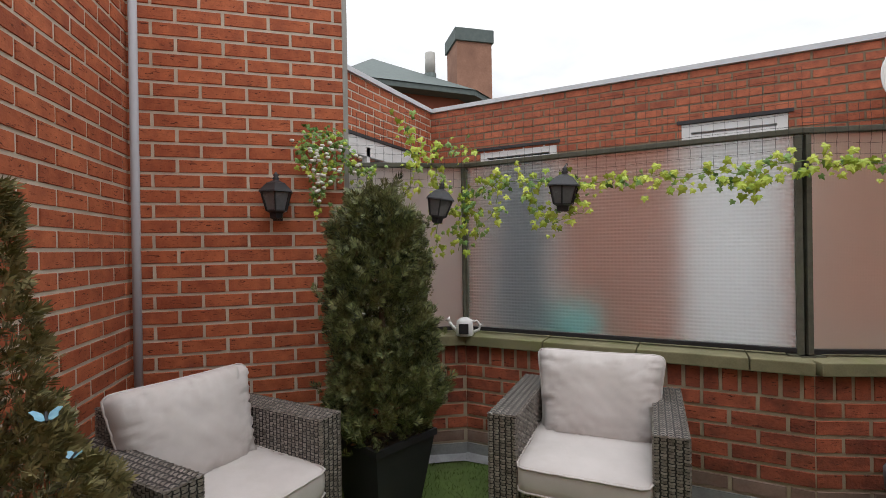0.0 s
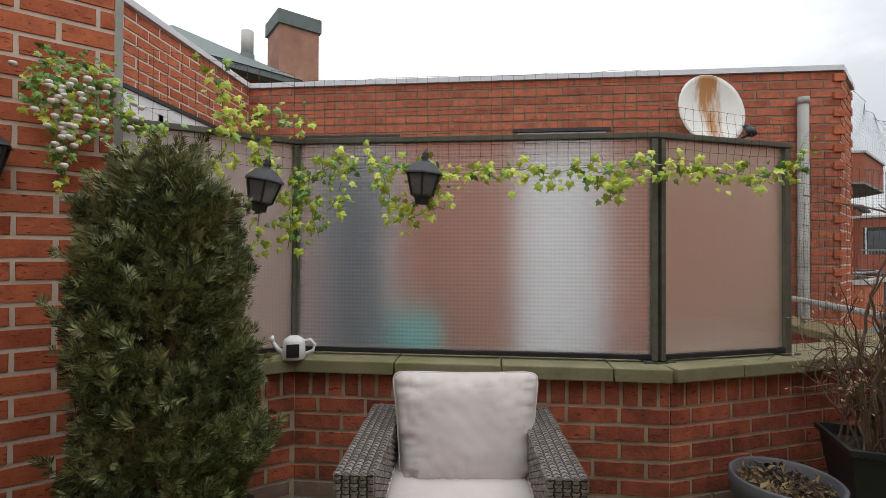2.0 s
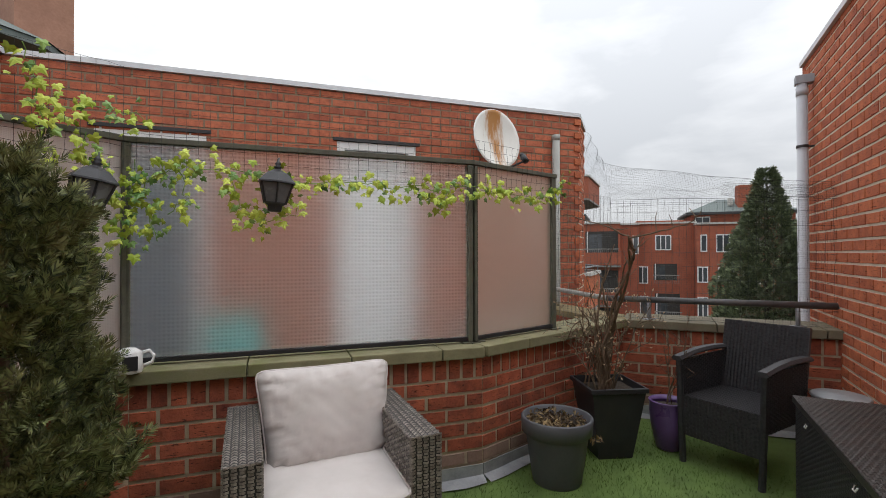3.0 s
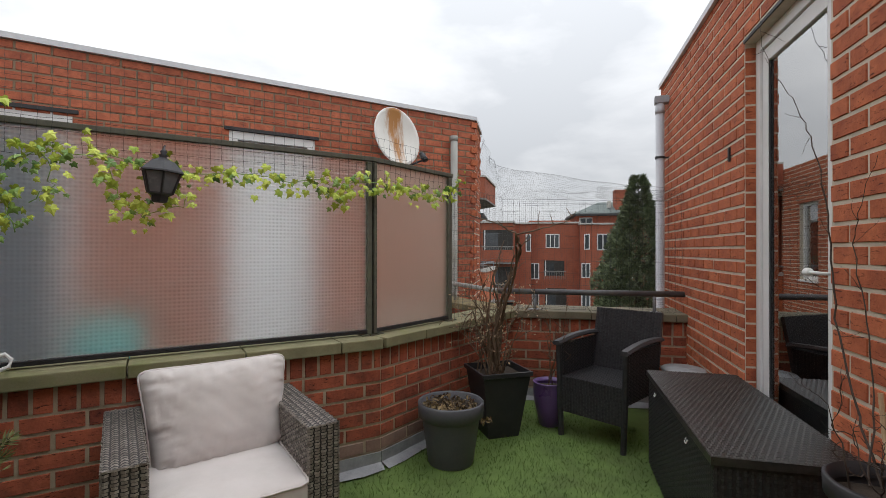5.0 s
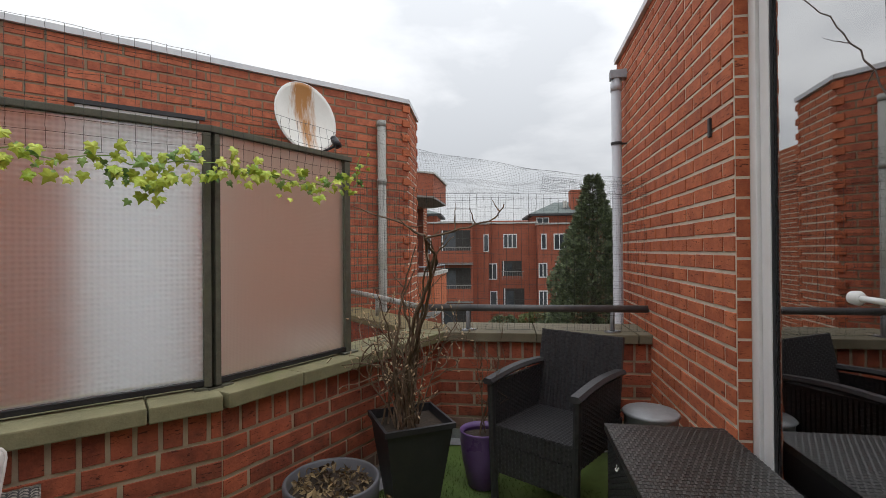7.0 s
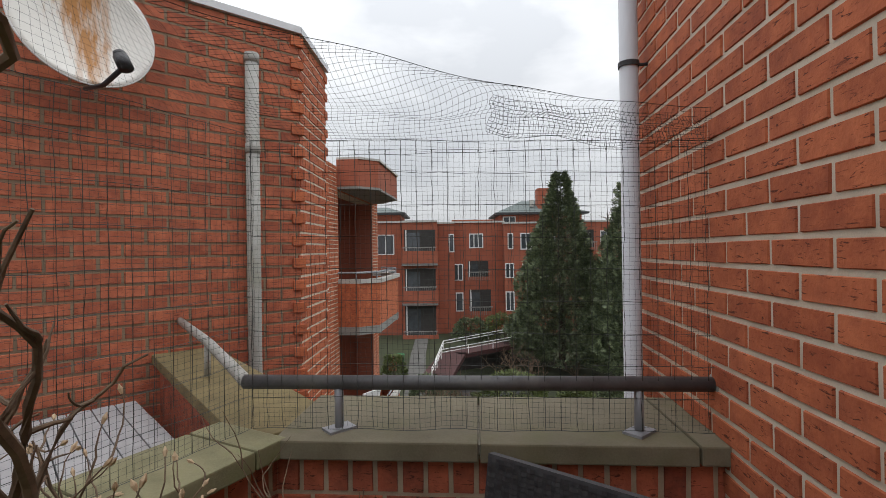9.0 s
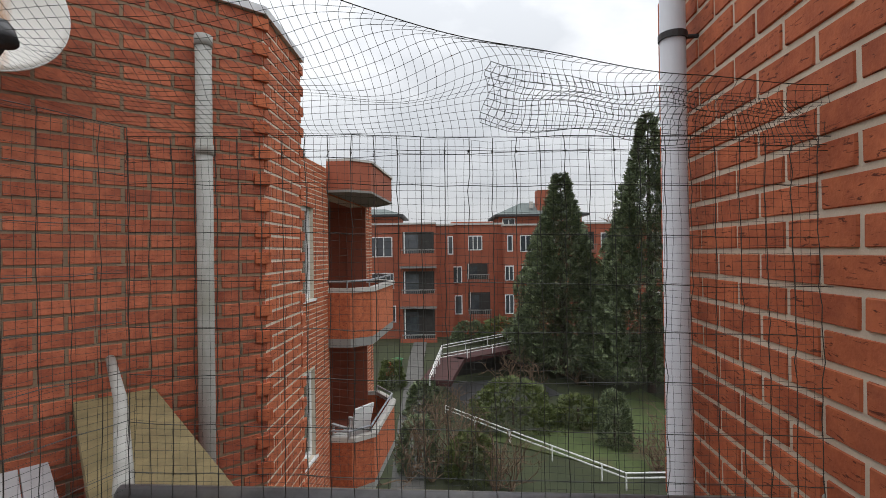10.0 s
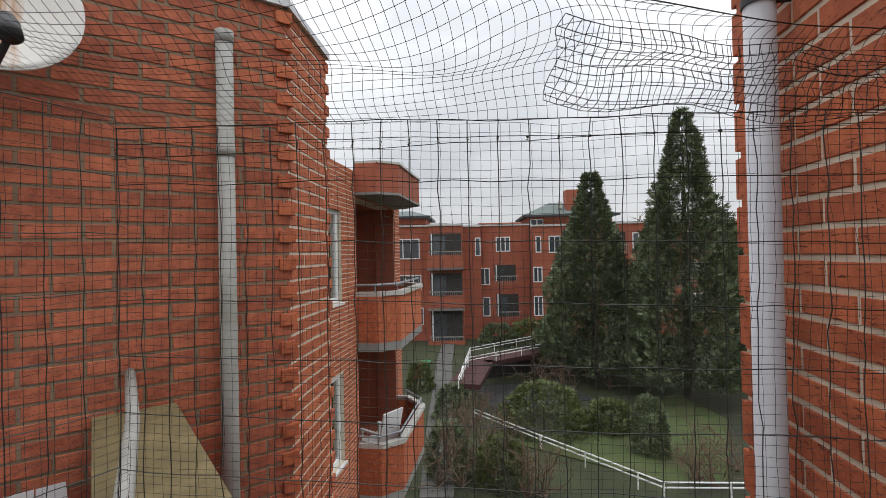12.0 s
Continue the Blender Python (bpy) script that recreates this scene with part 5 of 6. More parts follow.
for k in range(50):
    u, z = rnd.gauss(0.925, 0.045), rnd.uniform(1.58, 1.80)
    if k > 38:
        u, z = (rnd.gauss(0.915, 0.012), rnd.uniform(1.46, 1.56)) if k < 45 else (rnd.uniform(1.02, 1.15), rnd.uniform(1.64, 1.76))
    b = lathe(bmesh.new(), [(0.0, -0.009), (0.007, -0.006), (0.0125, 0.0), (0.010, 0.007), (0.0, 0.010)], 8)
    bo = part("blossom", b, M_BLOSSOM, fl, smooth=True)
    bo.location = Vector(wallp(u, 0.115 + rnd.uniform(0, 0.02), z)) - fo


# bare climbers
def branchy(out, buds, p, d, length, r, depth, rnd, curl=0.25, fork=2, up=0.08):
    """Collects the lines of a branch and its twigs in out, and their tips in buds."""
    pts, p, d = [Vector(p)], Vector(p), Vector(d).normalized()
    n = 7
    kids = []
    for i in range(n):
        d = (d + Vector((rnd.gauss(0, curl), rnd.gauss(0, curl), rnd.gauss(up, curl)))).normalized()
        p = p + d * length / n
        pts.append(p.copy())
        if depth and i > 1 and rnd.random() < fork / n * 1.6:
            kids.append((p.copy(), (d + Vector((rnd.gauss(0, 0.9), rnd.gauss(0, 0.9), rnd.gauss(0.1, 0.6)))).normalized()))
    out.append((pts, [r * (1 - 0.65 * i / n) for i in range(n + 1)]))
    if depth <= 1:
        buds.append((pts[-1], d))
    for q, e in kids:
        branchy(out, buds, q, e, length * rnd.uniform(0.3, 0.6), r * 0.6, depth - 1, rnd, curl, fork, up)


def climber(name, m, label, starts, mat, seed, bud=True, depth=2, curl=0.22, fork=3, guides=(), joined=False):
    rnd = random.Random(seed)
    ob = thing(name, m, label, "plant")
    buds, lines = [], []
    for p, d, ln, r in starts:
        own = []
        branchy(own, buds, p, d, ln, r, depth, rnd, curl, fork)
        lines += [("branch" if k == 0 else "twig", l) for k, l in enumerate(own)]
    for g, r in guides:
        fine = []
        for a, b in zip(g, g[1:]):
            for k in range(5):
                fine.append(Vector(a).lerp(Vector(b), k / 5) + Vector((rnd.gauss(0, 0.0028), rnd.gauss(0, 0.0028), rnd.gauss(0, 0.0028))))
        fine.append(Vector(g[-1]))
        lines.append(("branch", (fine, [r * (1 - 0.82 * i / len(fine)) for i in range(len(fine))])))
        for i in range(3, len(fine) - 1, 3):
            if rnd.random() < 0.75:
                dd = Vector((rnd.gauss(0, 1), rnd.gauss(0, 1), rnd.gauss(0.4, 0.8))).normalized()
                own = []
                branchy(own, buds, fine[i], dd, rnd.uniform(0.03, 0.13), r * 0.35, 0, rnd, 0.2)
                buds.append((fine[i] + dd * 0.02, dd))
                lines += [("twig", l) for l in own]
    if joined:
        bm = bmesh.new()
        for _, (pts, radii) in lines:
            tube(bm, pts, 0, 4, radii=radii)
        part("twig_mass", bm, mat, ob)["kind"] = "stuff"
    else:
        for k, (pts, radii) in lines:
            part(k, tube(bmesh.new(), pts, 0, 6, radii=radii), mat, ob)
    if bud:
        bb = bmesh.new()
        tube(bb, [(0, 0, -0.003), (0, 0, 0.006), (0, 0, 0.014)], 0.004, 5, radii=[0.002, 0.0042, 0.0008])
        data = bpy.data.meshes.new("bud")
        bb.to_mesh(data)
        bb.free()
        data.materials.append(M_BUD)
        for p, d in buds[:250]:
            b = new("bud", data)
            b.parent = ob
            b.matrix_local = Matrix.Translation(p) @ d.to_track_quat("Z", "Y").to_matrix().to_4x4()
    return ob


climber("bare_climber", pose(2.335, 3.58, 0.38), "bare tangled brown climber with pale buds", [((rnd.gauss(0, 0.05), rnd.gauss(0, 0.05), 0), (rnd.gauss(0, 0.09), rnd.gauss(0, 0.09), 1), rnd.uniform(0.28, 0.5), 0.006) for _ in range(18)], M_TWIG, 21, fork=3, curl=0.24,
        guides=(([(0, 0, 0), (0.03, 0.0, 0.3), (-0.01, -0.10, 0.55), (0.01, -0.22, 0.76), (-0.121, -0.358, 0.932), (-0.154, -0.24, 0.989), (-0.284, -0.01, 1.08)], 0.012),
                ([(0.02, 0, 0), (0.05, 0.0, 0.35), (0.04, -0.14, 0.62), (-0.02, -0.28, 0.86), (-0.115, -0.36, 0.925), (-0.05, -0.526, 0.958), (0.048, -0.612, 0.998), (0.013, -0.700, 1.045)], 0.010),
                ([(0.05, 0.03, 0), (0.08, 0.03, 0.3), (0.03, -0.09, 0.6), (0.05, -0.20, 0.80), (-0.03, -0.28, 0.92)], 0.012),
                ([(0.0, -0.04, 0), (-0.03, -0.03, 0.28), (0.03, -0.10, 0.55), (-0.02, -0.22, 0.78), (0.05, -0.30, 0.95)], 0.010),
                ([(0.03, -0.02, 0), (-0.01, -0.03, 0.4), (0.07, -0.06, 0.66), (0.17, -0.12, 0.76)], 0.008),
                ([(-0.03, 0, 0), (-0.05, 0.02, 0.35), (-0.01, 0.02, 0.62), (0.06, 0.0, 0.78)], 0.011),
                ([(0.06, -0.02, 0), (0.0, 0.03, 0.2), (0.05, 0.0, 0.42), (-0.03, -0.02, 0.66), (0.02, -0.08, 0.9)], 0.012),
                ([(-0.05, -0.05, 0), (-0.11, -0.09, 0.3), (-0.18, -0.15, 0.55), (-0.26, -0.18, 0.72)], 0.007)))
climber("dry_stem", pose(2.76, 3.50, 0.27), "dry upright stem in the purple pot", [((rnd.gauss(0, 0.02), rnd.gauss(0, 0.02), 0), (rnd.gauss(0, 0.12), rnd.gauss(0, 0.12), 1), rnd.uniform(0.3, 0.5), 0.004) for _ in range(5)], M_TWIG, 4, bud=False, curl=0.12)
def onwall(u, z, off=0.05):
    x, y = along(FAR, 225, u, -off)
    return (x - 1.96, y - 1.49, z - 0.60)


climber("bare_rose", pose(1.96, 1.49, 0.60), "dark bare rose stems leaning on the house wall", [((rnd.gauss(0, 0.05), rnd.gauss(0, 0.05), 0), (rnd.gauss(0, 0.4), rnd.gauss(0, 0.4), 1), rnd.uniform(0.12, 0.26), 0.0026) for _ in range(9)], M_TWIGDARK, 14, bud=False,
        guides=(([(0.06, 0.04, 0), onwall(2.95, 0.74, 0.12), onwall(2.78, 0.99, 0.09), onwall(2.73, 1.23, 0.08), onwall(2.65, 1.49, 0.07), onwall(2.53, 1.66, 0.06), onwall(2.40, 1.82, 0.05), onwall(2.21, 1.98, 0.04), onwall(2.06, 2.17, 0.03), onwall(2.0, 2.36, 0.02)], 0.0036),
                ([(0.03, 0.06, 0), onwall(2.98, 0.80, 0.10), onwall(2.92, 1.0, 0.08), onwall(2.83, 1.23, 0.07), onwall(2.87, 1.35, 0.07), onwall(2.93, 1.49, 0.06)], 0.0028)))
cane = tagged(part("bamboo_cane", tube(bmesh.new(), [(1.98, 1.50, 0.59), (2.02, 1.53, 0.74), (2.03, 1.54, 0.84)], 0.006, 8), M_BUD), "short pale cane stuck in the pot", "cane")


def dead_leaves(n, centre, r, z, seed, label):
    rnd = random.Random(seed)
    bm = bmesh.new()
    for _ in range(n):
        a, q = rnd.uniform(0, 6.28), r * math.sqrt(rnd.random())
        m = Matrix.Translation((q * math.cos(a), q * math.sin(a), rnd.uniform(0, 0.03))) @ Euler((rnd.gauss(0, 0.6), rnd.gauss(0, 0.6), rnd.uniform(0, 6))).to_matrix().to_4x4()
        s = rnd.uniform(0.009, 0.022)
        v = [bm.verts.new(m @ Vector(c)) for c in ((-s, 0, 0), (0, -s * 0.5, s * 0.3), (s * 1.2, 0, 0), (0, s * 0.5, s * 0.3))]
        bm.faces.new((v[0], v[1], v[2]))
        bm.faces.new((v[0], v[2], v[3]))
    ob = part("dead_leaves", bm, M_DEAD)
    ob.location = (*centre, z)
    return tagged(ob, label, "leaves", "", "stuff")


dead_leaves(260, (1.865, 3.375), 0.15, 0.315, 2, "brown and green dead leaves in the grey pot")
dead_leaves(16, (2.065, 3.32), 0.04, 0.20, 3, "withered leaves hanging over the pot's rim")
dead_leaves(70, (-0.31, 2.866), 0.2, 0.34, 6, "dead brown sprays at the thuja's foot")

# blades of the artificial grass near the middle of the terrace
rnd = random.Random(31)
vs, fs = [], []
for _ in range(26000):
    x, y = rnd.uniform(-0.7, 3.2), rnd.uniform(2.0, 3.9)
    h, a, s = rnd.uniform(0.010, 0.022), rnd.uniform(0, 6.28), 0.0022
    n = len(vs)
    tx, ty = rnd.gauss(0, 0.008), rnd.gauss(0, 0.008)
    vs += [(x - s * math.cos(a), y - s * math.sin(a), 0.0005), (x + s * math.cos(a), y + s * math.sin(a), 0.0005), (x + tx, y + ty, h)]
    fs.append((n, n + 1, n + 2))
tagged(mesh_part("grass_blades", vs, fs, M_GRASS, floor, "short green plastic grass blades"), kind="stuff")

# ---- wire mesh and netting ----
M_WIRE = material("green_coated_wire", (0.025, 0.028, 0.026), (0.06, 0.065, 0.06), 0.5, 0.2, scale=20, fine=100, bump=0)
M_NET = material("dark_green_net", (0.02, 0.024, 0.022), (0.05, 0.055, 0.05), 0.7, scale=20, fine=100, bump=0)


def strand(vs, fs, pts, r):
    """A three-sided thin strand along pts."""
    n0 = len(vs)
    for i, p in enumerate(pts):
        d = (pts[min(i + 1, len(pts) - 1)] - pts[max(i - 1, 0)]).normalized()
        a = d.cross(Vector((0.31, 0.17, 0.93))).normalized()
        b = d.cross(a)
        for k in range(3):
            c = 2 * math.pi * k / 3
            vs.append(tuple(p + (a * math.cos(c) + b * math.sin(c)) * r))
    for i in range(len(pts) - 1):
        for k in range(3):
            q, w = n0 + 3 * i, n0 + 3 * i + 3
            fs.append((q + k, q + (k + 1) % 3, w + (k + 1) % 3, w + k))


def mesh_sheet(name, surf, nu, nv, r, mat, label, seed, segs=14, jitter=0.0, cell=0.0):
    """Crossing strands over surf(s, t), both 0..1: nu upright, nv level."""
    rnd = random.Random(seed)
    vs, fs = [], []
    for i in range(nu + 1):
        s = i / nu
        strand(vs, fs, [surf(s, k / segs) + Vector((rnd.gauss(0, jitter), rnd.gauss(0, jitter), 0)) for k in range(segs + 1)], r)
    for j in range(nv + 1):
        t = j / nv
        if cell:
            run = [surf(s, j * cell / h) for s, h in ((k / 60, (surf(k / 60, 1) - surf(k / 60, 0)).length) for k in range(61)) if j * cell <= h]
            if len(run) > 1:
                strand(vs, fs, run, r)
            if j == 0:
                strand(vs, fs, [surf(k / 60, 1) for k in range(61)], r * 2.2)
            continue
        strand(vs, fs, [surf(k / segs, t) + Vector((0, 0, rnd.gauss(0, jitter))) for k in range(segs + 1)], r)
    me = bpy.data.meshes.new(name)
    me.from_pydata(vs, [], fs)
    me.materials.append(mat)
    return tagged(new(name, me), label, "netting", "", "stuff")


def plane(p, q, z0, z1, wob=0.008):
    P, Q = Vector((*p, 0)), Vector((*q, 0))
    nrm = (Q - P).cross(Vector((0, 0, 1))).normalized()
    ln = (Q - P).length

    def f(s, t):
        b = P.lerp(Q, s)
        b.z = z0 + (z1 - z0) * t
        w = noise.noise(Vector((s * ln * 4 + p[0], t * 4, p[1])))
        return b + nrm * w * wob + Vector((0, 0, noise.noise(Vector((s * ln * 7, t * 5, 3 + p[0]))) * wob * 0.6))
    return f


RA, RB = (2.885, 4.19), (3.925, 3.20)
PC = (2.17, 3.865)


def sheet(p, q, z0, za, zb, wob=0.008):
    """A plane whose upper edge falls from za to zb."""
    flat = plane(p, q, z0, 1.0, wob)

    def f(s, t):
        v = flat(s, 0.0 if t == 0 else t)
        v.z += (z0 + (za + (zb - za) * s - z0) * t) - (z0 + (1.0 - z0) * t)
        return v
    return f


mesh_sheet("wire_mesh", sheet(RA, RB, COP + 0.01, 1.640, 1.598), 30, 9, 0.0010, M_WIRE, "coarse dark wire mesh above the railing", 1, 24, 0.0012)
mesh_sheet("wire_mesh", sheet(RA, RB, 1.585, 1.612, 1.570, 0.004), 30, 1, 0.0008, M_WIRE, "doubled top rows of the dark wire mesh", 11, 24, 0.0012)
mesh_sheet("wire_mesh", plane(PC, RA, COP + 0.01, 1.66), 15, 9, 0.0010, M_WIRE, "coarse dark wire mesh beside the screen", 2, 16, 0.0012)
mesh_sheet("bird_net", sheet((2.90, 4.22), (3.94, 3.23), COP + 0.005, 1.645, 1.60, 0.014), 86, 58, 0.00038, M_NET, "fine dark bird net behind the wire mesh", 3, 26, 0.0008)
mesh_sheet("bird_net", plane((2.18, 3.90), (2.90, 4.22), COP + 0.005, 1.66, 0.014), 42, 58, 0.00045, M_NET, "fine dark bird net beside the screen", 4, 18, 0.0008)
INWARD = Vector((-0.69, -0.724, 0))


def ripple(s, t, size, k):
    return Vector([size * noise.noise(Vector((s * 5, t * 3, k + j * 3))) for j in range(3)])


def drape(s, t):
    """The slack net that leans over the terrace from the top of the wire mesh to its free edge."""
    lo = Vector((*RA, 1.638)).lerp(Vector((*RB, 1.598)), s)
    hi = lo + INWARD * 0.50 * (1 - s) ** 1.6
    hi.z = 1.70 + 0.14 * (1 - s) ** 1.5
    p = lo.lerp(hi, t)
    p.z += 0.020 * math.sin(math.pi * t) * math.cos(s * 11)
    return p + ripple(s, t, 0.030 * min(1, 3 * t), 1)


def fold(s, t):
    """The doubled strip of net that hangs from the free edge towards the house wall."""
    a = Vector((3.34, 3.565, 1.712)).lerp(Vector((4.00, 3.255, 1.695)), s)
    b = Vector((3.42, 3.675, 1.645)).lerp(Vector((3.945, 3.21, 1.585)), s)
    p = a.lerp(b, t)
    p.z -= 0.014 * math.sin(math.pi * s)
    return p + ripple(s, t, 0.022, 2)


def drape_left(s, t):
    """The same slack net over the stretch beside the screen, rising to the roof."""
    lo = Vector((*PC, 1.66)).lerp(Vector((*RA, 1.638)), s)
    hi = Vector((2.25, 3.62, 1.98)).lerp(Vector((*RA, 0)) + INWARD * 0.50 + Vector((0, 0, 1.84)), s)
    p = lo.lerp(hi, t)
    return p + ripple(s, t, 0.020 * min(1, 3 * t), 5)


mesh_sheet("bird_net", drape, 92, 38, 0.00045, M_NET, "slack dark bird net leaning over the railing", 5, 22, cell=0.0150)
mesh_sheet("bird_net", drape_left, 40, 28, 0.00025, M_NET, "slack dark bird net beside the screen", 10, 18, cell=0.0185)
mesh_sheet("bird_net", fold, 52, 9, 0.0007, M_NET, "doubled fold of dark bird net", 6, 20)
mesh_sheet("wire_mesh", plane((-0.20, 3.585), (1.47, 3.585), 1.60, 2.02, 0.012), 34, 8, 0.0009, M_WIRE, "coarse wire mesh bent over the glass screen", 7, 24, 0.001)
mesh_sheet("wire_mesh", plane((-0.80, 3.17), (-0.20, 3.585), 1.60, 2.05, 0.012), 14, 9, 0.0009, M_WIRE, "coarse wire mesh bent over the glass screen", 8, 12, 0.001)
mesh_sheet("wire_mesh", plane((1.47, 3.585), PC, 1.58, 1.86, 0.012), 16, 6, 0.0009, M_WIRE, "coarse wire mesh bent over the glass screen", 9, 12, 0.001)
# ---- distance: wing of the neighbouring house ----
GZ = -6.3
M_LAWN = material("courtyard_ground", (0.02, 0.028, 0.012), (0.055, 0.062, 0.026), 0.95, scale=0.7, fine=9, bump=0.3, grime=(0.03, 0.027, 0.022), grime_scale=0.25, grime_amount=0.8)
M_FARBRICK = material("far_red_brick", (0.24, 0.07, 0.04), (0.42, 0.13, 0.075), 0.9, scale=1.2, fine=14, bump=0.05, grime=(0.20, 0.07, 0.05), grime_scale=0.6, grime_amount=0.5)
# Chimney brick, lightened to put the distance haze into its colour.
M_PALEBRICK = material("hazed_pale_brick", (0.27, 0.135, 0.09), (0.46, 0.25, 0.175), 0.9, scale=3, fine=24, bump=0.1, grime=(0.22, 0.11, 0.08), grime_scale=1.2, grime_amount=0.5)
M_FASCIA = material("pale_fascia", (0.42, 0.40, 0.37), (0.56, 0.54, 0.50), 0.7, scale=2, fine=30, bump=0.05)
M_SOFFIT = material("grey_soffit", (0.20, 0.20, 0.19), (0.30, 0.30, 0.28), 0.8, scale=3, fine=30, bump=0.05)
M_FARGLASS = material("far_window_glass", (0.03, 0.035, 0.04), (0.10, 0.11, 0.12), 0.08, scale=0.9, fine=4, bump=0, spread=0.6, spec=0.7)
M_CONIFER = leaf_material("dark_conifer", (0.035, 0.052, 0.03), (0.20, 0.24, 0.12), spread=0.8)
M_HEDGE = leaf_material("hedge_foliage", (0.05, 0.075, 0.02), (0.14, 0.16, 0.05), spread=0.8)
M_REDWALK = material("red_brown_planking", (0.04, 0.015, 0.014), (0.08, 0.030, 0.027), 0.8, scale=2, fine=20, bump=0.1)

gb = bmesh.new()
gv = [gb.verts.new((2500 * math.cos(a * math.pi / 12), 2500 * math.sin(a * math.pi / 12), GZ)) for a in range(24)]
gb.faces.new(gv)
structure(part("ground", gb, M_LAWN), "courtyard ground with lawn, beds and bare soil", "ground")

# windows of the wing
WM = pose(*along((5.0, 9.1), 45, -0.6), 0, 0, 0, 45)
house_window("window_4", WM @ Matrix.Translation((1.38, 0, 0)), 0.66, 0.68, 2.14, 0.06, M_SHADE, "tall white framed window in the wing", 0)
house_window("window_5", WM @ Matrix.Translation((1.38, 0, 0)), 0.66, -1.82, -0.44, 0.06, M_SHADE, "tall white framed window in the wing", 0)
bx = bmesh.new()
for z0, z1 in ((0.1, 2.45), (-2.5, -0.02)):
    box(bx, 2.7, 5.5, 1.4, 1.5, z0 - 0.05, z1 + 0.05)
    box(bx, 5.46, 5.56, 0.4, 1.4, z0 - 0.05, z1 + 0.05)
    box(bx, 2.65, 2.75, 0.4, 1.4, z0 - 0.05, z1 + 0.05)
    box(bx, 2.65, 5.5, 0.38, 1.4, z0 - 0.06, z0)
    box(bx, 5.41, 5.447, 0.004, 0.44, z0, z1)
    box(bx, 2.65, 5.5, 0.38, 1.4, z1, z1 + 0.06)
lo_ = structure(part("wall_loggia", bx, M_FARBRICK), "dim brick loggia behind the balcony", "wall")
lo_.matrix_world = WM


def prism(bm, outline, z0, z1):
    a = [bm.verts.new((x, y, z0)) for x, y in outline]
    b = [bm.verts.new((x, y, z1)) for x, y in outline]
    bm.faces.new(a[::-1])
    bm.faces.new(b)
    for i in range(len(a)):
        j = (i + 1) % len(a)
        bm.faces.new((a[i], a[j], b[j], b[i]))
    bmesh.ops.recalc_face_normals(bm, faces=bm.faces[:])
    return bm


BAL = [(2.70, 0.0), (2.70, -0.40), (3.0, -0.72), (4.9, -0.72), (5.5, -0.25), (5.5, 0.0)]
inner = [(2.78, 0.0), (2.78, -0.36), (3.05, -0.64), (4.87, -0.64), (5.42, -0.21), (5.42, 0.0)]
top = thing("roof_canopy", WM, "brick-faced canopy over the upper balcony", "canopy")
part("fascia", prism(bmesh.new(), BAL, 2.50, 3.00), M_FARBRICK, top)
part("soffit", prism(bmesh.new(), [(x, y - 0.01 if y < 0 else y) for x, y in BAL], 2.455, 2.497), M_SOFFIT, top)
part("roof_trim", prism(bmesh.new(), [(x, y - 0.03 if y < 0 else y) for x, y in BAL], 3.0, 3.04), M_FASCIA, top)
for zf in (0.1, -2.5):
    bal = thing("balcony", WM, "curved brick balcony with a pale coping", "balcony", "balconies of the wing")
    part("floor_slab", prism(bmesh.new(), BAL, zf - 0.35, zf - 0.2), M_SOFFIT, bal)
    pb = bmesh.new()
    for i in range(5):
        o0, o1, i0, i1 = BAL[i], BAL[i + 1], inner[i], inner[i + 1]
        prism(pb, [o0, o1, i1, i0], zf - 0.2, zf + 0.60)
    part("parapet", pb, M_BRICK, bal)
    cb = bmesh.new()
    for i in range(5):
        o0, o1, i0, i1 = BAL[i], BAL[i + 1], inner[i], inner[i + 1]
        prism(cb, [(o0[0], o0[1] - 0.04 if o0[1] < 0 else 0), (o1[0], o1[1] - 0.04 if o1[1] < 0 else 0), i1, i0], zf + 0.60, zf + 0.68)
    part("coping", cb, M_FASCIA, bal)
    part("handrail", tube(bmesh.new(), [(x, y + 0.05, zf + 0.80) for x, y in BAL[:-1]], 0.02, 8), M_ZINC, bal)
    for x, y in BAL[1:-1]:
        part("rail_post", tube(bmesh.new(), [(x, y + 0.05, zf + 0.66), (x, y + 0.05, zf + 0.80)], 0.012, 6), M_ZINC, bal)
gc = thing("garden_chair", WM @ pose(3.6, -0.1, -2.5, 0, 0, 150), "white plastic garden chair on the balcony", "chair")
part("seat", boxed(-0.25, 0.25, -0.25, 0.25, 0.38, 0.42, bevel=0.01), M_WHITE, gc)
gk = part("backrest", boxed(-0.25, 0.25, -0.02, 0.02, 0, 0.62, bevel=0.01), M_WHITE, gc)
gk.matrix_local = pose(0, 0.25, 0.42, -14, 0, 0)
for sx in (-0.22, 0.22):
    part("armrest", boxed(sx - 0.03, sx + 0.03, -0.25, 0.25, 0.60, 0.63), M_WHITE, gc)
    for sy in (-0.22, 0.22):
        part("leg", boxed(sx - 0.02, sx + 0.02, sy - 0.02, sy + 0.02, 0, 0.60 if sy < 0 else 0.38), M_WHITE, gc)

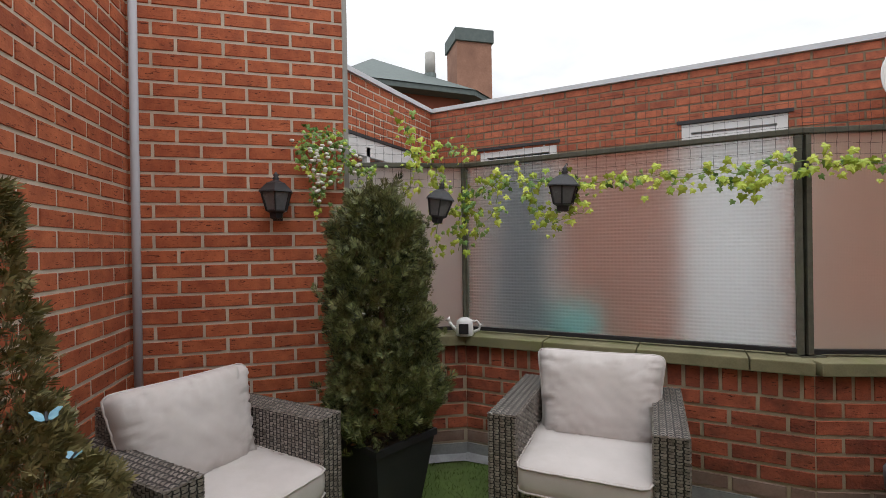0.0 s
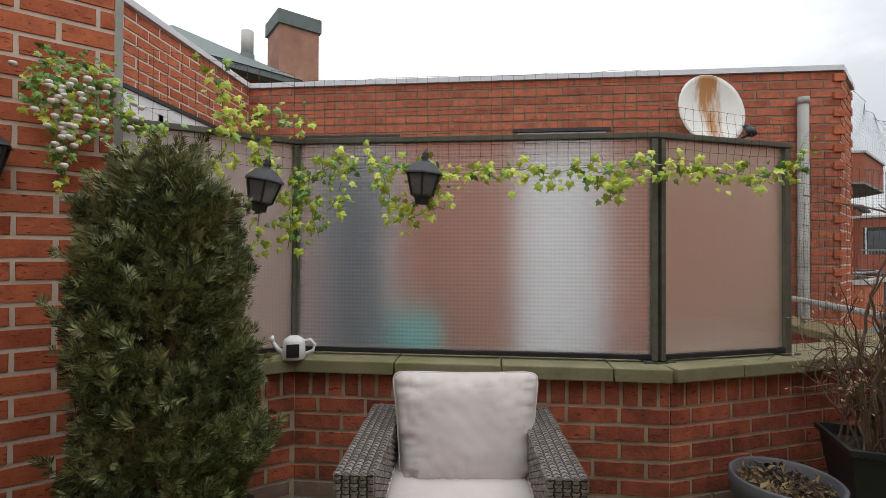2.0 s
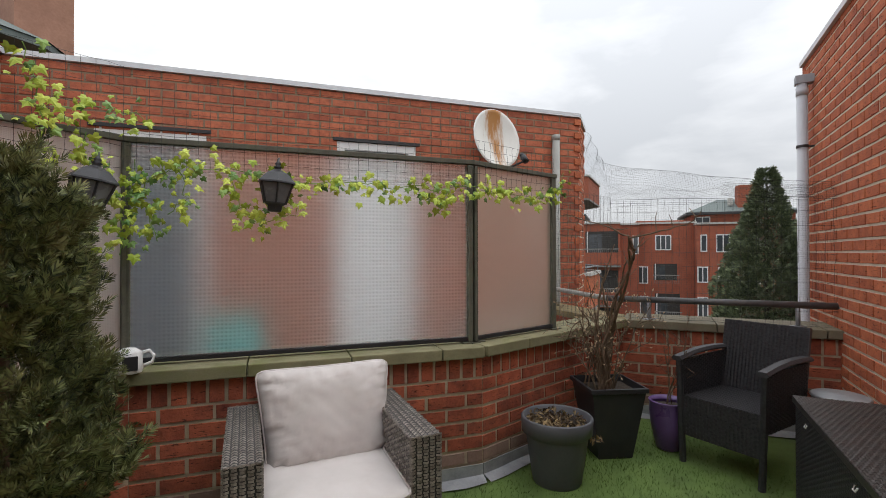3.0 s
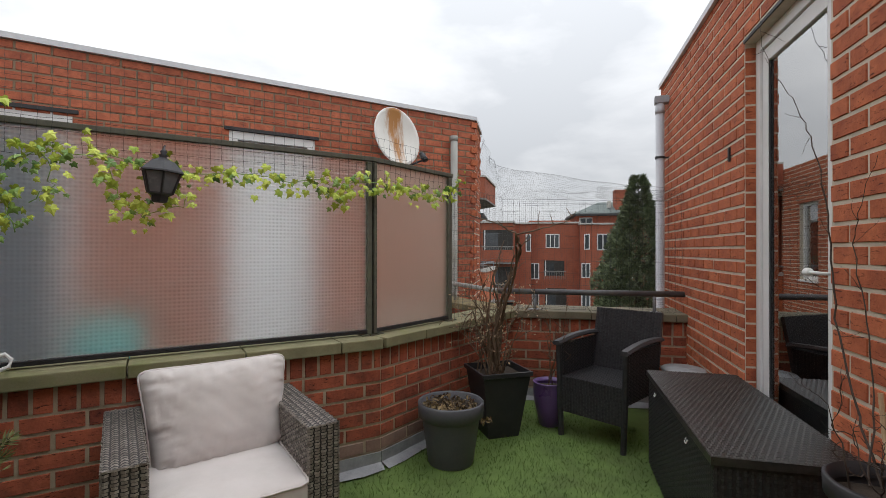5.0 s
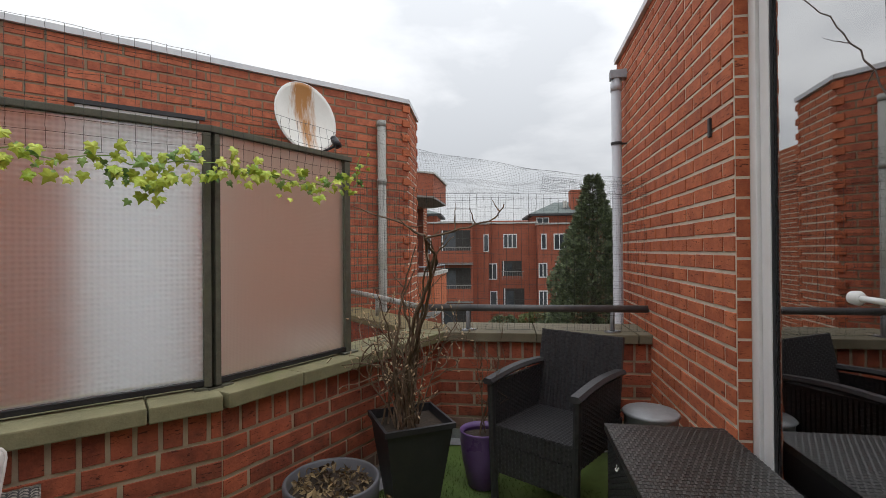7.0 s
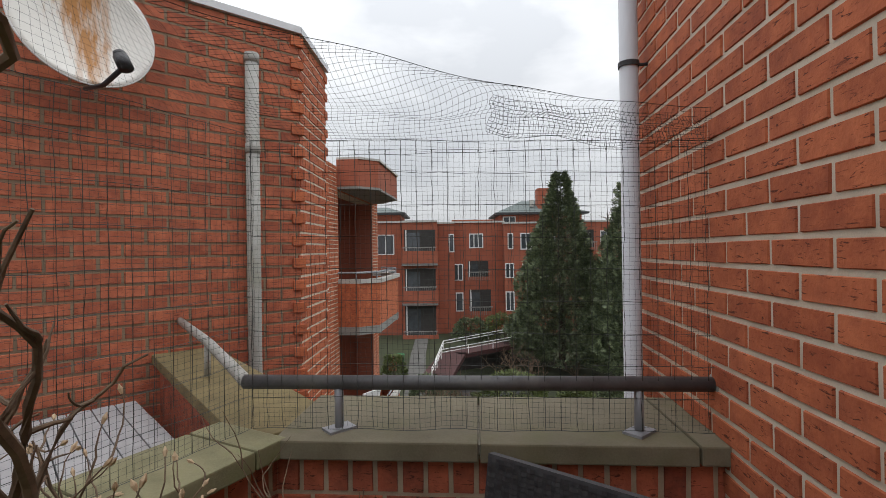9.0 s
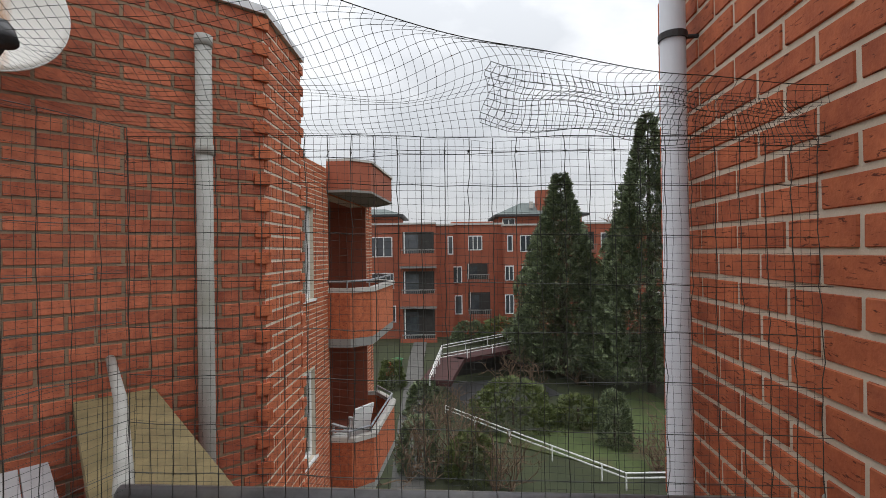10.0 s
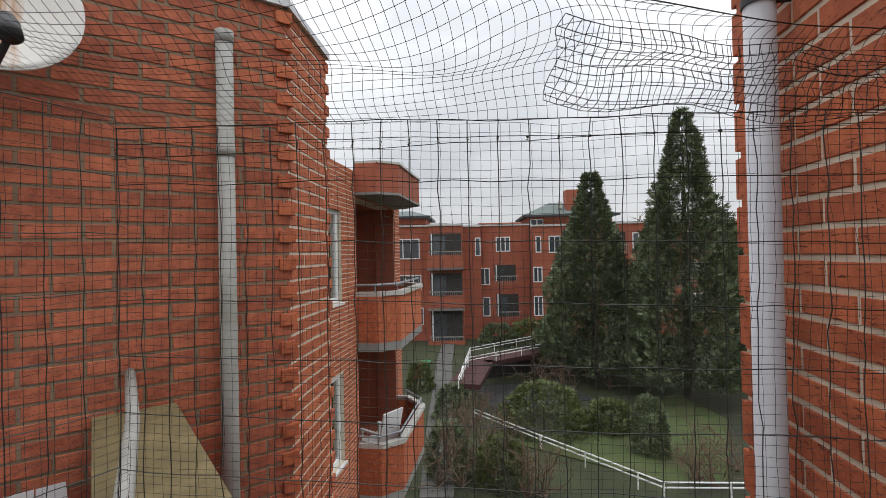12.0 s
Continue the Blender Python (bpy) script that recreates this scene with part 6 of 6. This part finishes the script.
# ---- slate roof and chimney beyond the side wall ----
sr = thing("slate_roof_house", pose(-6.57, 11.57, 0), "green-grey slate roofed house beyond the side wall", "house")
foot = [(1.14, -2.91), (3.24, -0.47), (3.39, 1.33), (0.6, 3.9), (-2.9, 1.4), (-2.4, -2.1)]
part("wall", prism(bmesh.new(), [(x * 0.86, y * 0.86) for x, y in foot], GZ, 4.78), M_FARBRICK, sr)
part("eave", prism(bmesh.new(), foot, 4.78, 4.90), M_SLATE, sr)
rb = bmesh.new()
ap = rb.verts.new((0, 0, 6.45))
rv = [rb.verts.new((x * 1.01, y * 1.01, 4.902)) for x, y in foot]
for i in range(6):
    rb.faces.new((ap, rv[i], rv[(i + 1) % 6]))
part("roof", rb, M_SLATE, sr)
chm = thing("chimney", pose(-3.98, 12.24, 4.0, 0, 0, 42), "square brick chimney with a dark capping", "chimney")
part("shaft", boxed(-0.46, 0.46, -0.46, 0.46, 0, 2.40), M_PALEBRICK, chm)
part("capping", boxed(-0.51, 0.51, -0.51, 0.51, 2.40, 2.72, bevel=0.01), M_SLATE, chm)
flue = thing("flue_pipe", pose(-4.65, 11.36, 5.1), "pale-topped vent flue on the slate roof", "flue")
part("collar", tube(bmesh.new(), [(0, 0, 0), (0, 0, 0.50)], 0.15, 16), M_SLATE, flue, smooth=True)
part("hood", tube(bmesh.new(), [(0, 0, 0.50), (0, 0, 1.02)], 0.13, 16), M_FASCIA, flue, "pale translucent flue hood", smooth=True)

# ---- far apartment building ----
EYE0 = (2.85, 3.11, 1.40)
HEAD = 50.0
FD = 42.0
K = FD / 831.0
FM = pose(EYE0[0] + FD * math.cos(radians(HEAD)), EYE0[1] + FD * math.sin(radians(HEAD)), 0, 0, 0, HEAD - 90)
U = lambda px: (px - 784) * K
Z = lambda py: 1.40 + (451 - py) * K


def far_window(parent, x0, x1, y0, y1, dy, panes=2, balcony=False):
    u0, u1, z0, z1 = U(x0), U(x1), Z(y1), Z(y0)
    w = part("window", boxed(u0, u1, dy - 0.05, dy + 0.02, z0, z1), M_WHITE, parent, "white framed window")
    n = panes
    t = 0.09
    for k in range(n):
        a = u0 + t + (u1 - u0 - t) * k / n
        b = u0 + (u1 - u0 - t) * (k + 1) / n
        part("pane", boxed(a, b, dy - 0.06, dy - 0.04, z0 + t, z1 - t), M_FARGLASS, w)


def loggia(parent, x0, x1, y0, y1, dy, bars=True):
    u0, u1, z0, z1 = U(x0), U(x1), Z(y1), Z(y0)
    # Flat panel on the wall; the recess's shade is its near-black colour.
    w = part("loggia", boxed(u0, u1, dy - 0.03, dy + 0.05, z0, z1), M_SHADE, parent, "loggia shown as a flat panel coloured near black for shade")
    part("glazing", boxed(u0 + 0.25, (u0 + u1) / 2, dy - 0.05, dy - 0.03, z0 + 0.1, z1 - 0.25), M_FARGLASS, w)
    part("frame", boxed(u0 + 0.1, u0 + 0.2, dy - 0.06, dy - 0.03, z0, z1), M_WHITE, w)
    part("parapet_rail", boxed(u0 - 0.1, u1 + 0.1, dy - 0.75, dy - 0.68, z0 + 0.42, z0 + 0.5), M_SOFFIT, w)
    m = int((u1 - u0) / 0.16)
    for k in range(m + 1):
        x = u0 + (u1 - u0) * k / m
        part("baluster", boxed(x - 0.012, x + 0.012, dy - 0.73, dy - 0.70, z0 - 0.3, z0 + 0.42), M_SOFFIT, w)


def block(name, x0, x1, ytop, dy, label, depth=8.0):
    ob = thing(name, FM, label, "building", "far apartment blocks")
    part("wall", boxed(U(x0), U(x1), dy, dy + depth, GZ, Z(ytop)), M_FARBRICK, ob)
    part("roof_edge", boxed(U(x0) - 0.05, U(x1) + 0.05, dy - 0.12, dy + depth, Z(ytop), Z(ytop) + 0.16), M_FASCIA, ob)
    return ob


b1 = block("apartment_block", 560, 712, 402, 0.0, "red brick apartment block with white windows")
far_window(b1, 650, 695, 423, 459, 0.0, 3)
far_window(b1, 655, 697, 487, 515, 0.0, 3)
far_window(b1, 655, 700, 545, 575, 0.0, 3)
b2 = block("apartment_block", 712, 772, 403, -1.2, "red brick apartment block with stacked loggias")
for y0, y1 in ((416, 456), (484, 524), (549, 600)):
    loggia(b2, 715, 769, y0, y1, -1.2)
    part("parapet", boxed(U(711), U(773), -2.1, -1.95, Z(y1 + 20), Z(y1 - 3)), M_FARBRICK, b2)
    part("balcony_slab", boxed(U(711), U(773), -2.1, -1.2, Z(y1 + 22), Z(y1 + 18)), M_SOFFIT, b2)
b3 = block("apartment_block", 772, 803, 404, 0.5, "narrow red brick bay with slim windows")
for y0, y1 in ((423, 456),):
    far_window(b3, 793, 803, y0, y1, 0.5, 1)
b4 = block("apartment_block", 800, 896, 402, 1.5, "red brick apartment block with balconies")
far_window(b4, 801, 819, 478, 509, 1.5, 2)
far_window(b4, 805, 819, 531, 566, 1.5, 1)
far_window(b4, 831, 857, 422, 449, 1.5, 3)
loggia(b4, 828, 866, 473, 502, 1.5)
loggia(b4, 830, 870, 526, 566, 1.5)
part("roof_storey", boxed(U(800), U(880), 2.5, 8.5, Z(402), Z(395)), M_FARBRICK, b4)
b5 = block("apartment_block", 893, 1000, 406, 0.2, "red brick apartment block with white windows")
for x0, x1, y0, y1, n in ((899, 909, 423, 452, 1), (922, 952, 423, 453, 3), (884 + 10, 910, 477, 504, 2), (925, 948, 478, 504, 2), (894, 910, 528, 563, 2), (925, 948, 530, 560, 2), (960, 985, 425, 452, 2), (960, 985, 478, 504, 2)):
    far_window(b5, x0, x1, y0, y1, 0.2, n)
b6 = block("apartment_block", 1000, 1420, 404, 0.8, "long red brick apartment block behind the conifers")
loggia(b6, 1035, 1058, 418, 450, 0.8)
for x0, x1 in ((1070, 1092), (1110, 1135), (1160, 1190), (1215, 1240)):
    for y0, y1 in ((420, 451), (474, 503), (528, 558)):
        far_window(b6, x0, x1, y0, y1, 0.8, 2)
b7 = block("apartment_block", 650, 770, 397, 5.0, "rear red brick block above the roofline")


def pavilion(x0, x1, ye, ya, xa0, xa1, dy, label):
    ob = thing("roof_pavilion", FM, label, "building")
    part("wall", boxed(U(x0 + 8), U(x1 - 8), dy + 0.8, dy + 6, Z(406), Z(ye)), M_FARBRICK, ob)
    b = bmesh.new()
    v = [b.verts.new(c) for c in ((U(x0), dy, Z(ye)), (U(x1), dy, Z(ye)), (U(x1), dy + 7, Z(ye)), (U(x0), dy + 7, Z(ye)), (U(xa0), dy + 3.5, Z(ya)), (U(xa1), dy + 3.5, Z(ya)))]
    for f in ((0, 1, 5, 4), (1, 2, 5), (2, 3, 4, 5), (3, 0, 4), (3, 2, 1, 0)):
        b.faces.new([v[i] for i in f])
    part("roof", b, M_SLATE, ob)
    part("eave", boxed(U(x0) - 0.1, U(x1) + 0.1, dy - 0.1, dy + 7.1, Z(ye + 4), Z(ye) - 0.01), M_LINTEL, ob)
    return ob


pv = pavilion(886, 1062, 381, 353, 945, 985, 3.0, "slate-roofed storey set back on the far block")
far_window(pv, 900, 925, 388, 403, 3.8, 2)
part("chimney", boxed(U(970), U(997), 4.0, 5.4, Z(385), Z(333)), M_FARBRICK, pv)
part("skylight", boxed(U(955), U(962), 4.2, 4.5, Z(368), Z(355)), M_FASCIA, pv)
pavilion(600, 708, 378, 362, 640, 668, 3.0, "slate-roofed storey set back on the far block")


# ---- courtyard ----
def conifer(x, y, top, r, seed, label, n=12500, size=0.40):
    ob = thing("conifer", pose(x, y, GZ), label, "tree", "tall conifers in the courtyard")
    h = top - GZ
    part("trunk", tube(bmesh.new(), [(0, 0, 0), (0, 0, h * 0.5), (0, 0, h * 0.98)], 0.2, 8, radii=[0.24, 0.15, 0.02]), M_TWIGDARK, ob)
    pts = crown_points(n, (h * 0.06, h, lambda q: max(0.04, r * (min(1, 0.72 + q * 1.4) if q < 0.2 else 1.0) * (1 - max(0, q - 0.08)) ** 1.15)), seed, 0.35, 0.3, weighted=r)
    vs, fs = sprays(pts, size, seed, blades=6, droop=0.25)
    mesh_part("crown", vs, fs, M_CONIFER, ob)
    lb = bmesh.new()
    rn = random.Random(seed)
    for k in range(26):
        z = h * rn.uniform(0.1, 0.9)
        a = rn.uniform(0, 6.28)
        l = r * (1 - z / h) ** 1.1 * 0.8
        tube(lb, [(0, 0, z), (l * math.cos(a), l * math.sin(a), z - 0.1)], 0.03, 4)
    part("limbs", lb, M_TWIGDARK, ob)


def from_far(px, py_base, z=GZ):
    """A place on the ground at the bearing and depth that a column and row stand for."""
    d = (1.40 - z) * 831.0 / (py_base - 451)
    u = (px - 784) / 831.0 * d
    a = radians(HEAD)
    return (EYE0[0] + d * math.cos(a) + u * math.sin(a), EYE0[1] + d * math.sin(a) - u * math.cos(a), d)


x, y, d = from_far(995, 672)
conifer(x, y, 1.40 + (451 - 318) * d / 831, 104 * d / 831, 5, "tall dark green conifer with a slender top")
x, y, d = from_far(1152, 705)
conifer(x, y, 1.40 + (451 - 218) * d / 831, 126 * d / 831, 9, "taller dark green conifer with a feathery top")


def mound(name, px, py, w, h, seed, mat, label, n=900, size=0.3):
    x, y, d = from_far(px, py)
    r, hh = w / 2 * d / 831, h * d / 831
    ob = thing(name, pose(x, y, GZ), label, "shrub")
    pts = crown_points(n, (0.0, hh, lambda q: max(0.05, r * math.sqrt(max(0.0, 1 - q * q * 0.92)))), seed, 0.2, 0.5)
    vs, fs = sprays(pts, size, seed, blades=6)
    mesh_part("crown", vs, fs, mat, ob)
    part("stems", tube(bmesh.new(), [(0, 0, 0), (0.02, 0, hh * 0.6)], 0.05, 6), M_TWIGDARK, ob)


mound("clipped_hedge", 905, 760, 150, 75, 3, M_HEDGE, "rounded light green clipped hedge", 1500, 0.26)
mound("clipped_hedge", 1020, 760, 80, 45, 4, M_HEDGE, "low light green clipped hedge", 800, 0.26)
mound("clipped_yew", 1085, 800, 52, 92, 6, M_CONIFER, "dark column-shaped clipped yew", 900, 0.25)
mound("garden_shrub", 748, 745, 60, 60, 8, M_CONIFER, "dark evergreen shrub beside the path", 700, 0.28)
mound("garden_shrub", 830, 850, 90, 70, 9, M_HEDGE, "loose green shrub in a bed", 800, 0.24)
mound("garden_shrub", 735, 840, 70, 90, 10, M_CONIFER, "dark evergreen shrub beside the path", 800, 0.24)
mound("garden_shrub", 890, 612, 80, 40, 11, M_HEDGE, "green shrub before the far block", 700, 0.4)
mound("garden_shrub", 830, 612, 60, 34, 12, M_CONIFER, "dark shrub before the far block", 600, 0.4)
mound("garden_shrub", 690, 690, 40, 45, 13, M_HEDGE, "yellow-green shrub on a terrace", 500, 0.3)
for px, py, h, sd in ((900, 700, 60, 1), (760, 860, 110, 2), (940, 700, 50, 3), (870, 880, 90, 4), (1160, 850, 60, 5), (790, 800, 90, 6), (815, 850, 110, 7), (768, 770, 70, 8), (720, 860, 100, 9), (900, 880, 80, 10), (1020, 690, 45, 11), (1230, 830, 90, 12), (1190, 860, 80, 13)):
    x, y, d = from_far(px, py)
    rn = random.Random(sd)
    hh = h * d / 831
    climber("bare_bush", pose(x, y, GZ), "bare grey-brown winter bush", [((0, 0, 0), (rn.gauss(0, 0.6), rn.gauss(0, 0.6), 1), hh * rn.uniform(0.7, 1.1), 0.03) for _ in range(9)], M_TWIG, sd, bud=False, curl=0.2, joined=True)


def slab_path(name, pts, w, z0, z1, mat, label, category):
    """A strip along ground points."""
    ob = bmesh.new()
    for a, b in zip(pts, pts[1:]):
        A, B = Vector((*a, 0)), Vector((*b, 0))
        t = (B - A).normalized()
        nn = Vector((-t.y, t.x, 0)) * w / 2
        box_pts = [A + nn, A - nn, B - nn, B + nn]
        prism(ob, [(p.x, p.y) for p in box_pts], z0, z1)
    return structure(part(name, ob, mat), label, category)


M_PATH = material("damp_grey_paving", (0.07, 0.068, 0.062), (0.15, 0.145, 0.135), 0.9, scale=2, fine=20, bump=0.1)
M_TURF = material("courtyard_turf", (0.035, 0.055, 0.016), (0.095, 0.12, 0.04), 0.95, scale=1.5, fine=14, bump=0.5, grime=(0.075, 0.06, 0.03), grime_scale=0.7, grime_amount=0.8)
g = lambda px, py, z=GZ: from_far(px, py, z)[:2]
slab_path("pavement", [g(715, 880), g(722, 760), g(735, 640), g(745, 600)], 1.1, GZ, GZ + 0.05, M_PATH, "grey paved garden path", "path")
structure(part("lawn", prism(bmesh.new(), [g(830, 780), g(985, 770), g(1130, 700), g(1215, 745), g(1215, 850), g(1110, 850)], GZ, GZ + 0.06), M_TURF), "green courtyard lawn", "lawn")


def white_rail(pts, h, label):
    o = Vector(pts[0])
    ob = thing("white_railing", Matrix.Translation(o), label, "railing", "white courtyard railings")
    for q in (0.0, 0.16):
        part("bar", tube(bmesh.new(), [Vector(p) - o + Vector((0, 0, h - q)) for p in pts], 0.026, 6), M_WHITE, ob)
    for a, b in zip(pts, pts[1:]):
        L = (Vector(b) - Vector(a)).length
        for k in range(int(L / 2.0) + 1):
            p = Vector(a).lerp(Vector(b), k * 2.0 / L) - o
            part("post", tube(bmesh.new(), [p, p + Vector((0, 0, h))], 0.025, 6), M_WHITE, ob)


RZ = GZ + 0.0
white_rail([(*g(785, 745), RZ), (*g(900, 795), RZ), (*g(1105, 880), RZ), (*g(1260, 880), RZ)], 0.55, "white two-bar railing round the lawn")
# raised red walkway over the dark ramp
wz = GZ + 1.6
wk = slab_path("road", [g(768, 680, wz), g(798, 638, wz), g(950, 612, wz)], 1.5, wz - 0.25, wz, M_REDWALK, "raised red-brown walkway over the ramp", "walkway")
white_rail([(*g(758, 688, wz), wz), (*g(776, 650, wz), wz), (*g(945, 618, wz), wz)], 0.5, "white two-bar railing on the walkway")
white_rail([(*g(764, 672, wz), wz), (*g(780, 632, wz), wz), (*g(945, 600, wz), wz)], 0.5, "white two-bar railing on the walkway")
rp = slab_path("road_ramp", [g(800, 705), g(960, 690)], 4.0, GZ, GZ + 0.03, M_LINTEL, "dark garage ramp below the walkway", "ramp")
# Sheet added below the walkway, coloured near black for the shade there.
wl_ = slab_path("wall_ramp_shade", [g(795, 672), g(950, 650)], 0.3, GZ, wz - 0.26, M_SHADE, "near-black sheet that paints the shade under the walkway", "wall")
def garden_tub(px, py, r, h, mat, label):
    x, y, d = from_far(px, py)
    ob = part("garden_tub", lathe(bmesh.new(), [(0, 0), (r * 0.8, 0), (r * 0.84, 0.02), (r, h - 0.05), (r * 1.08, h - 0.04), (r * 1.08, h), (r * 0.94, h), (r * 0.8, 0.08), (0, 0.08)], 20), mat, smooth=True)
    ob.location = (x, y, GZ)
    return tagged(ob, label, "tub", "tubs on the garden path")


M_REDPLASTIC = material("faded_red_plastic", (0.40, 0.045, 0.025), (0.55, 0.09, 0.05), 0.5, scale=5, fine=40, bump=0.05)
M_GREENPLASTIC = material("green_plastic", (0.03, 0.16, 0.06), (0.06, 0.24, 0.10), 0.5, scale=5, fine=40, bump=0.05)
garden_tub(688, 668, 0.32, 0.75, M_REDPLASTIC, "faded red plastic tub beside the garden path")
garden_tub(701, 655, 0.34, 0.6, M_GREENPLASTIC, "green plastic tub beside the garden path")
# far treetops behind the roofs
far_tw = climber("bare_tree", pose(*from_far(1080, 600)[:2], GZ), "bare winter tree above the far roofs", [((0, 0, 0), (0, 0, 1), 9.0, 0.15), ((0, 0, 4), (0.5, 0.2, 1), 5.0, 0.1), ((0, 0, 4), (-0.5, -0.1, 1), 5.0, 0.1)], M_TWIG, 41, bud=False, depth=3, fork=6, joined=True)


# ---- toothed brick edges ----
def teeth(p, angle, z0, z1, off, label, tall=COURSE - JOINT):
    """Bricks of every second course that stand out at a wall's vertical edge."""
    ob = structure(new("trim"), label, "trim")
    ob.matrix_world = pose(p[0], p[1], 0, 0, 0, angle)
    me = boxed(off[0], off[1], off[2], off[3], 0, tall, bevel=0.003)
    data = bpy.data.meshes.new("brick")
    me.to_mesh(data)
    me.free()
    data.materials.append(M_BRICK)
    z, k = z1 - COURSE + JOINT / 2, 0
    while z > z0:
        b = new("brick", data)
        b.parent = ob
        b.location.z = z
        z -= 2 * COURSE


teeth((3.735, BW), 0, -1.0, 2.78, (-0.06, 0.03, -0.022, 0.05), "toothed brick edge of the neighbouring wall")
teeth(along((3.735, BW), 49, 0.69), 49, -1.5, 2.78, (-0.05, 0.035, -0.012, 0.06), "toothed brick edge of the corner wall")
teeth(along(FAR, 225, -PAST), 225, -0.9, 2.70, (-0.03, 0.05, -0.006, 0.10), "toothed brick edge of the house wall", 0.128)
lay_bricks()
